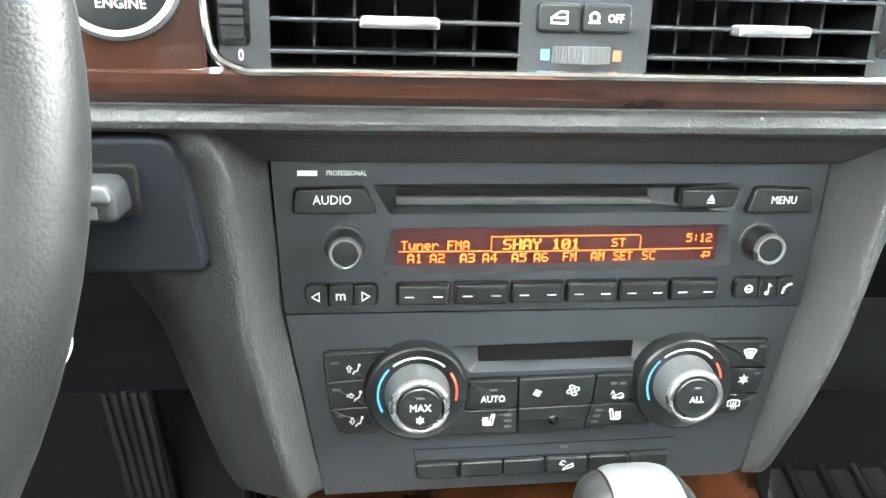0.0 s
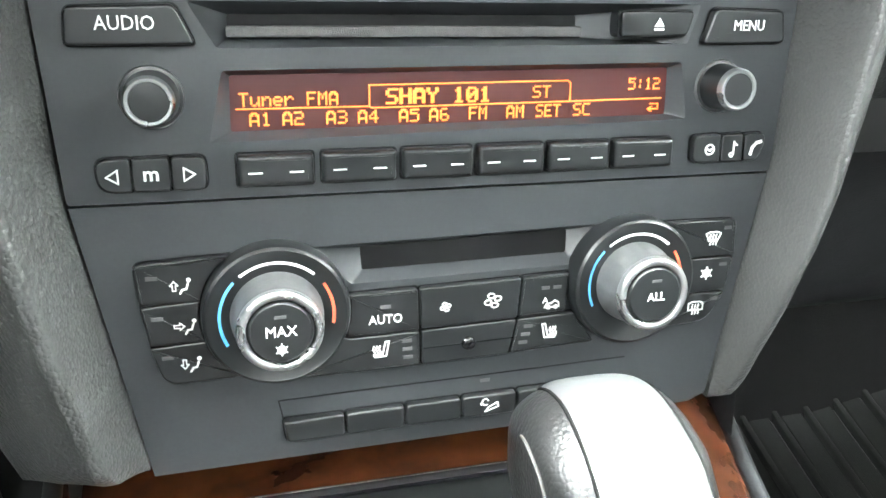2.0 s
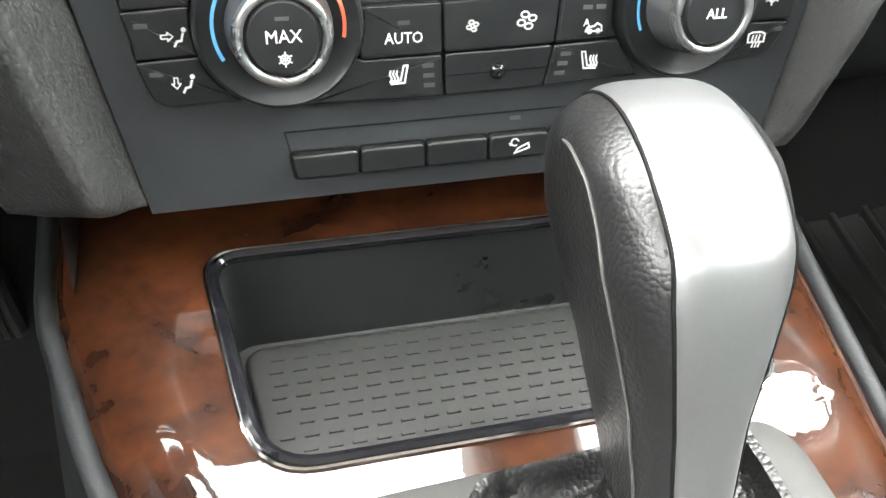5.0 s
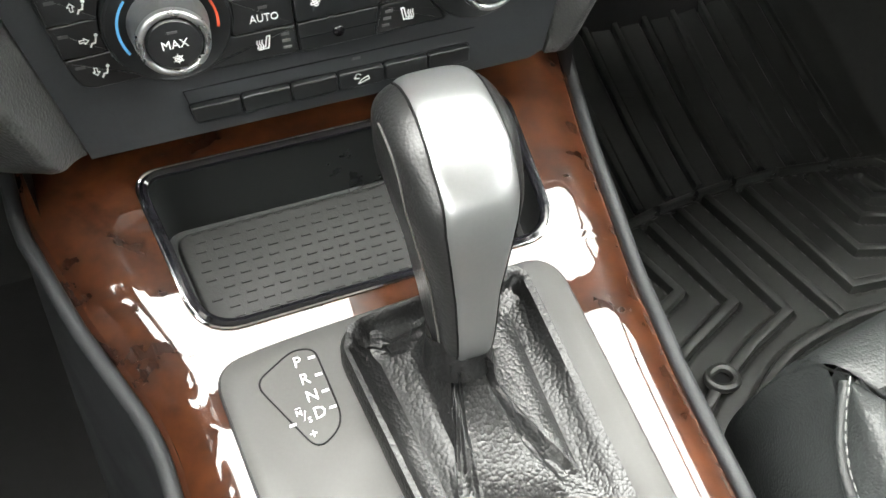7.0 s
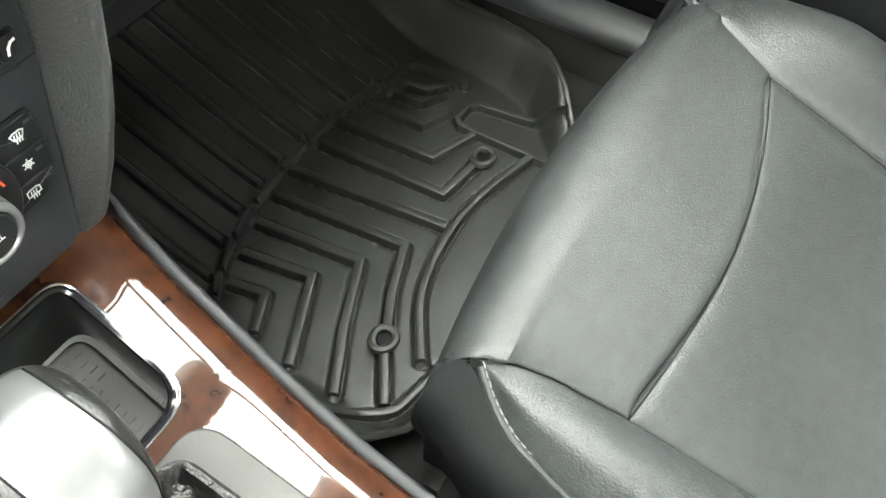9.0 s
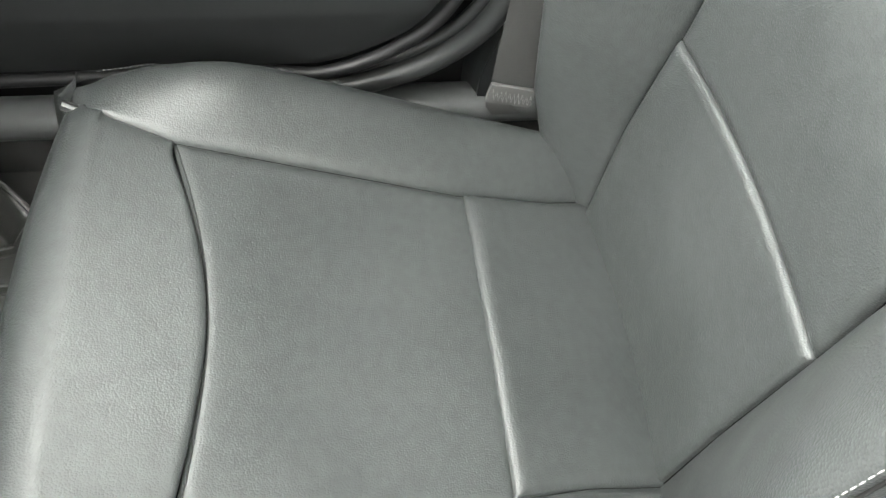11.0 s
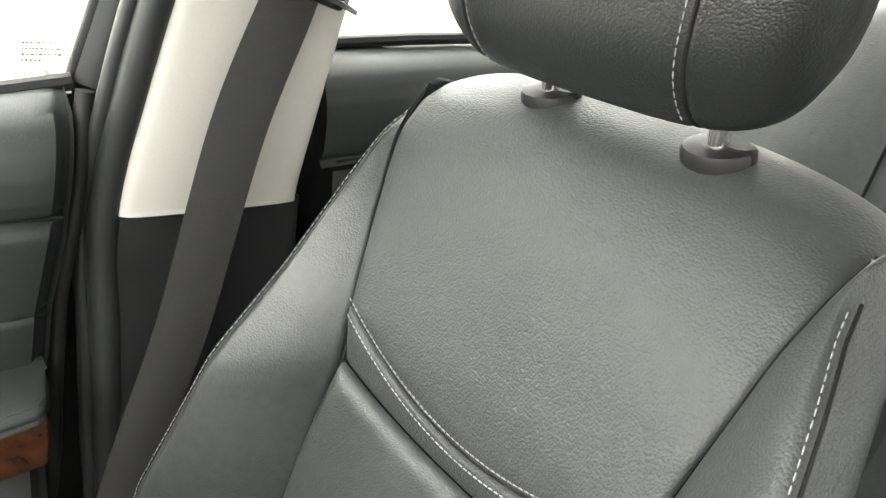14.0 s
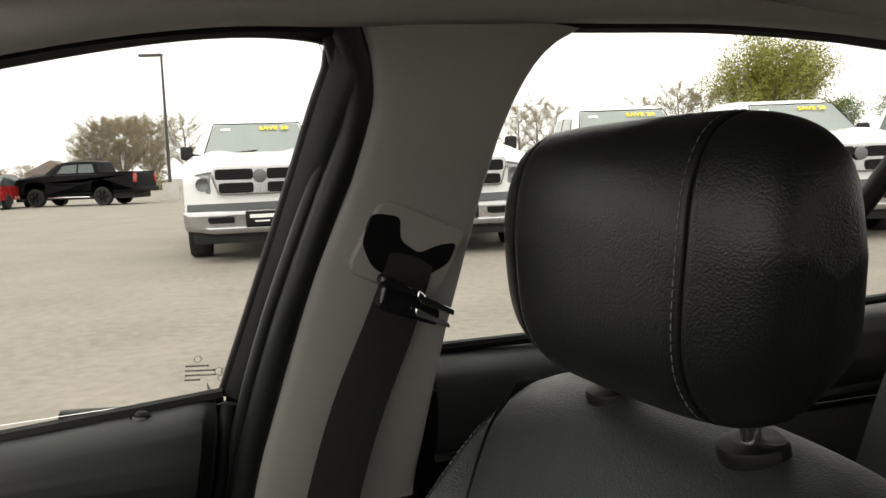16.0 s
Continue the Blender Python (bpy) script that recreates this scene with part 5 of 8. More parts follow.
def mat_z(x, y):
    """Height of the moulded mat: flat pan, a rise to the bulkhead, turned-up rims."""
    z = FZ + 0.55 * max(0.0, y - lerp(ARC, x) - 0.01) ** 1.15 * 0.9
    r = lerp(RIM, y)
    z += 0.050 * smooth(r - 0.044, r - 0.004, x) * smooth(-0.11, -0.03, y)
    z += 0.045 * smooth(0.215, 0.165, x) + 0.022 * smooth(-0.085, -0.118, y - 0.10 * max(0, 0.26 - x))
    return z


floor = solo("floor", sheet(lambda u, v: (-0.80 + 1.6 * u, -1.9 + 2.3 * v, FZ - 0.022), 8, 8), CARPET, (0, 0, FZ - 0.022), "black carpeted car floor", "floor", kind="structure")
solo("bulkhead", sheet(lambda u, v: (-0.80 + 1.6 * u, 0.30 + 0.26 * v, FZ - 0.022 + 0.50 * v), 8, 8), CARPET, (0, 0.3, FZ), "black carpeted bulkhead under the dashboard", "bulkhead", kind="structure")
fm = thing("floor_mat", (0.42, 0.05, FZ - 0.02), "black moulded rubber floor mat with raised chevron ribs", "floor mat")


def mat_xy(u, v):
    y = -0.118 + 0.54 * v
    x0 = 0.162 + 0.085 * max(0, 1 - v * 7) ** 2
    return x0 + (lerp(RIM, y) - x0) * u, y


part("mat_rim", tube([(*mat_xy(0, v), mat_z(*mat_xy(0, v))) for v in [1 - k / 30 for k in range(31)]] + [(*mat_xy(u, 0), mat_z(*mat_xy(u, 0))) for u in [k / 30 for k in range(1, 31)]] + [(*mat_xy(1, v), mat_z(*mat_xy(1, v))) for v in [k / 30 for k in range(1, 31)]], 0.0035, 8), RUBBER, fm)


RIBS = []


def rib(pts, w=0.0046, h=0.0052, n=6):
    """A raised bar with steep sides and eased top edges along points of the mat, mitred at its corners."""
    h *= 1.3
    q = [Vector(a).lerp(Vector(b), k / n) for a, b in zip(pts, pts[1:]) for k in range(n)] + [Vector(pts[-1])]
    prof = [(-1.0, -0.003), (-1.0, h * 0.62), (-0.80, h * 0.90), (-0.45, h), (0.45, h), (0.80, h * 0.90), (1.0, h * 0.62), (1.0, -0.003)]
    bm = bmesh.new()
    rows = []
    for i, p in enumerate(q):
        a = (p - q[i - 1]).normalized() if i else (q[1] - p).normalized()
        b = (q[i + 1] - p).normalized() if i < len(q) - 1 else a
        t = (a + b).normalized()
        m = Vector((-t.y, t.x)) / max(0.5, t.dot(b))
        rows.append([bm.verts.new((p.x + m.x * w * f, p.y + m.y * w * f, mat_z(p.x, p.y) + g)) for f, g in prof])
    for a, b in zip(rows, rows[1:]):
        for k in range(len(prof) - 1):
            bm.faces.new((a[k], a[k + 1], b[k + 1], b[k]))
    bm.faces.new(rows[0]), bm.faces.new(list(reversed(rows[-1])))
    RIBS.append((w, pts))
    return part("rib", bm, RUBBER, fm)


ARCS = [tuple(p) for p in spline([(p[0], p[1]) for p in ARC[1:6]], 12)]
for k in range(0, len(ARCS) - 5, 6):  # the arc is broken into short bars
    rib(ARCS[k:k + 6], 0.0028, 0.0048, 2)
rib([(0.585, 0.131), (0.592, 0.122), (0.593, 0.068), (0.587, 0.060)], 0.0034, 0.005)
rib([(0.582, -0.060), (0.570, 0.034), (0.563, 0.041), (0.539, 0.042), (0.532, 0.034), (0.534, -0.075)], 0.0034, 0.005)
for cpts in ([(0.556, 0.112), (0.560, 0.092), (0.578, 0.076)], [(0.538, 0.118), (0.541, 0.086), (0.560, 0.076)], [(0.510, 0.134), (0.512, 0.068), (0.542, 0.056)], [(0.470, 0.141), (0.478, 0.035), (0.528, 0.016)],
             [(0.434, 0.140), (0.442, 0.002), (0.494, -0.006)], [(0.390, 0.145), (0.409, -0.022)], [(0.355, 0.138), (0.369, -0.001), (0.320, -0.018), (0.288, -0.034)], [(0.264, -0.046), (0.225, -0.072)],
             [(0.319, 0.130), (0.332, 0.024), (0.270, -0.002), (0.211, -0.032)], [(0.284, 0.120), (0.296, 0.051), (0.213, 0.014)], [(0.252, 0.108), (0.259, 0.074), (0.223, 0.058)]):
    rib(cpts)
rib([tuple(p) for p in spline([(0.275, -0.076), (0.335, -0.040), (0.409, -0.027), (0.470, -0.032), (0.531, -0.048)], 5)], 0.0042, 0.0052, 2)
rib([tuple(p) for p in spline([(0.190, -0.040), (0.209, -0.061), (0.225, -0.080), (0.243, -0.086), (0.286, -0.094), (0.36, -0.098)], 5)], 0.0038, 0.005, 2)
for k in range(11):
    x = 0.212 + 0.0365 * k
    rib([(x, lerp(ARC, x) + 0.010), (x + 0.004, 0.40)], 0.0034, 0.0032, 10)
for k in range(8):
    x = 0.200 + 0.030 * k
    part("stud", tube([(x, 0.415, mat_z(x, 0.415) - 0.002), (x, 0.413, mat_z(x, 0.415) + 0.004)], [0.0050, 0.0036], 10), RUBBER, fm, "small raised rubber stud")
for x, y in ((0.276, -0.039), (0.505, -0.009)):
    part("mat_eyelet", tube([(x + 0.0095 * math.cos(a) * (1.35 if math.cos(a) < 0 else 1), y + 0.0095 * math.sin(a), mat_z(x, y) + 0.0065) for a in [2 * math.pi * k / 24 for k in range(24)]], 0.0040, 8, closed=True), RUBBER, fm, "raised rubber fixing eyelet")
    # A solid plug in near-black; its colour gives the eyelet hole's darkness.
    part("eyelet_post", tube([(x, y, mat_z(x, y)), (x, y, mat_z(x, y) + 0.0035)], [0.0075, 0.0065], 14), VOID, fm)


def mat_sheet(nu, nv):
    """The mat's sheet, with a narrow groove moulded along both sides of every rib."""
    us, vs = np.meshgrid(np.linspace(0, 1, nu + 1), np.linspace(0, 1, nv + 1), indexing="ij")
    pts = np.array([[mat_xy(u, v) for v in vs[0]] for u in us[:, 0]])
    sunk = np.zeros(pts.shape[:2])
    for w, path in RIBS:
        gap = np.full(sunk.shape, 1.0)
        for a, b in zip(path, path[1:]):
            a, e = np.array(a), np.array(b) - np.array(a)
            t = np.clip(((pts - a) @ e) / max(1e-9, e @ e), 0, 1)
            gap = np.minimum(gap, np.linalg.norm(pts - a - t[..., None] * e, axis=-1))
        sunk = np.maximum(sunk, np.clip(1.6 - np.abs(gap - w - 0.0008) / 0.0016, 0, 1) * 0.0038)
    bm = bmesh.new()
    g = [[bm.verts.new((*pts[i, j], mat_z(*pts[i, j]) - sunk[i, j])) for j in range(nv + 1)] for i in range(nu + 1)]
    for i in range(nu):
        for j in range(nv):
            bm.faces.new((g[i][j], g[i + 1][j], g[i + 1][j + 1], g[i][j + 1]))
    return bm


part("mat_sheet", mat_sheet(230, 240), RUBBER, fm)
sill = thing("door_sill", (0.74, -0.2, -0.44), "dark plastic door sill trim", "sill trim", kind="structure")
part("sill_cover", tube([(0.716, y, -0.424) for y in (0.35, 0.1, -0.15, -0.4, -0.7)], 0.026, 16, flat=0.8), SILLPLASTIC, sill)
part("sill_wall", box(0.70, 0.715, -1.9, 0.5, -0.50, -0.425, 0.004), CARPET, sill)

# ---- passenger seat ----
SX = 0.380
seat = thing("passenger_seat", (SX, -0.40, FZ - 0.02), "black leather front passenger seat with pale stitching", "car seat")


def cush(y):
    """Height of the cushion's plane."""
    return -0.282 + 0.3515 * (y + 0.234)


XL = [(-0.660, 0.262), (-0.539, 0.258), (-0.477, 0.249), (-0.404, 0.239), (-0.324, 0.228), (-0.243, 0.219), (-0.198, 0.211), (-0.165, 0.200), (-0.12, 0.188)]
XR = [(-0.660, 0.570), (-0.625, 0.563), (-0.561, 0.548), (-0.468, 0.537), (-0.332, 0.539), (-0.225, 0.541), (-0.179, 0.554), (-0.12, 0.572)]


def eased(n):
    """Shares from 0 to 1, closer at both ends."""
    return [0.5 - 0.5 * math.cos(math.pi * k / n) for k in range(n + 1)]


def pillow(base, normal, width, height, roll=0.012, drop=0.010, sides=(1, 1, 1, 1), nu=36, nv=36, puff=0.0):
    """A stuffed panel: base(u, v) with its edges rolled down along the normal. sides: u0, u1, v0, v1."""
    def fn(u, v):
        p, n = Vector(base(u, v)), Vector(normal(u, v)) if callable(normal) else Vector(normal)
        d = min([x for x, on in ((u * width, sides[0]), ((1 - u) * width, sides[1]), (v * height, sides[2]), ((1 - v) * height, sides[3])) if on] or [1.0])
        t = min(1.0, d / roll)
        k = 1 - math.sqrt(max(0.0, 1 - (1 - t) ** 2))
        return p - n * drop * k + n * puff * math.sin(math.pi * u) * math.sin(math.pi * v)
    return sheet(fn, 0, 0, us=eased(nu), vs=eased(nv))


CN = Vector((0, -0.3316, 0.9434))
FRONT = [Vector(p) for p in ((-0.165, -0.470), (-0.128, -0.400), (-0.112, -0.330), (-0.116, -0.284), (-0.134, -0.258), (-0.165, cush(-0.165) + 0.003))]
FRONTS = spline([(p.x, p.y, 0) for p in FRONT], 6)


def seam_y(x):
    return lerp([(0.219, -0.2420), (0.240, -0.2453), (0.261, -0.2484), (0.284, -0.2513), (0.307, -0.2537), (0.330, -0.2556), (0.352, -0.2566), (0.374, -0.2568), (0.403, -0.2549), (0.433, -0.2513), (0.465, -0.2455), (0.497, -0.2380), (0.529, -0.2290), (0.541, -0.2250)], x)


def front_panel(u, v):
    """v from the foot of the front face, over the nose, back to the curved seam."""
    if v < 0.62:
        p = along(FRONTS, v / 0.62)
        y, z = p.x, p.y
    else:
        y, z = -0.165, None
    xl, xr = lerp(XL, y), lerp(XR, y)
    x = xl + (xr - xl) * u
    bow = 0.030 * (2 * u - 1) ** 2
    if z is None:
        ys = seam_y(x)
        y = -0.165 - bow * 0.3 + (ys + 0.165 + bow * 0.3) * (v - 0.62) / 0.38
        xl, xr = lerp(XL, y), lerp(XR, y)
        x = xl + (xr - xl) * u
        z = cush(y) + 0.003
    else:
        y -= bow * (1 - 0.7 * v / 0.62)
    return (x, y, z)


def up_normal(u, v):
    return CN if v > 0.55 else Vector((0, 0.95, 0.3))


cushion = part("seat_cushion", pillow(front_panel, up_normal, 0.33, 0.36, 0.012, 0.0040, (1, 1, 0, 1), 44, 60), LEATHER, seat, "front panel of the black leather cushion")


def mid_panel(u, v):
    ya = seam_y(0.219 + 0.322 * u)
    y = ya + (-0.474 + 0.006 * math.sin(math.pi * u) * -1 - ya) * v
    xl, xr = lerp(XL, y), lerp(XR, y)
    return (xl + (xr - xl) * u, y, cush(y) - 0.009 * math.sin(math.pi * v) * math.sin(math.pi * u) ** 0.5)


part("cushion_centre", pillow(mid_panel, CN, 0.30, 0.23, 0.010, 0.0035), LEATHER, cushion)


def rear_panel(u, v):
    y = -0.475 + (-0.665 + 0.475) * v
    xl, xr = lerp(XL, y), lerp(XR, y)
    return (xl + (xr - xl) * u, y, cush(y) + 0.006 * (1 - v))


part("cushion_rear", pillow(rear_panel, CN, 0.30, 0.18, 0.012, 0.008), LEATHER, cushion)
# bolsters: from the seam over a rounded ridge to the outer stitched edge
OUTL = [(-0.68, 0.150), (-0.40, 0.152), (-0.269, 0.163), (-0.229, 0.166), (-0.195, 0.172), (-0.174, 0.181), (-0.158, 0.194)]
OUTR = [(-0.68, 0.632), (-0.568, 0.632), (-0.43, 0.637), (-0.30, 0.642), (-0.20, 0.630), (-0.150, 0.602), (-0.136, 0.590), (-0.122, 0.574)]


def bolster(table, seam, ya, yb, lift):
    def fn(u, v):
        y = ya + (yb - ya) * v
        a, b = lerp(seam, y), lerp(table, y)
        h = lift * math.sin(math.pi * min(1, u * 0.72 + 0.02)) * smooth(0.0, 0.25, v) + 0.001
        edge_drop = -0.016 * smooth(0.55, 1.0, u) ** 2
        tuck = -0.009 * (1 - smooth(0.0, 0.06, v))
        return (a + (b - a) * u, y, cush(y) + h + edge_drop + tuck)
    return fn


part("bolster", pillow(bolster(OUTL, XL, -0.152, -0.68, 0.022), CN, 0.08, 0.5, 0.009, 0.006, (1, 1, 0, 0), 24, 60), LEATHER, seat, "padded inner side of the cushion")
part("bolster", pillow(bolster(OUTR, XR, -0.146, -0.68, 0.036), CN, 0.09, 0.5, 0.009, 0.006, (1, 1, 0, 0), 24, 60), LEATHER, seat, "padded outer side of the cushion")


def skirt(table, s, ya, yb):
    """The side below the stitched edge."""
    def fn(u, v):
        y = ya + (yb - ya) * u
        x = lerp(table, y)
        top = cush(y) - 0.0140
        b = math.sin(math.pi * min(1, v * 1.3)) * 0.016
        return (x + s * (b + 0.0012 - 0.010 * v), y + 0.020 * math.sin(math.pi * 0.5 * min(1, v * 2)) * max(0, 1 - u * 8), top + (-0.475 - top) * v * 0.95)
    return fn


part("side_skirt", sheet(skirt(OUTL, -1, -0.142, -0.68), 50, 16), LEATHER, seat)
part("side_skirt", sheet(skirt(OUTR, 1, -0.130, -0.68), 50, 16), LEATHER, seat)


def corner(s, table, seam, y0):
    """The rounded upright edge between the front panel and the side below the stitching."""
    side = skirt(table, s, y0, -0.68)
    tip = Vector((lerp(table, y0 - 0.016), y0 - 0.018, cush(y0 - 0.018) - 0.0010))
    front = [Vector(front_panel(0.0 if s < 0 else 1.0, 0.62 * k / 40)) for k in range(41)]

    def fn(u, v):
        z = -0.468 + (tip.z + 0.468) * v
        lo = [p for p in front if p.z <= z] or front[:1]
        hi = [p for p in front if p.z > z] or front[-1:]
        f = (z - lo[-1].z) / max(1e-6, hi[0].z - lo[-1].z) if hi[0] is not lo[-1] else 0
        a = lo[-1].lerp(hi[0], max(0.0, min(1.0, f)))
        top = cush(y0) - 0.0140
        b = Vector(side(0.0, max(0.0, min(1.0, (z - top) / ((-0.475 - top) * 0.95)))))
        b = Vector((b.x, b.y, z)).lerp(tip, smooth(top - 0.012, tip.z, z))
        a = a.lerp(tip, smooth(tip.z - 0.012, tip.z, z))
        c = Vector((b.x + s * 0.002, a.y + 0.002, z))
        p = a * (1 - u) ** 2 + c * 2 * u * (1 - u) + b * u * u
        return (p.x, p.y, z)
    return sheet(fn, 14, 40)


part("nose_corner", corner(-1, OUTL, XL, -0.142), LEATHER, seat)
part("nose_corner", corner(1, OUTR, XR, -0.130), LEATHER, seat)
st = [(lerp(OUTL, y) - 0.0005, y, cush(y) - 0.0155 + 0.010 * smooth(-0.19, -0.158, y)) for y in [-0.160 - 0.01 * k for k in range(46)]]
part("stitching", stitches(st, 0.0040, 0.0014, 0.00055, (0.0015, 0, 0.0038)), THREAD, seat, "pale stitching along the cushion edge")
part("piping", tube([(x + 0.0005, y, z - 0.0002) for x, y, z in st], 0.0030, 10), LEATHER, seat)
st = [(lerp(OUTR, y), y, cush(y) - 0.010) for y in [-0.160 - 0.01 * k for k in range(46)]]
part("stitching", stitches(st, 0.0034, 0.0013, 0.00042, (0.001, 0, 0.004)), THREAD, seat, "pale stitching along the cushion edge")
for path in ([(0.219 + 0.322 * k / 30, seam_y(0.219 + 0.322 * k / 30), cush(seam_y(0.219 + 0.322 * k / 30)) - 0.0040) for k in range(31)],
             [(lerp(XL, y), y, cush(y) - 0.0045) for y in [-0.16 - 0.01 * k for k in range(50)]], [(lerp(XR, y), y, cush(y) - 0.0045) for y in [-0.14 - 0.01 * k for k in range(52)]],
             [(0.245 + 0.295 * k / 20, -0.474, cush(-0.474) - 0.004) for k in range(21)]):
    part("seam_welt", tube([(x, y, z - 0.0040) for x, y, z in path], 0.0048, 8), LEATHER, seat)
    part("seam", tube([(x, y, z + 0.0012) for x, y, z in path], 0.0007, 6), PIPING, seat)
part("seat_base", box(0.205, 0.560, -0.66, -0.19, -0.492, -0.455, 0.01), DARKDASH, seat)
for x in (0.200, 0.560):
    part("seat_rail", box(x - 0.018, x + 0.018, -0.75, -0.145, -0.492, -0.462, 0.004), SEAL, seat)
part("rail_bracket", box(0.186, 0.222, -0.150, -0.132, -0.490, -0.466, 0.003), SEAL, seat, "black rail end bracket")

# backrest
BY = [(-0.46, -0.600), (-0.42, -0.605), (-0.30, -0.614), (-0.19, -0.629), (-0.10, -0.640), (0.0, -0.655), (0.045, -0.661), (0.09, -0.672), (0.14, -0.690), (0.18, -0.709), (0.215, -0.730), (0.235, -0.746), (0.247, -0.766), (0.253, -0.786), (0.257, -0.805)]
BL = [(-0.46, 0.264), (-0.12, 0.261), (-0.02, 0.254), (0.05, 0.248), (0.09, 0.242), (0.14, 0.234), (0.19, 0.227), (0.22, 0.220), (0.245, 0.212), (0.26, 0.212)]
BR = [(-0.46, 0.546), (-0.28, 0.547), (-0.195, 0.543), (-0.137, 0.537), (-0.03, 0.516), (0.045, 0.506), (0.09, 0.511), (0.135, 0.524), (0.17, 0.538), (0.20, 0.553), (0.235, 0.558), (0.26, 0.556)]


def back_point(u, z, lift=0.0):
    xl, xr = lerp(BL, z), lerp(BR, z)
    hollow = -0.010 * math.sin(math.pi * u) * (1 - smooth(0.12, 0.22, z))
    return (xl + (xr - xl) * u, lerp(BY, z) + hollow + lift, z)


BN = Vector((0, 0.99, 0.13))
backrest = part("backrest", pillow(lambda u, v: back_point(u, -0.46 + (-0.186 + 0.46) * v, 0.004), BN, 0.29, 0.27, 0.010, 0.007), LEATHER, seat, "lower panel of the black leather backrest")


def gh(u):
    return 0.024 + 0.020 * (2 * u - 1) ** 2


def strip_z(u):
    return 0.050 + 0.037 * (2 * u - 1) ** 2


part("lumbar_panel", pillow(lambda u, v: back_point(u, -0.186 + (gh(u) + 0.186) * v, 0.003 + 0.010 * math.sin(math.pi * v ** 1.4)), BN, 0.27, 0.22, 0.011, 0.009), LEATHER, backrest)
part("shoulder_strip", pillow(lambda u, v: back_point(u, gh(u) + (strip_z(u) - gh(u)) * v, -0.004 + 0.010 * v), BN, 0.27, 0.035, 0.007, 0.005, nu=40, nv=12), PEBBLED, backrest)


def upper(u, v):
    """v from the strip up over the crest and down behind."""
    z0 = strip_z(u)
    crest = 0.2585 - 0.018 * (2 * u - 1) ** 4 - 0.010 * (1 - u) ** 3
    if v < 0.72:
        z = z0 + (crest - z0) * math.sin(math.pi / 2 * v / 0.72)
        x, y, _ = back_point(u, z, 0.005)
        y = lerp(BY, min(0.255, z + (0.255 - crest) * v / 0.72)) - 0.010 * math.sin(math.pi * u) * (1 - smooth(0.12, 0.22, z)) + 0.005
        return (x, y, z)
    w = (v - 0.72) / 0.28
    x = back_point(u, crest)[0]
    return (x, -0.800 - 0.040 * math.sin(math.pi / 2 * w), crest - 0.07 * w * w)


def upper_normal(u, v):
    a = radians(90) * smooth(0.35, 0.75, v)
    return Vector((0, math.cos(a), math.sin(a)))


part("shoulder_panel", pillow(upper, upper_normal, 0.32, 0.28, 0.009, 0.006, (1, 1, 1, 0), 44, 60), PEBBLED, backrest, "upper backrest panel rolled over the top")
CREST = [(-0.46, 0.222, -0.575), (-0.38, 0.230, -0.565), (-0.30, 0.236, -0.545), (-0.19, 0.232, -0.535), (-0.10, 0.217, -0.545), (0.03, 0.184, -0.588), (0.10, 0.172, -0.636), (0.16, 0.173, -0.680), (0.20, 0.180, -0.716), (0.230, 0.182, -0.754), (0.250, 0.179, -0.79)]


# the side by the console: its crest runs into the panel's corner at the top
CRESTN = [(-0.46, 0.222, -0.575), (-0.38, 0.230, -0.565), (-0.30, 0.236, -0.545), (-0.19, 0.232, -0.535), (-0.10, 0.223, -0.545), (0.03, 0.217, -0.572), (0.07, 0.215, -0.590), (0.10, 0.213, -0.607), (0.13, 0.208, -0.626), (0.155, 0.201, -0.648), (0.19, 0.189, -0.676), (0.215, 0.176, -0.704), (0.235, 0.167, -0.732), (0.250, 0.163, -0.760)]


def wing(s, table):
    def fn(u, v):
        z = -0.46 + 0.700 * v
        a = lerp(table, z)
        dx, yc = lerp(CREST if s > 0 else CRESTN, z)
        ys = lerp(BY, z)
        xc = SX + s * dx
        out = SX + s * (dx + (0.026 if s > 0 else 0.007))
        prof = spline([(a, ys, 0), (a + (xc - a) * 0.35, ys + (yc - ys) * 0.52, 0), (a + (xc - a) * 0.78, ys + (yc - ys) * 0.94, 0), (xc, yc, 0), (xc + (out - xc) * 0.75, yc - 0.018, 0), (out, yc - 0.050, 0), (out - s * (0.016 if s > 0 else 0.024), yc - (0.085 if s > 0 else 0.090), 0)], 5)
        p = along(prof, u)
        return (p.x, p.y, z - 0.010 * smooth(0.9, 1.0, v) * u)
    return fn


def wing_normal(s):
    return lambda u, v: Vector((-s * 0.5, 0.85, 0.1)) if u < 0.5 else Vector((s * 0.6, 0.7, 0.1))


for s, tb in ((-1, BL), (1, BR)):
    part("bolster", pillow(wing(s, tb), wing_normal(s), 0.22, 0.7, 0.009, 0.006, (1, 0, 0, 1), 46, 70), LEATHER if s > 0 else PEBBLED, seat, "padded backrest side")
    part("seam", tube([(lerp(tb, z), lerp(BY, z) - 0.004, z) for z in [-0.44 + 0.0225 * k for k in range(31)]], 0.0014, 6), PIPING, backrest)
    cr = [wing(s, tb)(0.57 if s > 0 else 0.52, v) for v in [0.35 + 0.018 * k for k in range(36)]]
    part("stitching", stitches(cr, 0.0036, 0.0018, 0.00044, (s * 0.001, 0.001, 0)), THREAD, backrest, "pale stitching down the backrest side")
    part("seam", tube([Vector(p) + Vector((s * 0.004, -0.002, 0)) for p in cr], 0.0010, 6), PIPING, backrest)
us40 = [k / 40 for k in range(41)]
part("seam", tube([(lambda q: (q[0], q[1] - 0.010, q[2]))(back_point(u, gh(u))) for u in us40], 0.0016, 6), PIPING, backrest)
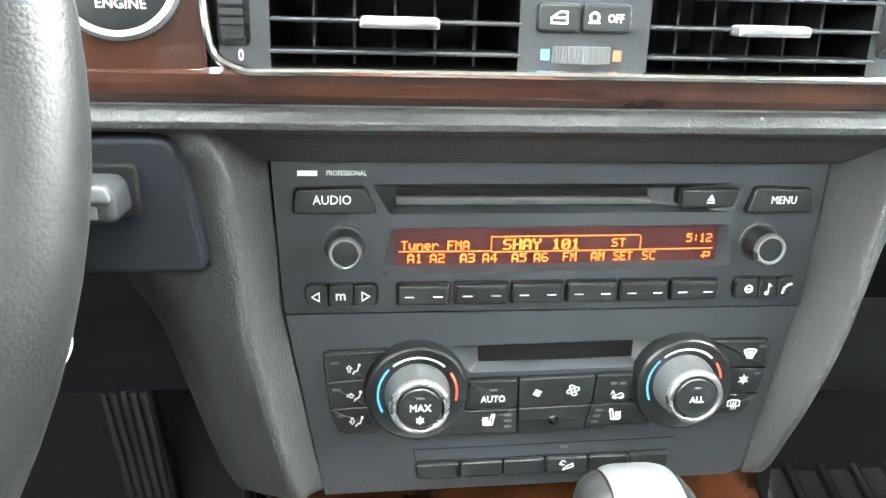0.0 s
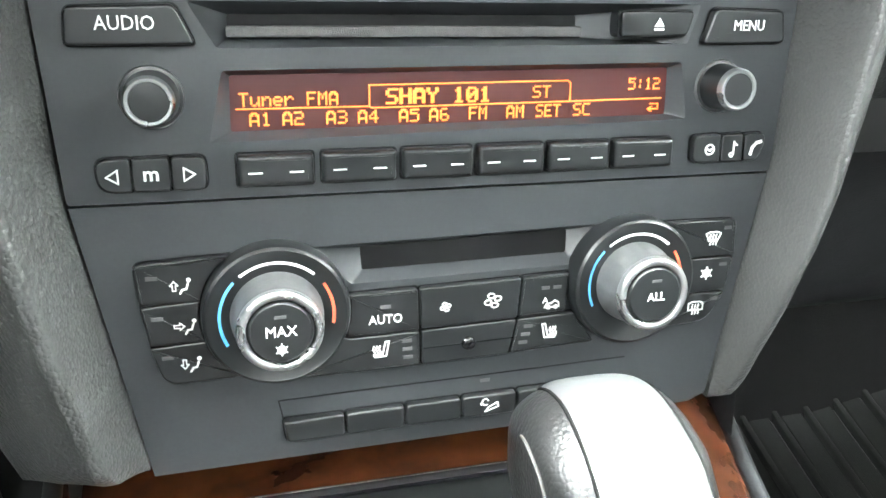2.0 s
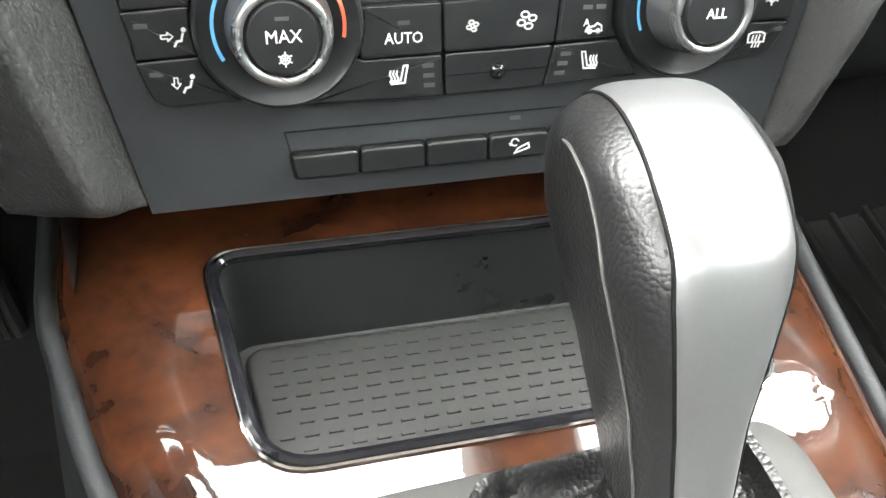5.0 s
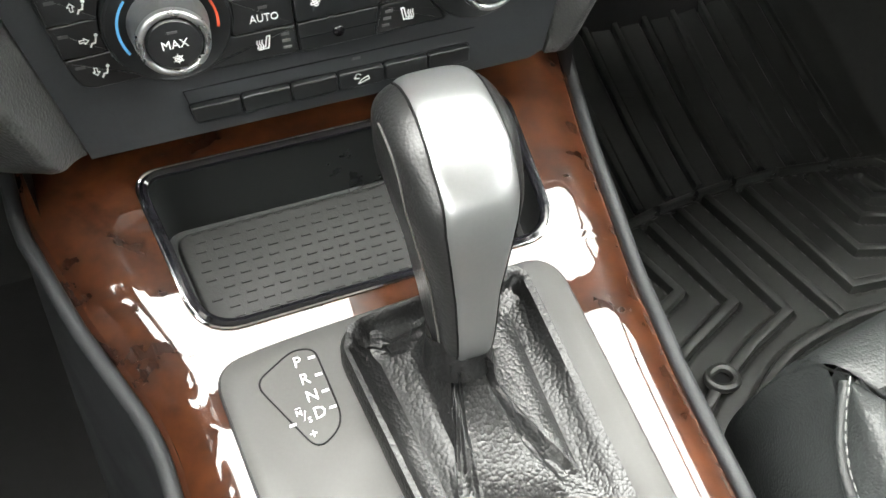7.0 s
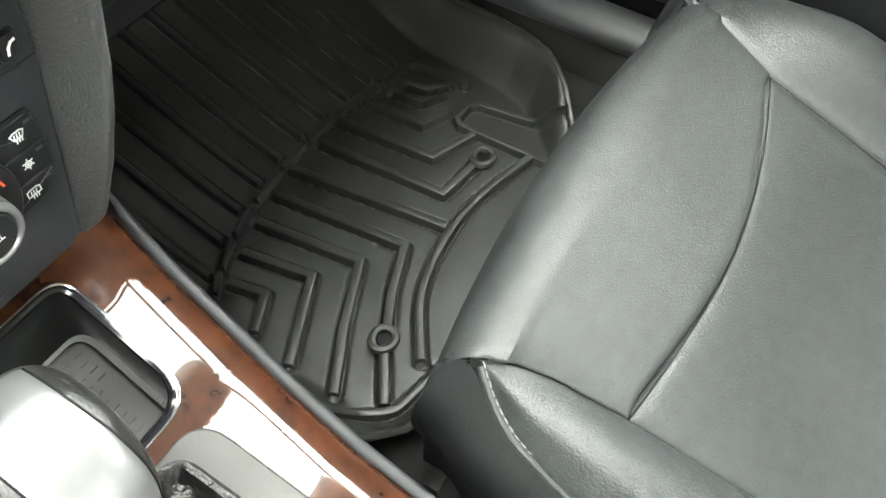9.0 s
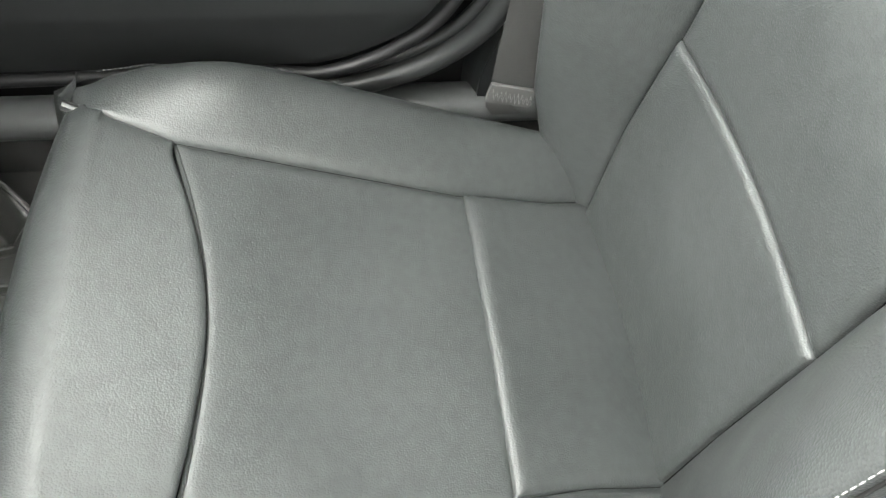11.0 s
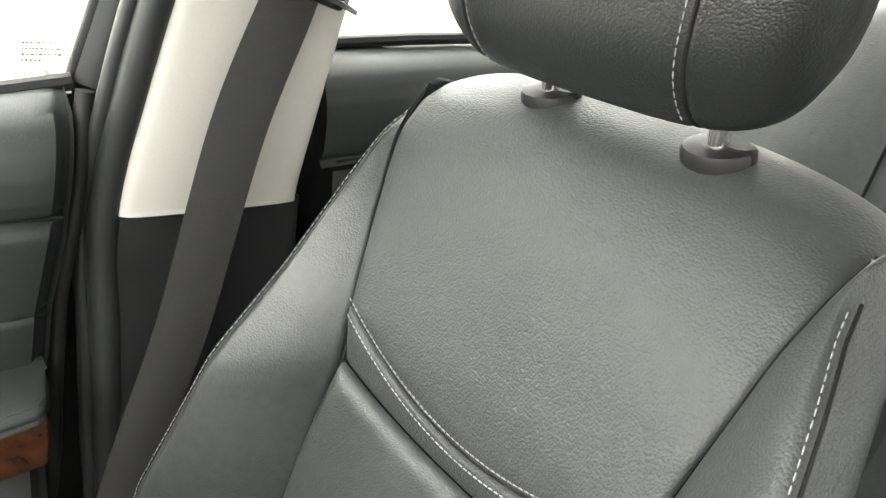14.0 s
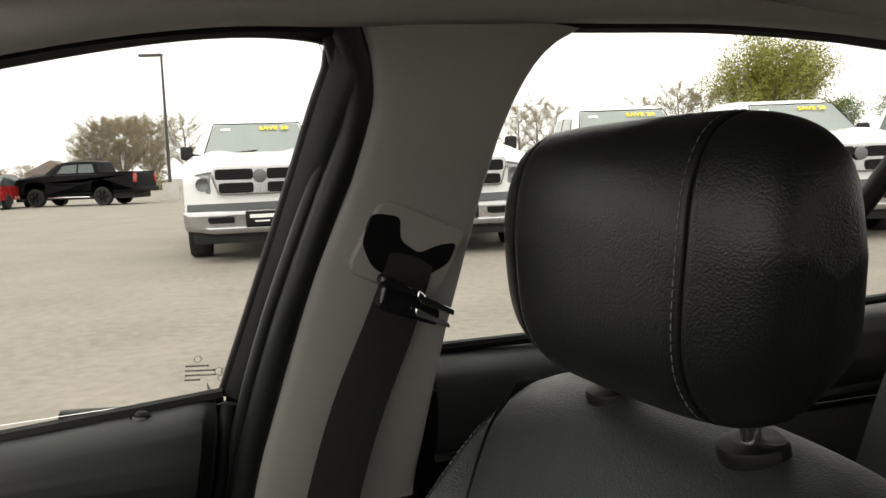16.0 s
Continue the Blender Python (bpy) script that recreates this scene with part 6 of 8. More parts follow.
part("seam", tube([(lambda q: (q[0], q[1] - 0.004, q[2]))(back_point(u, -0.186)) for u in us40], 0.0014, 6), PIPING, backrest)
part("seam", tube([(lambda q: (q[0], q[1] + 0.0005, q[2]))(back_point(u, strip_z(u))) for u in us40], 0.0012, 6), PIPING, backrest)
for dz in (-0.0048, 0.0052):
    part("stitching", stitches([(lambda q: (q[0], q[1] + 0.0046, q[2]))(back_point(u, strip_z(u) + dz)) for u in us40], 0.0034, 0.0014, 0.00062), THREAD, backrest, "double row of pale stitching")
part("back_shell", sheet(lambda u, v: (SX + (2 * u - 1) * 0.192, lerp(BY, -0.46 + 0.64 * v) - 0.060 - 0.030 * math.sin(math.pi * u), -0.46 + 0.64 * v), 16, 16), DARKDASH, seat)

# headrest
hr = thing("headrest", (SX, -0.785, 0.25), "black leather headrest on two chrome posts", "headrest")
HC = Vector((-0.746, 0.362))
HOUT = spline([(-0.728, 0.276), (-0.706, 0.306), (-0.699, 0.362), (-0.701, 0.410), (-0.714, 0.440), (-0.738, 0.451), (-0.762, 0.440), (-0.777, 0.404), (-0.791, 0.352), (-0.798, 0.318), (-0.792, 0.299), (-0.772, 0.285), (-0.750, 0.273)], 5, closed=True)


def hr_point(u, w, grow=1.0):
    p = along(HOUT + [HOUT[0]], w)
    s = max(0.0, 1 - abs(u) ** 5.5) ** (1 / 5.5)
    q = HC + Vector(((p - HC).x, (p - HC).y * 0.955)) * s * grow + Vector((0, -0.011))
    bow = 0.012 * (u * u)
    taper = 1.0 - 0.07 * smooth(-0.745, -0.80, q.x)
    return (SX + 0.019 + 0.141 * taper * u * (1.0 - 0.10 * ((q.y - 0.362) / 0.09) * (1 if q.y < 0.362 else 0.4) * -1 if q.y < 0.362 else 1.0), q.x - bow * (1 if q.x > -0.785 else 0), q.y)


SEAMU = 0.65
HU = [SEAMU * k / 14 for k in range(-14, 15)]
WS = [k / 96 for k in range(97)]
part("cushion", sheet(lambda u, v: hr_point(u, v, 1.0 - 0.022 * smooth(SEAMU - 0.03, SEAMU, abs(u))), 0, 0, us=HU, vs=WS), LEATHER2, hr, "front panel of the headrest")
for s in (-1, 1):
    us = [s * (SEAMU + (1 - SEAMU) * math.sin(math.pi / 2 * k / 24)) for k in range(25)]
    part("side_panel", sheet(lambda u, v: hr_point(u, v, 1.0 - 0.022 * smooth(SEAMU + 0.03, SEAMU, abs(u))), 0, 0, us=us, vs=WS), LEATHER2, hr)
    part("seam", tube([hr_point(s * SEAMU, w, 0.985) for w in WS], 0.0013, 6), PIPING, hr)
    part("stitching", stitches([hr_point(s * (SEAMU - 0.035), w, 1.003) for w in WS[:55]], 0.0040, 0.0018, 0.00042), THREAD, hr, "pale headrest stitching")
for x in (0.320, 0.452):
    part("post", tube([(x, -0.769, 0.236), (x, -0.766, 0.290)], 0.0062, 20), CHROME, hr, "bright chrome post")
    g = part("post_guide", tube([(x, -0.7720, 0.2440), (x, -0.7690, 0.2532), (x, -0.7686, 0.2552), (x, -0.7683, 0.2562), (x, -0.7682, 0.2566)], [0.0196, 0.0196, 0.0186, 0.0166, 0.0090], 32), SEAL, hr, "black plastic post guide")
    part("release_tab", tube([(x - 0.010, -0.7760, 0.2480), (x - 0.010, -0.7740, 0.2560), (x - 0.010, -0.7738, 0.2578)], [0.0100, 0.0096, 0.0078], 20), VOID, g)

# ---- door, pillar, belt ----
REAR = [(0.21, -0.530), (0.11, -0.520), (0.04, -0.506), (-0.04, -0.500), (-0.10, -0.497), (-0.168, -0.490), (-0.200, -0.485), (-0.2254, -0.479), (-0.250, -0.470), (-0.272, -0.457), (-0.287, -0.445), (-0.299, -0.431), (-0.3165, -0.406), (-0.331, -0.378), (-0.340, -0.350), (-0.346, -0.31)]
DX = [(0.2010, 0.722), (0.2003, 0.708), (0.1985, 0.697), (0.1955, 0.687), (0.1910, 0.678), (0.1840, 0.6695), (0.175, 0.6630), (0.162, 0.6585), (0.145, 0.6565), (0.125, 0.6570), (0.114, 0.660), (0.111, 0.666), (0.108, 0.660), (0.100, 0.656), (0.060, 0.657), (0.039, 0.658), (0.0365, 0.661), (0.034, 0.658),
      (-0.005, 0.662), (-0.030, 0.668), (-0.095, 0.668), (-0.112, 0.655), (-0.135, 0.640), (-0.150, 0.640), (-0.185, 0.662), (-0.200, 0.668), (-0.260, 0.670), (-0.335, 0.690)]
door = thing("passenger_door", (0.70, -0.1, -0.345), "black leather-trimmed front passenger door with burl wood strip", "car door")


def door_skin(za, zb, n):
    def fn(u, v):
        z = za + (zb - za) * v
        yr = lerp(REAR, z)
        y = yr + (0.40 - yr) * u
        return (lerp(DX, z) + 0.02 * smooth(0.02, 0.0, u), y, z - 0.150 * (y + 0.535) * smooth(0.112, 0.200, z))
    return sheet(fn, 0, n, us=[0, 0.003, 0.008, 0.015, 0.03] + [0.06 + 0.094 * k for k in range(11)])


part("upper_pad", door_skin(0.2010, 0.1115, 40), DOORSKIN, door, "padded black leather door top")
part("middle_panel", door_skin(0.1112, -0.020, 40), DOORSKIN, door, "black leather door panel")
part("lower_panel", door_skin(-0.018, -0.335, 60), DOORPLASTIC, door, "dark grey plastic door lower")
part("door_end", sheet(lambda u, v: (lambda z: (lerp(DX, z) + 0.008 + 0.067 * u, lerp(REAR, z) + 0.0008, z))(0.199 - 0.53 * v), 2, 40), DOORPLASTIC, door)
part("panel_seam", tube([(0.6660, y, 0.1110) for y in (-0.515, -0.2, 0.1, 0.4)], 0.0016, 6), PIPING, door)
part("stitching", stitches([(0.6560, lerp(REAR, 0.037) + 0.004 + 0.01 * k, 0.0395) for k in range(50)], 0.0036, 0.0014, 0.0005), PIPING, door, "dark stitched line")


def armrest(u, v):
    y = -0.498 + 0.62 * u
    tip = math.sqrt(max(0.0, 1 - (1 - min(1, u / 0.03)) ** 2))
    lip = -0.012 - 0.17 * (y + 0.49) * (1 if y < -0.2 else 0) - (0.0493 if y >= -0.2 else 0)
    xi = 0.668 - 0.058 * tip
    prof = spline([(0.672, -0.004, 0), (0.655, -0.006, 0), (xi + 0.012, lip + 0.004, 0), (xi + 0.002, lip - 0.001, 0), (xi, lip - 0.006, 0), (xi + 0.004, lip - 0.012, 0), (0.672, lip - 0.016, 0)], 5)
    p = along(prof, v)
    return (p.x, y, p.y)


ar = part("armrest", sheet(armrest, 0, 30, us=[0.03 * (k / 10) ** 2 for k in range(11)] + [0.03 + 0.97 * k / 24 for k in range(1, 25)]), ARMHIDE, door, "padded armrest with stitched edge")
part("stitching", stitches([Vector(armrest(0.012 + 0.6 * k / 60, 0.42)) + Vector((0, 0, 0.0007)) for k in range(61)], 0.0036, 0.0014, 0.0005), DOORPLASTIC, ar)


def wood_strip(u, v):
    y = -0.4960 + 0.60 * u
    top = -0.0265 - 0.185 * (y + 0.49)
    h = 0.047 - 0.010 * smooth(0.0, 0.35, u)
    tip = math.sqrt(max(0.0, 1 - (1 - min(1, u / 0.012)) ** 2))
    return (0.662 - 0.040 * tip + 0.004 * (2 * v - 1) ** 2 + 0.003 * v, y, top - h * v)


part("wood_strip", sheet(wood_strip, 0, 14, us=[0.012 * (k / 8) ** 2 for k in range(9)] + [0.012 + 0.988 * k / 24 for k in range(1, 25)]), WOOD, door, "lacquered burl walnut strip")
part("strip_edge", tube([Vector(wood_strip(0.012 + 0.9 * k / 30, 0.0)) + Vector((0.001, 0, 0.0008)) for k in range(31)], 0.0011, 6), CHROME, door, "thin bright edge over the wood")
part("lock_pin", tube([(0.703, -0.467, 0.178), (0.703, -0.467, 0.1905), (0.703, -0.467, 0.1925)], [0.0065, 0.0060, 0.0040], 16), SEAL, door, "black door lock pin")
part("pin_collar", tube([(0.703, -0.467, 0.184), (0.703, -0.467, 0.1895)], [0.0105, 0.0095], 20), GLOSSY, door)
part("speaker_opening", tube([(0.668, -0.335, -0.150), (0.674, -0.335, -0.150)], [0.030, 0.028], 24), VOID, door, "dark door pull opening")
edge_path = [(0.684, lerp(REAR, z) - 0.008, z) for z in [0.200 - 0.0185 * k for k in range(26)] + [-0.279, -0.292, -0.305, -0.3165, -0.327, -0.336, -0.3435]] + [(0.70, -0.26, -0.352), (0.70, 0.0, -0.356), (0.70, 0.3, -0.356)]
part("door_seal", tube(spline(edge_path, 3), 0.0070, 10), SEAL, door, "black rubber door seal")


def gx(z):
    """Side glass plane."""
    return 0.720 - 0.38 * (z - 0.20)


WIN = [(-0.536, 0.200), (-0.566, 0.341), (-0.588, 0.449), (-0.596, 0.490), (-0.584, 0.508), (-0.497, 0.502), (-0.368, 0.470), (-0.15, 0.400), (0.10, 0.290), (0.25, 0.112)]
part("window_frame", tube(spline([(gx(z) + 0.004, y - 0.004, z) for y, z in WIN[:-1]], 6), 0.0080, 10), SEAL, door, "black window frame")
bm = bmesh.new()
rim = spline([(y, z) for y, z in WIN[:9]], 8)
rows = []
for i, p in enumerate(rim):
    d = (rim[min(i + 1, len(rim) - 1)] - rim[max(i - 1, 0)]).normalized()
    n = Vector((-d.y, d.x))
    w = 0.020 - 0.008 * smooth(28, 44, i)
    rows.append([bm.verts.new((gx(p.y) - 0.006 - 0.016 * f - 0.004 * math.sin(math.pi * f), p.x + n.x * w * f, p.y + n.y * w * f)) for f in (0.0, 0.2, 0.4, 0.6, 0.8, 1.0)])
for a, b in zip(rows, rows[1:]):
    for k in range(5):
        bm.faces.new((a[k], a[k + 1], b[k + 1], b[k]))
part("frame_cover", bm, DOORPLASTIC, door, "dark grey inner window frame")
part("frame_bar", tube([(0.714, -0.535, 0.2000), (0.714, -0.30, 0.1650), (0.714, 0.0, 0.120), (0.714, 0.40, 0.060)], 0.0070, 8), SEAL, door)
pane = slab([(y, z) for y, z in WIN], 0.0, 0.003, place=lambda x, y, z: (gx(z) + 0.004 + y, x, z))
part("pane", pane, CLEARGLASS, door, "clear side window").visible_shadow = False
bm = bmesh.new()
rnd = random.Random(7)
for w, z in ((0.020, 0.2270), (0.024, 0.2225), (0.024, 0.2180), (0.013, 0.2135)):
    a = -0.5025
    while a > -0.5025 - w:
        d = rnd.uniform(0.0014, 0.0030)
        vs = [bm.verts.new((gx(zz) + 0.0025, yy, zz)) for yy, zz in ((a, z), (a - d, z), (a - d, z + 0.0017), (a, z + 0.0017))]
        bm.faces.new(vs)
        a -= d + 0.0006
for yy, zz, r in ((-0.5315, 0.2220, 0.0036), (-0.5370, 0.2220, 0.0036), (-0.5335, 0.2150, 0.0026), (-0.5125, 0.2345, 0.0030)):
    pts = [(gx(zz + r * math.sin(t)) + 0.0025, yy + r * math.cos(t), zz + r * math.sin(t)) for t in [2 * math.pi * k / 16 for k in range(16)]]
    tube(pts, 0.0003, 4, closed=True, bm=bm)
part("glass_print", bm, DIM, door, "unreadable etched glass mark")


def px(z):
    """Pillar trim plane."""
    return 0.675 - 0.2256 * (z - 0.104)


PL = [(0.104, -0.552), (0.162, -0.558), (0.321, -0.589), (0.395, -0.613), (0.458, -0.626), (0.500, -0.618), (0.53, -0.600)]
PR = [(0.104, -0.712), (0.125, -0.712), (0.269, -0.724), (0.396, -0.741), (0.440, -0.750), (0.473, -0.760), (0.497, -0.771), (0.515, -0.784), (0.528, -0.799), (0.537, -0.818), (0.545, -0.85)]
pillar = thing("b_pillar", (0.69, -0.63, -0.42), "light grey door pillar trim over a dark lower cover", "pillar trim", kind="structure")


def pillar_top(u, v):
    z = 0.108 + 0.425 * v
    a, b = lerp(PL, z), lerp(PR, z)
    prof = spline([(0.060, a - 0.012, 0), (0.020, a - 0.002, 0), (0.004, a - 0.006, 0), (-0.003, a - 0.022, 0), (-0.004, (a + b) / 2, 0), (-0.002, b + 0.016, 0), (0.006, b + 0.003, 0), (0.030, b, 0), (0.070, b + 0.004, 0)], 5)
    p = along(prof, u)
    return (px(z) + p.x, p.y, z)


part("upper_cover", sheet(pillar_top, 44, 40), BEIGE, pillar, "light grey plastic upper pillar cover")
part("upper_hem", sheet(lambda u, v: (lambda q: (q[0], q[1], 0.108 - 0.006 * v + 0.004 * u))(pillar_top(u, 0)), 44, 2), BEIGE, pillar)


def pillar_low(u, v):
    z = 0.106 - 0.54 * v
    a, b = -0.548 - 0.020 * smooth(0.10, -0.35, z) + 0.055 * smooth(-0.15, -0.40, z), -0.716
    prof = spline([(0.045, a + 0.010, 0), (0.008, a, 0), (0.002, a - 0.020, 0), (0.002, b + 0.016, 0), (0.015, b, 0), (0.06, b, 0)], 5)
    p = along(prof, u)
    return (0.679 + p.x + 0.025 * smooth(-0.1, -0.45, z), p.y, z)


part("lower_cover", sheet(pillar_low, 30, 40), LOWPILLAR, pillar, "dark grey plastic lower pillar cover")


def seal_x(z, off):
    return min(px(z) + off, 0.676 + off)


SZ = (0.53, 0.48, 0.43, 0.36, 0.28, 0.20, 0.10, 0.0, -0.1, -0.18)
part("pillar_seal", tube(spline([(seal_x(z, 0.012), lerp(PL, z) + 0.003, z) for z in SZ] + [(0.688, -0.530, -0.245), (0.690, -0.508, -0.292), (0.694, -0.470, -0.332), (0.698, -0.418, -0.362), (0.702, -0.34, -0.381), (0.705, -0.1, -0.392)], 6), 0.0125, 14), DOORPLASTIC, pillar, "dark rubber door opening seal")
part("pillar_seal", tube(spline([(seal_x(z, 0.019), lerp(PL, z) + 0.017, z) for z in SZ] + [(0.696, -0.515, -0.240), (0.698, -0.494, -0.284), (0.701, -0.458, -0.320), (0.705, -0.405, -0.348), (0.708, -0.33, -0.366), (0.712, -0.1, -0.376)], 6), 0.0068, 12), DOORPLASTIC, pillar, "dark rubber door opening seal")

part("gap_cover", sheet(lambda u, v: (lambda z: ((px(z) + 0.060) * (1 - u) + (gx(z) + 0.006) * u, (lerp(PL, z) - 0.012) * (1 - u) + (lerp([(b_, a_) for a_, b_ in WIN[:4]], z) - 0.004) * u, z))(0.10 + 0.44 * v), 4, 20), SEAL, pillar)


part("sill_backing", box(0.742, 0.758, -0.76, -0.40, 0.05, 0.185, 0.004), SEAL, pillar, "dark body behind the seals")
part("gap_backing", sheet(lambda u, v: (lambda z: (gx(z) + 0.018, lerp([(b_, a_) for a_, b_ in WIN[:4]], z) - 0.006 - 0.15 * u, z))(0.08 + 0.46 * v), 4, 16), SEAL, pillar)


def on_pillar(y0, h, z):
    return (px(z) - 0.0045 - h, y0, z)


PLQ = rounded([(-0.6180, 0.322), (-0.6420, 0.380), (-0.6580, 0.379), (-0.7220, 0.356), (-0.7020, 0.297), (-0.640, 0.312)], [0.012, 0.010, 0.006, 0.008, 0.016, 0.012], 5)
adj = part("belt_adjuster", slab(PLQ, -0.0045, 0.004, 0.0025, 3, place=lambda x, y, z: on_pillar(x, -y, z)), BEIGE, pillar, "light grey belt height adjuster")
OPN = rounded([(-0.6290, 0.345), (-0.6360, 0.370), (-0.6600, 0.368), (-0.6620, 0.348), (-0.6800, 0.337), (-0.6980, 0.345), (-0.7140, 0.347), (-0.7080, 0.328), (-0.690, 0.318), (-0.655, 0.316), (-0.6390, 0.326)], 0.006, 4)
part("belt_opening", slab(OPN, -0.0052, 0.0, place=lambda x, y, z: on_pillar(x, -y, z)), VOID, adj, "dark belt guide opening")
belt = thing("seat_belt", (0.635, -0.54, -0.345), "dark grey seat belt with black latch tongue hanging by the pillar", "seat belt")
BC = spline([(0.628, -0.6850, 0.352), (0.612, -0.6735, 0.330), (0.618, -0.6600, 0.278), (0.628, -0.6300, 0.180), (0.640, -0.5970, 0.018), (0.646, -0.5500, -0.150), (0.640, -0.5330, -0.328), (0.640, -0.5320, -0.352)], 10)


def web(u, v):
    p = along(BC, u)
    q = along(BC, min(1, u + 0.01)) - along(BC, max(0, u - 0.01))
    s = q.cross(Vector((1, 0, 0.1))).normalized()
    wdt = 0.041 + 0.006 * smooth(0.1, 0.4, u)
    return tuple(p + s * wdt * (v - 0.5) + Vector((0.0015 * (2 * v - 1) ** 2, 0, 0)))


bw = sheet(web, 90, 6)
bmesh.ops.solidify(bw, geom=bw.faces, thickness=0.0012)
part("webbing", bw, WEBBING, belt, "dark grey woven belt webbing")
TM = Matrix.Translation((0.6105, -0.667, 0.296)) @ Matrix.Rotation(radians(18), 4, "X")


def tplace(x, y, z):
    return TM @ Vector((y, -x, z))


tg = part("latch_tongue", slab(rounded([(-0.026, 0.010), (0.030, 0.008), (0.034, -0.010), (-0.022, -0.012)], 0.006, 4), -0.009, 0.003, 0.003, 3, place=tplace), GLOSSY, belt, "black plastic latch tongue")
part("tongue_grip", slab(rounded([(-0.030, 0.017), (0.012, 0.013), (0.014, 0.006), (-0.030, 0.008)], 0.004, 4), -0.014, -0.002, 0.003, 3, place=tplace), GLOSSY, tg)
for z0, z1 in ((0.008, 0.003), (-0.004, -0.008)):
    part("tongue_blade", slab(rounded([(0.006, z0 + 0.003), (0.040, z0), (0.041, z1), (0.008, z1 + 0.001)], 0.0015, 2), -0.0155, -0.0125, 0.0006, 1, place=tplace), CHROME, tg, "bright steel tongue blade")
part("blade_link", slab(rounded([(0.004, 0.014), (0.016, 0.008), (0.014, 0.003), (0.004, 0.008)], 0.001, 2), -0.0155, -0.0125, 0.0006, 1, place=tplace), CHROME, tg)
part("belt_stop", tube([(0.6425, -0.5450, -0.192), (0.6390, -0.5450, -0.192)], [0.0026, 0.0018], 16), BEIGE, belt, "small pale belt stop button")
part("anchor_tab", slab(rounded([(-0.509, -0.318), (-0.556, -0.330), (-0.552, -0.352), (-0.505, -0.342)], 0.002, 2), 0.634, 0.638, 0.0008, 2, place=lambda x, y, z: (y, x, z)), WEBBING, belt, "stitched belt end")
part("anchor_stitch", stitches([(0.6325, -0.511 - 0.0022 * k, -0.3225 - 0.0006 * k - (0.016 if k % 2 else 0)) for k in range(20)], 0.006, 0.0015, 0.0004), DIM, belt)

# ---- rear of the cabin ----
rdoor = thing("rear_door", (0.70, -1.1, -0.345), "black leather-trimmed rear passenger door", "car door")
part("upper_pad", sheet(lambda u, v: (lerp(DX, 0.201 - 0.095 * v) + 0.004, -0.724 - 0.78 * u, 0.201 - 0.095 * v + 0.031 + 0.055 * u), 14, 30), DOORSKIN, rdoor, "padded black leather door top")
part("panel_seam", tube([(0.668, -0.74, 0.140), (0.668, -1.1, 0.155), (0.668, -1.45, 0.172)], 0.0030, 6), PIPING, rdoor)
part("lower_panel", sheet(lambda u, v: (0.662 - 0.02 * math.sin(math.pi * v), -0.735 - 0.75 * u, 0.134 + 0.035 * u - 0.47 * v), 10, 16), DOORPLASTIC, rdoor)
part("frame_bar", tube([(0.712, -0.74, 0.236), (0.706, -0.83, 0.244), (0.690, -1.10, 0.262), (0.676, -1.48, 0.300)], 0.0060, 8), SEAL, rdoor)
RW = [(-0.750, 0.233), (-0.765, 0.418), (-0.772, 0.470), (-0.795, 0.525), (-0.826, 0.541), (-0.977, 0.557), (-1.172, 0.563), (-1.290, 0.556), (-1.300, 0.490), (-1.250, 0.420), (-1.180, 0.330), (-1.150, 0.265)]
part("divider_bar", tube([(gx(0.60), -1.300, 0.60), (gx(0.49) + 0.0, -1.275, 0.490), (gx(0.42), -1.225, 0.40), (gx(0.27), -1.14, 0.26)], 0.0125, 12), SEAL, rdoor, "black window divider bar")
rp = slab([(y, z) for y, z in ((-0.74, 0.22), (-0.76, 0.56), (-1.50, 0.58), (-1.50, 0.28))], 0.0, 0.003, place=lambda x, y, z: (gx(z) + 0.004 + y, x, z))
part("pane", rp, CLEARGLASS, rdoor, "clear rear side window").visible_shadow = False
bench = thing("rear_bench", (0, -1.25, -0.45), "black leather rear bench seat", "rear seat")


def rear_back(u, v):
    x = -0.61 + 1.22 * u
    top = 0.405 - 0.07 * smooth(0.36, 0.60, abs(x))
    z = -0.30 + (top + 0.30) * math.sin(math.pi / 2 * min(1, v / 0.9)) if v < 0.9 else top - 0.02 * (v - 0.9) * 10
    side = 0.06 * smooth(0.34, 0.58, abs(x)) * (1 - 0.5 * v)
    back = -0.10 * smooth(0.62, 1.0, v) ** 2
    return (x * (1 - 0.08 * v), -1.16 - 0.17 * v + side + back, z)


part("backrest", sheet(rear_back, 60, 40), LEATHER, bench)
part("cushion", sheet(lambda u, v: (-0.64 + 1.28 * u, -0.95 - 0.36 * v, -0.19 - 0.08 * v - 0.10 * (1 - min(1, v * 6)) ** 2 - 0.25 * (1 - min(1, v * 20))), 30, 40), LEATHER, bench)
part("seam", tube([Vector(rear_back(0.86, v / 20)) + Vector((0, 0.001, 0)) for v in range(21)], 0.0018, 6), PIPING, bench)
shelf = solo("rear_shelf", box(-0.66, 0.66, -1.95, -1.42, 0.32, 0.345, 0.01), CARPET, (0, -1.7, 0.32), "dark rear parcel shelf", "parcel shelf", kind="structure")

# ---- shell of the cabin ----


def roof_fn(u, v):
    x = -0.60 + 1.20 * u
    y = -0.30 - 1.34 * v
    edge_z = 0.515 + 0.045 * smooth(-0.30, -0.90, y) - 0.05 * smooth(-0.30, 0.0, y)
    return (x, y, edge_z + 0.060 * (1 - (abs(x) / 0.60) ** 2.4))


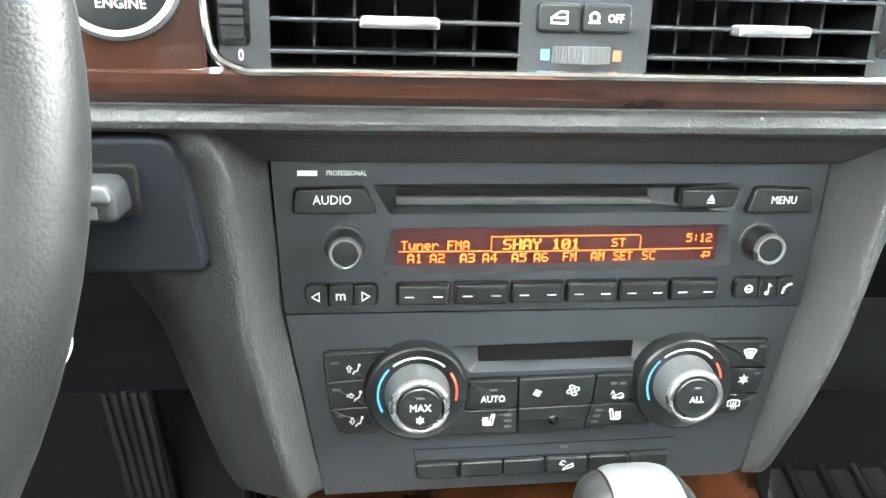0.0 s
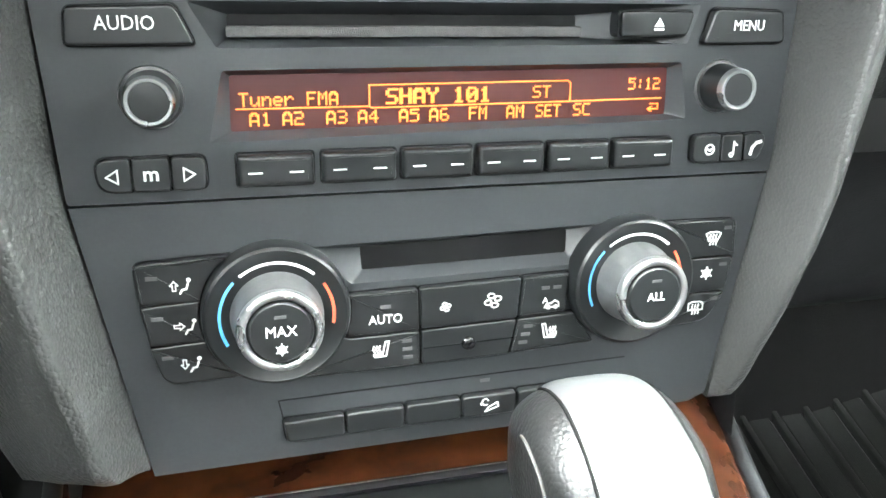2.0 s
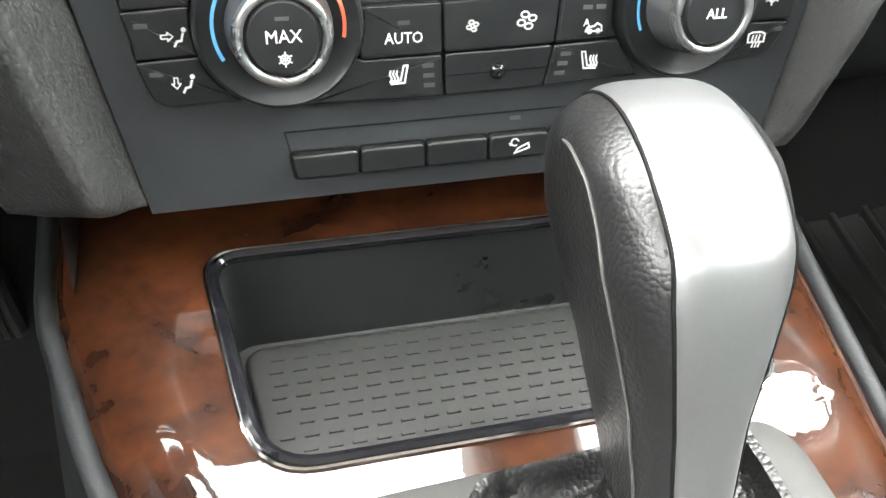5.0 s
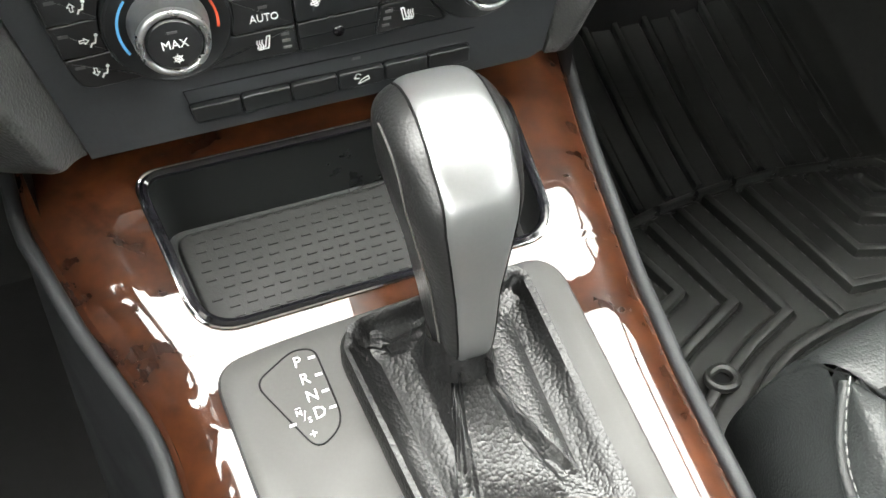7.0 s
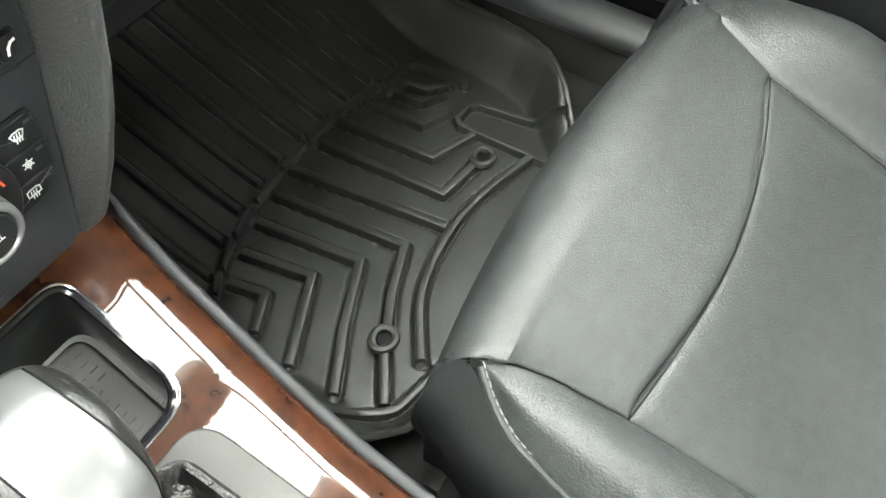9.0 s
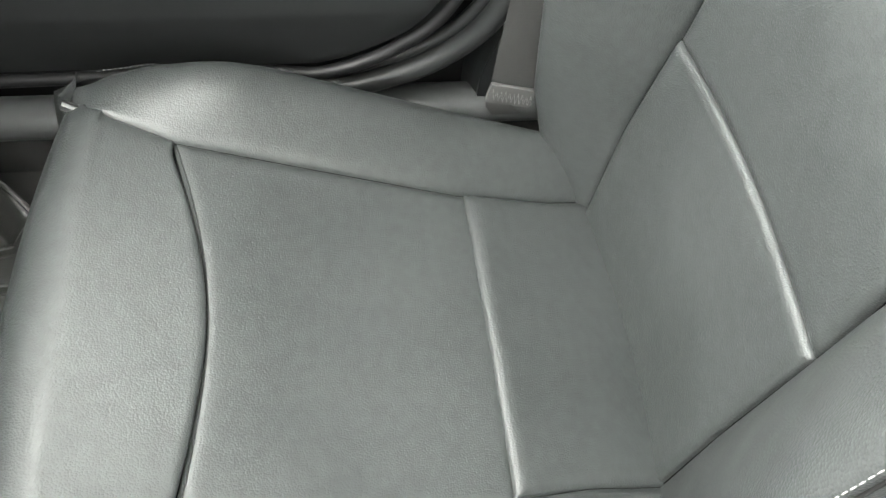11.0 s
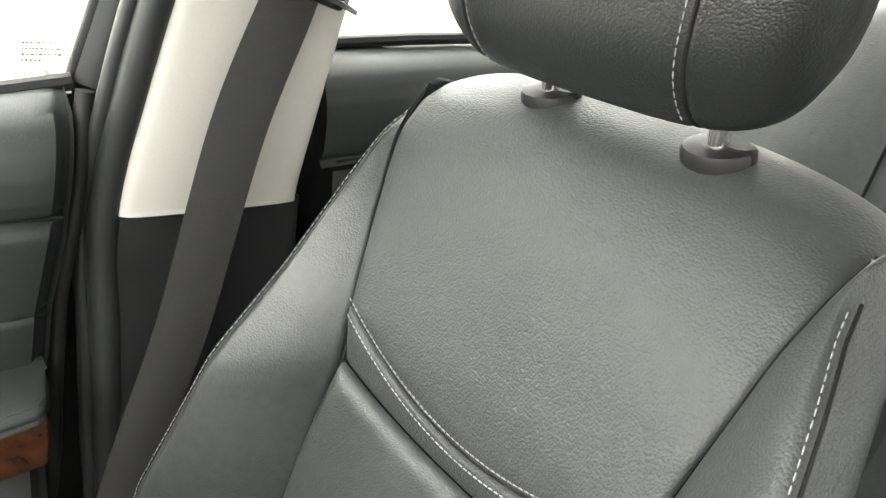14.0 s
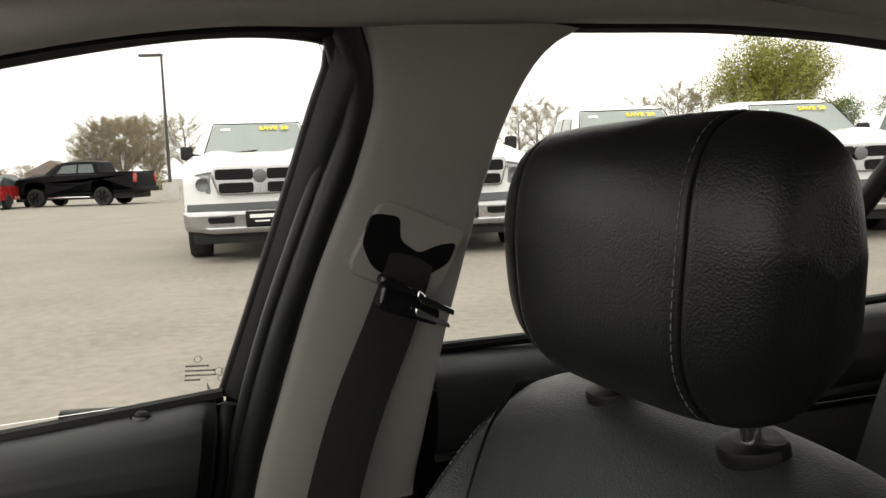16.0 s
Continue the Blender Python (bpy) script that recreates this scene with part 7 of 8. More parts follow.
ceiling = solo("ceiling", sheet(roof_fn, 40, 50), HEADLINER, (0, -0.8, 0.55), "grey cloth headliner", "headliner", kind="structure")
for s in (-1, 1):
    rail = [(s * (gx(z) - 0.012), y, z) for y, z in ((0.24, 0.226), (0.10, 0.305), (-0.15, 0.415), (-0.368, 0.487), (-0.497, 0.518), (-0.60, 0.530), (-0.72, 0.546), (-0.826, 0.558), (-0.977, 0.573), (-1.172, 0.580), (-1.45, 0.575))]
    solo("roof_rail", tube(spline(rail, 5), 0.020, 12), HEADLINER, (s * 0.6, -0.5, 0.52), "grey cloth roof rail over the doors", "roof rail", kind="structure")
    solo("roof_seal", tube(spline([(p[0] + s * 0.016, p[1], p[2] - 0.016) for p in rail], 5), 0.009, 8), SEAL, (s * 0.62, -0.5, 0.5), "black rubber roof seal", "door seal", kind="structure")
    solo("c_pillar", sheet(lambda u, v: (s * (0.64 - 0.10 * v), -1.42 - 0.40 * u - 0.05 * v, 0.25 + 0.33 * v), 8, 8), DOORPLASTIC, (s * 0.6, -1.6, 0.25), "dark rear pillar trim", "pillar trim", kind="structure")
    solo("outer_shell", box(min(s * 0.76, s * 0.80), max(s * 0.76, s * 0.80), -0.60, 0.62, -0.52, 0.10), SEAL, (s * 0.78, 0, -0.5), "dark outer body side", "car body", kind="structure")
    solo("outer_shell", box(min(s * 0.755, s * 0.80), max(s * 0.755, s * 0.80), -2.2, -0.60, -0.52, 0.215), SEAL, (s * 0.78, -1.4, -0.5), "dark outer body side", "car body", kind="structure")
solo("driver_pillar", sheet(lambda u, v: (-(px(0.1 + 0.43 * v)), -0.56 - 0.05 * v - 0.16 * u, 0.1 + 0.43 * v), 6, 8), BEIGE, (-0.65, -0.65, 0.1), "light grey driver side pillar trim", "pillar trim", kind="structure")
solo("roof_header", tube([(-0.60, -0.31, 0.512), (-0.3, -0.30, 0.560), (0, -0.295, 0.575), (0.3, -0.30, 0.560), (0.60, -0.31, 0.512)], 0.022, 12), HEADLINER, (0, 0, 0.5), "grey windscreen header", "headliner", kind="structure")
solo("roof_skin", sheet(lambda u, v: (lambda q: (q[0] * 1.04, q[1] - 0.01, q[2] + 0.035))(roof_fn(u, v)), 20, 20), SEAL, (0, -0.8, 0.6), "dark car roof", "car roof", kind="structure")
solo("rear_wall", box(-0.78, 0.78, -2.0, -1.96, -0.5, 0.26), SEAL, (0, -1.98, -0.5), "dark boot wall", "car body", kind="structure")
solo("firewall", box(-0.78, 0.78, 0.56, 0.60, -0.5, 0.12), SEAL, (0, 0.58, -0.5), "dark firewall", "car body", kind="structure")

solo("driver_door", box(-0.735, -0.690, -0.58, 0.50, -0.40, 0.195, 0.012, 3), DOORSKIN, (-0.71, -0.05, -0.40), "black leather-trimmed driver door", "car door", kind="structure")
solo("driver_rear_door", box(-0.735, -0.690, -1.55, -0.60, -0.40, 0.225, 0.012, 3), DOORSKIN, (-0.71, -1.05, -0.40), "black leather-trimmed rear driver side door", "car door", kind="structure")

# ---- outside ----
EARTH = Matrix.Identity(4)
LOT = material("pale_worn_asphalt", (0.245, 0.220, 0.188), 0.9, vary=0.26, vary_scale=0.8, bump=0.4, bump_scale=60, dist=0.01)
GRASS = material("spring_grass", (0.10, 0.13, 0.03), 0.9, vary=0.4, vary_scale=2)
PAINT_W = material("white_truck_paint", (0.78, 0.79, 0.80), 0.25, coat=0.6, vary=0.03, vary_scale=2)
PAINT_K = material("black_truck_paint", (0.004, 0.004, 0.005), 0.42, spec=0.10, vary=0.1, vary_scale=2)
PAINT_R = material("red_car_paint", (0.35, 0.02, 0.02), 0.25, coat=0.6, vary=0.1, vary_scale=2)
PAINT_S = material("silver_car_paint", (0.45, 0.46, 0.47), 0.3, 0.5, coat=0.5, vary=0.05, vary_scale=2)
CLADDING = material("grey_bumper_cladding", (0.105, 0.11, 0.115), 0.6, vary=0.08, vary_scale=4)
TYRE = material("black_tyre", (0.012, 0.012, 0.012), 0.85, vary=0.2, vary_scale=8)
# Opaque glass: the sky's pale reflection is mixed into its greenish base colour.
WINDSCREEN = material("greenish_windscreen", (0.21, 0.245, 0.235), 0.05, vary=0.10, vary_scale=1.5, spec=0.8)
CARGLASS = material("dark_car_glass", (0.07, 0.085, 0.085), 0.06, vary=0.4, vary_scale=1.2, spec=0.5)
BUMPER = material("shaded_chrome", (0.42, 0.42, 0.43), 0.18, 1.0, vary=0.05)
LAMPGLASS = material("headlamp_glass", (0.30, 0.30, 0.31), 0.12, 0.3, vary=0.3, vary_scale=14)
AMBER = material("amber_lens", (0.65, 0.22, 0.04), 0.3, vary=0.1)
YELLOW = material("yellow_banner_letters", (0.80, 0.62, 0.02), 0.6, vary=0.05)
POLE = material("dark_bronze_pole", (0.05, 0.048, 0.045), 0.5, vary=0.1, vary_scale=3)
CONCRETE = material("pale_concrete", (0.55, 0.53, 0.50), 0.9, vary=0.12, vary_scale=3)
BARK = material("grey_brown_bark", (0.16, 0.13, 0.11), 0.9, vary=0.3, vary_scale=4)
TWIG = material("budding_twigs", (0.25, 0.21, 0.14), 0.9, vary=0.3, vary_scale=1)
LEAF = material("spring_leaves", (0.24, 0.24, 0.05), 0.8, vary=0.4, vary_scale=1.5)
LEAFG = material("young_green_leaves", (0.10, 0.15, 0.035), 0.8, vary=0.4, vary_scale=1.5)
EVERGREEN = material("dark_evergreen", (0.02, 0.045, 0.025), 0.9, vary=0.4, vary_scale=2)
BRICK = material("pinkish_house_wall", (0.42, 0.28, 0.22), 0.9, vary=0.15, vary_scale=2)
ROOFING = material("grey_brown_roof", (0.20, 0.17, 0.16), 0.9, vary=0.2, vary_scale=2)

solo("ground", sheet(lambda u, v: (-300 + 900 * u, -450 + 900 * v, 0), 8, 8), LOT, (0, 0, 0), "pale worn asphalt car park reaching the horizon", "ground", kind="structure", base=EARTH)


def wheel_parts(th, x, y, r, w, s):
    """A road wheel with its axle along y."""
    def ring(prof, nm, mat, lab=""):
        bm = bmesh.new()
        rings = []
        for rad, yy in prof:
            rings.append([bm.verts.new((x + rad * math.cos(2 * math.pi * k / 28), y + s * yy, r + rad * math.sin(2 * math.pi * k / 28))) for k in range(28)])
        for a, b in zip(rings, rings[1:]):
            for k in range(28):
                bm.faces.new((a[k], a[(k + 1) % 28], b[(k + 1) % 28], b[k]))
        bm.faces.new(rings[-1])
        return part(nm, bm, mat, th, lab)
    t = ring([(r * 0.95, -w / 2), (r, -w * 0.38), (r, w * 0.38), (r * 0.95, w / 2), (r * 0.70, w / 2), (r * 0.66, w * 0.40)], "tyre", TYRE)
    return t


def set_lettering():
    """Turns the lettering so far into meshes."""
    bpy.context.view_layer.update()
    graph = bpy.context.evaluated_depsgraph_get()
    for ob in TEXTS:
        me = bpy.data.meshes.new_from_object(ob.evaluated_get(graph))
        mesh_ob = new(ob.name, me)
        mesh_ob.parent, mesh_ob.matrix_basis = ob.parent, ob.matrix_basis.copy()
        bpy.data.objects.remove(ob, do_unlink=True)
    TEXTS.clear()


def pickup(name, label, paint, cladding, group=""):
    """A crew-cab pickup facing -x, its front bumper at x = 0, standing on z = 0."""
    th = thing(name, (0, 0, 0), label, "pickup truck", group, base=EARTH)

    def body(nm, prof, half, mat, crown=0.04, bev=0.05, lab=""):
        bm = slab(rounded(prof, bev, 4), -half, half, crown, 3, place=lambda x, y, z: (x, y * (1 - 0.30 * max(0.0, z - 1.30)), z))
        return part(nm, bm, mat, th, lab)
    W = 0.93
    body("lower_body", [(0.14, 0.55), (0.12, 1.06), (0.30, 1.24), (1.50, 1.36), (1.66, 1.38), (5.75, 1.38), (5.78, 0.60), (4.75, 0.52), (4.66, 0.98), (4.25, 1.06), (3.84, 0.98), (3.75, 0.48), (1.62, 0.46), (1.53, 0.96), (1.12, 1.06), (0.72, 0.96), (0.60, 0.52)], W, paint, 0.06, 0.06)
    part("chassis", box(0.5, 5.6, -0.72, 0.72, 0.28, 1.05, 0.04), TYRE, th, "dark underbody")

    def hood(u, v):
        ridge = 0.035 * smooth(0.16, 0.30, abs(v - 0.5)) * smooth(0.48, 0.36, abs(v - 0.5))
        return (0.13 + 1.42 * u, (-0.84 + 1.68 * v) * (0.96 + 0.04 * u), 1.20 + 0.20 * math.sin(math.pi / 2 * min(1, u * 1.35)) + ridge * smooth(0, 0.2, u) - 0.05 * (2 * v - 1) ** 6 - 0.05 * (1 - min(1, u * 9)) ** 2)
    part("bonnet", sheet(hood, 20, 40), paint, th)
    body("cab", [(1.40, 1.30), (2.14, 1.85), (2.44, 1.92), (3.10, 1.94), (3.85, 1.90), (4.02, 1.38)], 0.80, paint, 0.10, 0.09, "cab with pillars")
    ws = part("windscreen", sheet(lambda u, v: (1.405 + 0.66 * v - 0.05 * math.sin(math.pi * u), (-0.745 + 1.49 * u) * (1 - 0.19 * v), 1.335 + 0.49 * v), 14, 6), WINDSCREEN, th, "opaque windscreen with a pale reflection in its colour")
    part("screen_surround", tube([(1.40, -0.76, 1.32), (2.08, -0.62, 1.838), (2.08, 0.62, 1.838), (1.40, 0.76, 1.32)], 0.009, 6), SEAL, th, "black windscreen seal")
    for q in (0.36, -0.30):
        part("wiper", tube([(1.36, q + 0.34, 1.375), (1.38, q, 1.395), (1.42, q - 0.34, 1.425)], 0.014, 6), SEAL, th)
        part("seat_back", box(2.30, 2.42, q - 0.26, q + 0.22, 1.20, 1.78, 0.06, 2), CARGLASS, th, "grey seat behind the windscreen")
    up = Vector((0.66, 0, 0.52)).normalized()
    m = Matrix(((0, up.x, -up.z, 1.900), (-1, 0, 0, -0.24), (0, up.z, up.x, 1.760), (0, 0, 0, 1)))
    words("banner_text", "SAVE 20", 0.120, 0, 0, 0, ws, YELLOW, m=m, stretch=1.15, bold=0.005)
    part("sticker", sheet(lambda u, v: (1.915 + 0.045 * v, 0.38 + 0.14 * u, 1.735 + 0.034 * v), 1, 1), WHITE, ws, "small white windscreen sticker")
    for s in (-1, 1):
        part("side_window", slab([(2.10, 1.42), (2.36, 1.75), (3.02, 1.79), (3.02, 1.42)], s * 0.808, s * 0.792, 0, place=lambda x, y, z: (x, y - s * 0.23 * (z - 1.3), z)), CARGLASS, th)
        part("side_window", slab([(3.10, 1.42), (3.10, 1.79), (3.72, 1.78), (3.86, 1.42)], s * 0.808, s * 0.792, 0, place=lambda x, y, z: (x, y - s * 0.23 * (z - 1.3), z)), CARGLASS, th)
        part("door_handle", box(2.88, 3.00, min(s * 0.92, s * 0.955), max(s * 0.92, s * 0.955), 1.20, 1.24, 0.01), TYRE, th)
        mir = part("mirror", box(1.86, 1.98, min(s * 0.92, s * 1.09), max(s * 0.92, s * 1.09), 1.33, 1.52, 0.04, 3), TYRE, th)
        part("mirror_arm", tube([(1.95, s * 0.78, 1.36), (1.93, s * 0.96, 1.39)], 0.035, 8), TYRE, mir)
        lamp = part("headlamp", slab(rounded([(s * 0.60, 1.10), (s * 0.60, 0.86), (s * 0.90, 0.84), (s * 0.92, 1.13)], 0.03, 4), 0.095, 0.40, 0.03, 3, place=lambda x, y, z: (y + 0.10 * (abs(x) / 0.92) ** 4, x, z)), LAMPGLASS, th, "clear headlamp")
        part("indicator", box(0.165, 0.24, min(s * 0.83, s * 0.91), max(s * 0.83, s * 0.91), 0.87, 0.94, 0.01), AMBER, lamp)
        part("lamp_bowl", lathe([(0.085, 0.0), (0.078, -0.012), (0.05, 0.006), (0, 0.010)], 0, 0, 20), KNOBSILVER, lamp, "round reflector bowl").matrix_basis = Matrix.Translation((0.098, s * 0.70, 0.985)) @ Matrix.Rotation(radians(-90), 4, "Z")
        for x in (1.12, 4.25):
            w = wheel_parts(th, x, s * 0.82, 0.40, 0.28, s)
            bm = bmesh.new()
            for k in range(6):
                a = 2 * math.pi * k / 6
                tube([(x + 0.05 * math.cos(a), s * 0.945, 0.40 + 0.05 * math.sin(a)), (x + 0.25 * math.cos(a), s * 0.950, 0.40 + 0.25 * math.sin(a))], 0.035, 6, bm=bm)
            part("rim", bm, PAINT_K if paint == PAINT_K else SILVER, w)
        part("side_step", box(1.75, 3.70, min(s * 0.90, s * 1.00), max(s * 0.90, s * 1.00), 0.36, 0.42, 0.02), CHROME if paint == PAINT_K else CLADDING, th)
    part("nose", slab(rounded([(-0.93, 0.86), (0.93, 0.86), (0.92, 0.64), (-0.92, 0.64)], 0.03, 3), 0.045, 0.16, 0.02, 2, place=lambda x, y, z: (y + 0.10 * (x / 0.93) ** 4, x, z)), cladding, th, "grey band under the grille")
    bright = BUMPER if paint != PAINT_K else PAINT_K
    gr = part("grille", slab(rounded([(-0.58, 1.20), (0.58, 1.20), (0.60, 1.10), (0.52, 0.84), (-0.52, 0.84), (-0.60, 1.10)], 0.05, 5), 0.030, 0.16, 0.025, 3, place=lambda x, y, z: (y + 0.05 * (x / 0.6) ** 2, x, z)), bright, th, "bright cross-shaped grille frame")
    for a, b, c, d in ((-0.545, -0.085, 1.035, 1.165), (0.085, 0.545, 1.035, 1.165), (-0.505, -0.085, 0.870, 0.995), (0.085, 0.505, 0.870, 0.995)):
        hole = part("grille_mesh", slab(rounded([(a, c), (b, c), (b, d), (a, d)], 0.04, 4), 0.024, 0.06, 0.0, place=lambda x, y, z: (y + 0.05 * (x / 0.6) ** 2, x, z)), VOID, gr, "black grille opening")
        for k in range(1, 5):
            zz = c + (d - c) * k / 5
            part("grille_bar", tube([(0.020 + 0.05 * (xx / 0.6) ** 2, xx, zz) for xx in [a + 0.02 + (b - a - 0.04) * q / 5 for q in range(6)]], 0.004, 4), TYRE, hole)
    part("emblem", lathe([(0.085, 0.0), (0.080, -0.02), (0.055, -0.028), (0, -0.022)], 0, 0, 20), KNOBSILVER, gr, "plain round emblem").matrix_basis = Matrix.Translation((0.028, 0, 1.075)) @ Matrix.Rotation(radians(-90), 4, "Z")
    bump = part("bumper", slab(rounded([(-0.96, 0.66), (-0.40, 0.66), (0.40, 0.66), (0.96, 0.66), (0.94, 0.42), (0.60, 0.36), (-0.60, 0.36), (-0.94, 0.42)], 0.04, 3), -0.03, 0.20, 0.055, 5, place=lambda x, y, z: (y + 0.13 * (x / 0.96) ** 4, x, z)), bright, th, "chrome front bumper")
    part("bumper_step", slab(rounded([(-0.70, 0.455), (0.70, 0.455), (0.66, 0.425), (-0.66, 0.425)], 0.01, 3), -0.045, 0.0, 0.006, 2, place=lambda x, y, z: (y + 0.13 * (x / 0.96) ** 4, x, z)), bright, bump)
    part("number_plate", box(-0.052, -0.030, -0.20, 0.20, 0.46, 0.64, 0.004), SEAL, bump, "dark dealer plate")
    for za, zb, hw in ((0.555, 0.60, 0.15), (0.505, 0.525, 0.09)):
        part("plate_bar", box(-0.056, -0.051, -hw, hw, za, zb), WHITE, bump)
    for s in (-1, 1):
        part("fog_slot", slab(rounded([(s * 0.34, 0.575), (s * 0.66, 0.575), (s * 0.64, 0.50), (s * 0.34, 0.50)], 0.02, 3), -0.036, 0.0, 0.0, place=lambda x, y, z: (y + 0.13 * (x / 0.96) ** 4, x, z)), VOID, bump)
        part("tail_lamp", box(5.70, 5.79, min(s * 0.76, s * 0.94), max(s * 0.76, s * 0.94), 0.95, 1.34, 0.02), PAINT_R, th)
    part("valance", box(0.12, 0.5, -0.84, 0.84, 0.24, 0.38, 0.03), TYRE, th)
    part("rear_bumper", box(5.72, 5.88, -0.95, 0.95, 0.55, 0.75, 0.03), CHROME if paint != PAINT_K else PAINT_K, th)
    for s in (-1, 1):
        part("bed_rail", box(4.05, 5.75, min(s * 0.82, s * 0.93), max(s * 0.82, s * 0.93), 1.36, 1.43, 0.02), paint, th)
    return th


# the row of white pickups faces the car
EYE = Vector((-0.02, -0.47))
FWD, RGT = Vector((0.9245, -0.3812)), Vector((-0.3812, -0.9245))


def spot(right, ahead):
    return EYE + FWD * ahead + RGT * right


solo("lawn", sheet(lambda u, v: (*spot(-13 + 260 * u, 41.5 + 300 * v), 0.04), 4, 4), GRASS, (60, 0, 0.04), "strip of spring grass beyond the car park", "lawn", kind="structure", base=EARTH)
first = pickup("pickup_truck", "white pickup truck with chrome grille and bumper in a row", PAINT_W, CLADDING, "row of white pickup trucks")
set_lettering()
AIM = math.degrees(math.atan2(*(spot(-2.26, 10.0) - EYE).yx))
for k, (right, ahead, turn) in enumerate(((-2.24, 10.0, 0), (0.26, 10.0, -7), (2.76, 10.0, -12), (5.25, 10.0, -13), (9.0, 11.4, -14))):
    p = spot(right, ahead)
    m = pose(p.x, p.y, 0, 0, 0, AIM + turn)
    if k == 0:
        first.matrix_basis = m
    else:
        copy_thing(first, m)
black = pickup("pickup_truck", "black pickup truck parked side-on across the car park", PAINT_K, PAINT_K)
pb = spot(-18.6, 36.0)
set_lettering()
black.matrix_basis = pose(pb.x, pb.y, 0, 0, 0, math.degrees(math.atan2(*RGT.yx)) - 8)

lamp = thing("street_lamp", (0, 0, 0), "tall dark car park lamp on a pale concrete base", "street lamp", base=EARTH)
pl = spot(-13.1, 39.0)
part("base", tube([(0, 0, 0), (0, 0, 0.85)], [0.38, 0.36], 20), CONCRETE, lamp, "round pale concrete base")
part("pole", tube([(0, 0, 0.85), (0, 0, 6.95)], [0.085, 0.055], 12), POLE, lamp)
part("head", box(-0.15, 0.15, -0.05, 1.05, 6.86, 6.98, 0.03), POLE, lamp, "flat lamp head")
lamp.matrix_basis = pose(pl.x, pl.y, 0, 0, 0, math.degrees(math.atan2(*(-RGT).yx)) - 90)


def small_car(name, paint, label):
    th = thing(name, (0, 0, 0), label, "car", "far row of parked cars", base=EARTH)
    part("body", slab(rounded([(0, 0.35), (0.05, 0.78), (1.1, 0.95), (4.3, 0.98), (4.45, 0.40)], 0.12, 4), -0.85, 0.85, 0.12, 3), paint, th)
    part("cabin", slab(rounded([(0.95, 0.92), (1.75, 1.45), (3.20, 1.48), (4.05, 0.95)], 0.15, 4), -0.70, 0.70, 0.10, 3), CARGLASS, th, "dark glazed cabin")
    part("roof", box(1.75, 3.2, -0.62, 0.62, 1.43, 1.50, 0.03), paint, th)
    for x in (0.8, 3.5):
        for s in (-1, 1):
            wheel_parts(th, x, s * 0.78, 0.32, 0.2, s)
    return th


protos = [small_car("parked_car", p, l) for p, l in ((PAINT_S, "silver car in a far parked row"), (PAINT_R, "red car in a far parked row"), (PAINT_W, "white car in a far parked row"), (PAINT_K, "black car in a far parked row"))]
random.seed(4)
for k in range(26):
    p = spot(-19.6 - 2.7 * (k - 4), 37 + 1.5 * (k - 4)) if 3 < k < 9 else spot(-44 + 2.9 * k + (12 if k > 8 else 0), 62 + 5 * (k % 2) + random.uniform(-1, 1))
    src = protos[(k * 7 + k // 3) % 4]
    m = pose(p.x, p.y, 0, 0, 0, AIM + random.choice((0, 180)) + random.uniform(-6, 6))
    if k < 4:
        protos[k].matrix_basis = m
    else:
        copy_thing(src, m)


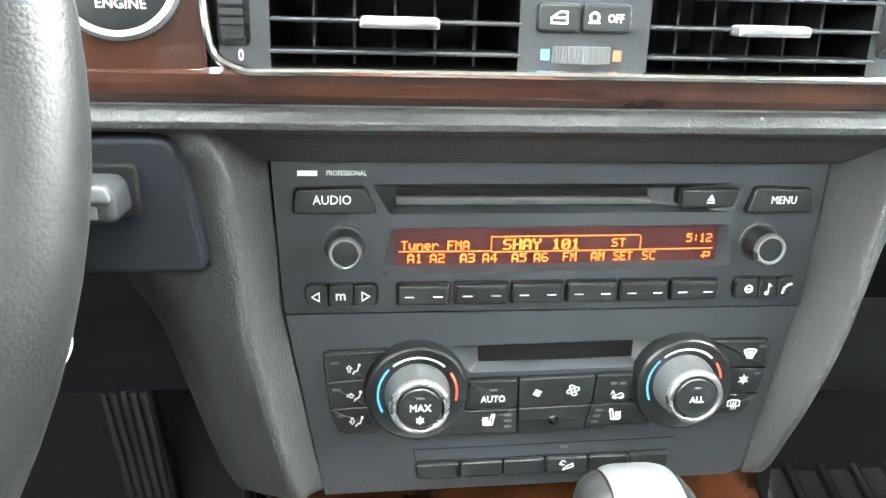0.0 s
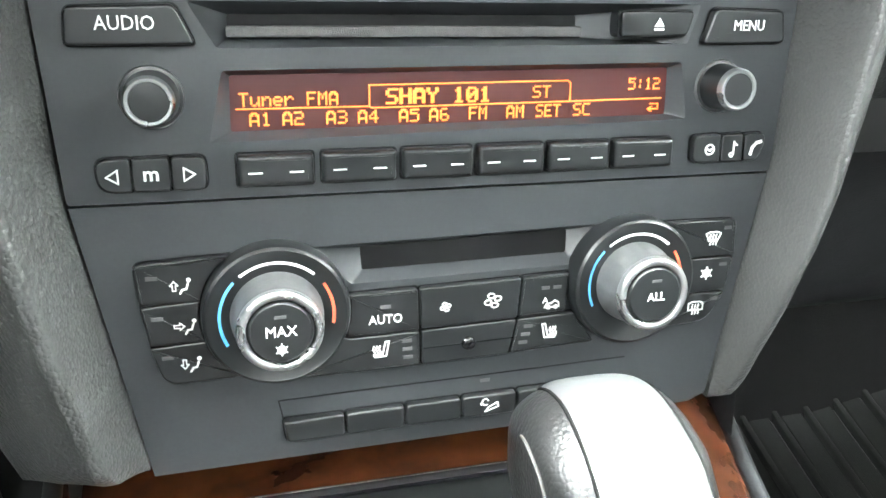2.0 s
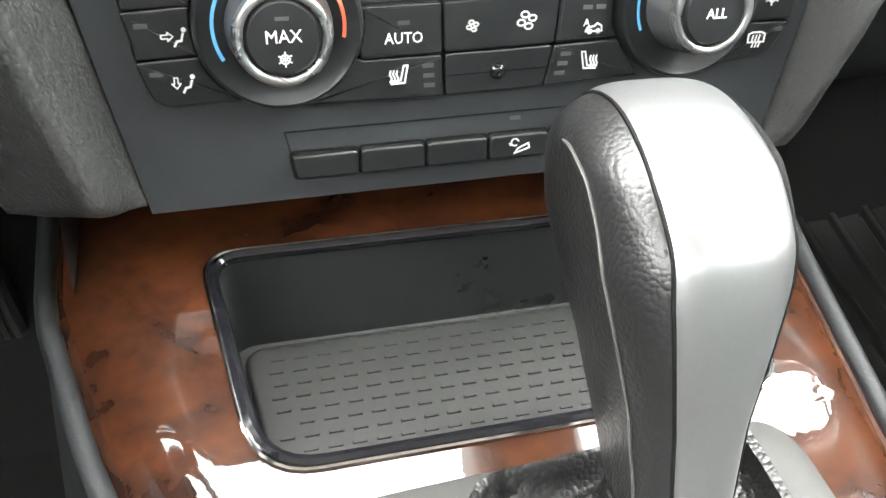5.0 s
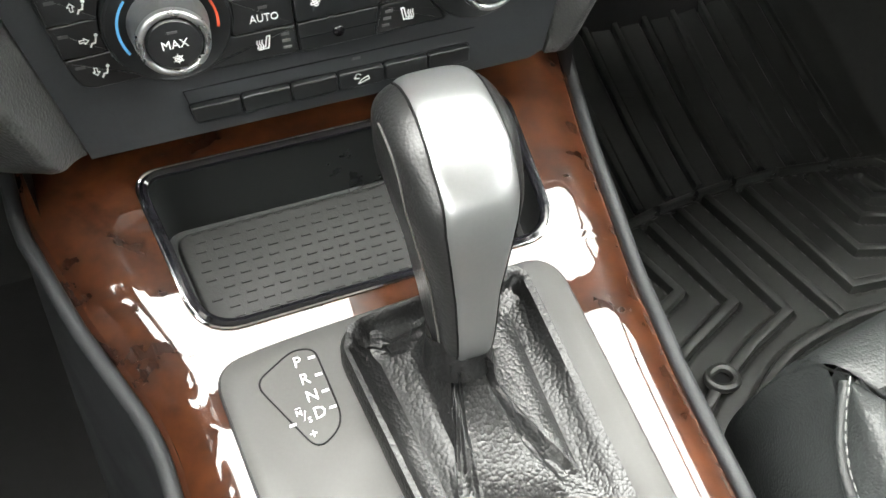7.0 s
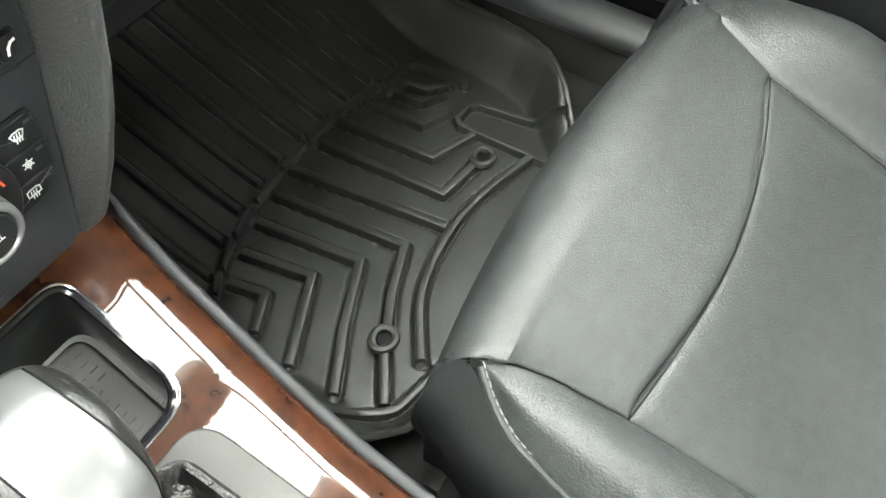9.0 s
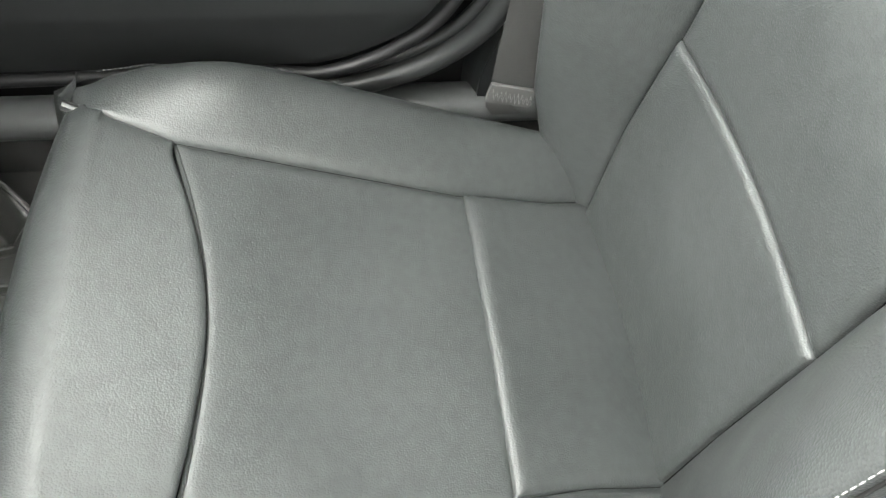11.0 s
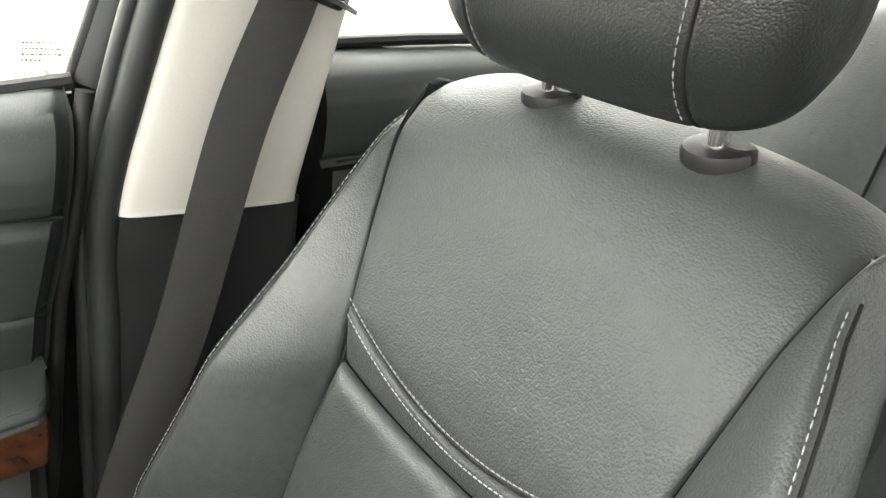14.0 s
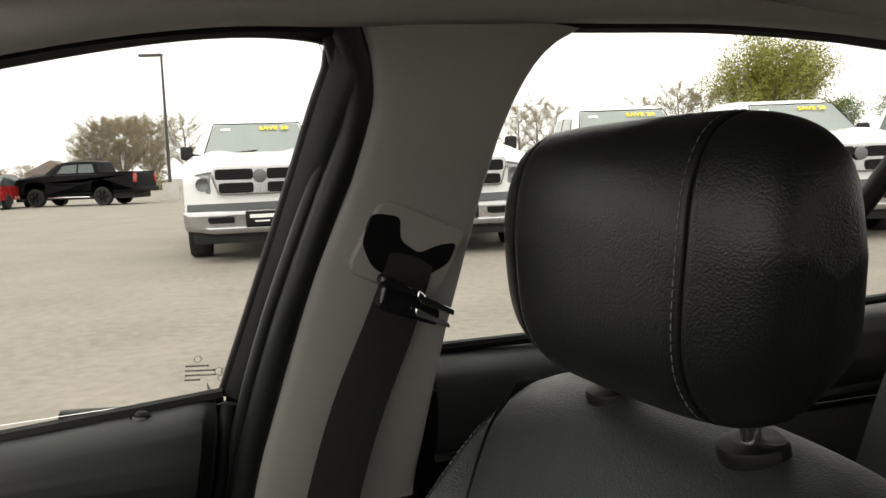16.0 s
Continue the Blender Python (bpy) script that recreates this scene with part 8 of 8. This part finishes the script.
def tree(name, height, spread, leaf, density, seed, label, trunk=0.22, twig=False):
    """Forked trunk and branches, with loose leaf clumps where it is in leaf."""
    rnd = random.Random(seed)
    th = thing(name, (0, 0, 0), label, "tree", "trees beyond the car park", base=EARTH)
    bm, tips = bmesh.new(), []
    lean = Vector((rnd.uniform(-0.05, 0.05), rnd.uniform(-0.05, 0.05), 1))
    spine = [lean * height * 0.86 * k / 6 + Vector((rnd.gauss(0, 0.06), rnd.gauss(0, 0.06), 0)) * (k > 0) for k in range(7)]
    tube(spine, [trunk * (1 - 0.88 * k / 6) for k in range(7)], 8, bm=bm)
    for i in range(24):
        f = 0.22 + 0.74 * i / 23
        p = along(spine, f)
        a = i * 2.4 + rnd.uniform(-0.4, 0.4)
        out = height * 0.34 * spread * (0.45 + math.sin(math.pi * min(1, (f - 0.10) / 0.95))) * rnd.uniform(0.7, 1.05) * 0.75
        q = p + Vector((math.cos(a) * out, math.sin(a) * out, out * rnd.uniform(0.45, 0.9)))
        mid = p.lerp(q, 0.5) + Vector((0, 0, -0.06 * out))
        limb = [p, mid, q]
        tube(limb, [trunk * 0.36 * (1.1 - f), trunk * 0.22 * (1.1 - f), 0.012], 5, bm=bm)
        for j in range(7):
            g = 0.25 + 0.75 * j / 6
            c = along(limb, g)
            d = (q - p).normalized() + Vector((rnd.uniform(-1, 1), rnd.uniform(-1, 1), rnd.uniform(-0.2, 0.9))) * 0.9
            e = c + d.normalized() * out * rnd.uniform(0.25, 0.45)
            tube([c, e], [trunk * 0.10 * (1.2 - f), 0.006], 4, bm=bm)
            tips += [c.lerp(e, 0.4), c.lerp(e, 0.7), e]
    part("trunk", bm, BARK, th)
    if leaf:
        bm = bmesh.new()
        for t in tips:
            for _ in range(density):
                c = t + Vector((rnd.gauss(0, 0.5), rnd.gauss(0, 0.5), rnd.gauss(0, 0.4)))
                if twig:
                    e = Vector((rnd.uniform(-1, 1), rnd.uniform(-1, 1), rnd.uniform(-0.2, 1.2))).normalized() * rnd.uniform(0.3, 0.7)
                    o = e.cross(Vector((rnd.uniform(-1, 1), rnd.uniform(-1, 1), 0.3))).normalized() * 0.012
                    bm.faces.new([bm.verts.new(t - o), bm.verts.new(t + o), bm.verts.new(t + e + o * 0.3), bm.verts.new(t + e - o * 0.3)])
                    continue
                a, b = Vector((rnd.uniform(-1, 1), rnd.uniform(-1, 1), rnd.uniform(-1, 1))).normalized() * 0.085, Vector((rnd.uniform(-1, 1), rnd.uniform(-1, 1), rnd.uniform(-1, 1))).normalized() * 0.075
                bm.faces.new([bm.verts.new(c + a), bm.verts.new(c + b), bm.verts.new(c - a), bm.verts.new(c - b)])
        tagged(part("crown", bm, leaf, th, "fine bare twigs" if twig else "loose young leaves", smooth=False), kind="stuff")
    return th


bare = tree("tree", 9.5, 0.85, TWIG, 7, 3, "bare grey-brown tree in early spring", twig=True)
budding = tree("tree", 10.5, 0.95, LEAF, 34, 8, "tree with yellow-green spring leaves")
green = tree("tree", 8.0, 0.9, LEAFG, 22, 11, "tree with young green leaves")
bushy = tree("tree", 7.5, 1.1, TWIG, 11, 15, "bare bushy tree in early spring", 0.16, twig=True)
for ob, right, ahead, sc in ((bare, -25.1, 80, 0.80), (bushy, -33.0, 76, 0.74), (budding, 25.6, 62, 0.98), (green, 32.6, 66, 0.70)):
    p = spot(right, ahead)
    ob.matrix_basis = pose(p.x, p.y, 0, 0, 0, right * 20) @ Matrix.Scale(sc, 4)
for src, right, ahead, sc, rz in ((bushy, -31.6, 75, 0.86, 90), (bushy, -30.3, 77, 0.92, 200), (bushy, -29.0, 74, 0.90, 300), (bushy, -27.8, 78, 0.82, 40), (bushy, -34.6, 80, 0.62, 140), (bushy, -26.6, 75, 0.60, 250), (bushy, -32.2, 82, 0.95, 15), (bushy, -29.6, 84, 1.0, 170),
                                  (bushy, -62, 120, 0.50, 10), (bushy, -68, 125, 0.45, 60), (bushy, -56, 118, 0.50, 130), (bare, 7.5, 76, 0.74, 120), (bare, 9.6, 78, 0.80, 250), (bare, 11.6, 80, 0.76, 75), (bushy, 17.5, 86, 0.80, 300), (bushy, 19.5, 88, 0.82, 40), (bare, 20.2, 80, 0.80, 15),
                                  (bare, 24.5, 82, 0.95, 210), (bushy, 26.6, 80, 1.05, 100), (budding, 24.0, 64, 0.80, 140), (budding, 28.0, 64, 0.86, 260), (green, 35, 60, 0.7, 80), (bare, 46, 70, 0.9, 60)):
    p = spot(right, ahead)
    c = copy_thing(src, pose(p.x, p.y, 0, 0, 0, rz))
    c.scale = (sc, sc, sc)
hedge = thing("hedge", (0, 0, 0), "low brown-green undergrowth below bare trees", "hedge", base=EARTH)
bm = bmesh.new()
rnd = random.Random(21)
for k in range(4200):
    p = spot(rnd.uniform(-36, -24.5), rnd.uniform(70, 73))
    c = Vector((p.x, p.y, 1.7 * rnd.random() ** 1.4))
    a, b = (Vector((rnd.uniform(-1, 1), rnd.uniform(-1, 1), rnd.uniform(-1, 1))).normalized() * 0.12 for _ in range(2))
    bm.faces.new([bm.verts.new(c + a), bm.verts.new(c + b), bm.verts.new(c - a), bm.verts.new(c - b)])
tagged(part("foliage", bm, TWIG, hedge, "dry twigs and first leaves", smooth=False), kind="stuff")
fir = thing("fir_tree", (0, 0, 0), "dark evergreen fir tree", "tree", base=EARTH)
bm = bmesh.new()
rnd = random.Random(5)
for k in range(900):
    h = rnd.uniform(0.8, 7.5)
    r = (7.8 - h) * 0.26 * rnd.uniform(0.5, 1.0)
    a = rnd.uniform(0, 6.283)
    c, d = Vector((r * math.cos(a), r * math.sin(a), h - r * 0.25)), Vector((math.cos(a), math.sin(a), -0.35))
    s = Vector((-math.sin(a), math.cos(a), 0)) * 0.22
    bm.faces.new([bm.verts.new(c + d * 0.45), bm.verts.new(c + s), bm.verts.new(c - d * 0.2), bm.verts.new(c - s)])
tagged(part("needles", bm, EVERGREEN, fir, "drooping dark needles", smooth=False), kind="stuff")
part("trunk", tube([(0, 0, 0), (0, 0, 7.4)], [0.18, 0.02], 8), BARK, fir)
p = spot(31.8, 55)
fir.matrix_basis = pose(p.x, p.y, 0)
p = spot(-62, 130)
house = thing("house", (0, 0, 0), "far pinkish house with a gabled grey-brown roof", "house", base=EARTH)
part("wall", box(-7, 7, -5, 5, 0, 4.5), BRICK, house)
part("roof", slab([(-7.6, 4.4), (0, 8.2), (7.6, 4.4)], -5.6, 5.6), ROOFING, house)
for k in (-4, 0, 4):
    part("window", box(k - 0.7, k + 0.7, -5.06, -4.98, 1.4, 3.0), CARGLASS, house)
house.matrix_basis = pose(p.x, p.y, 0, 0, 0, AIM + 90) @ Matrix.Scale(0.55, 4)

set_lettering()
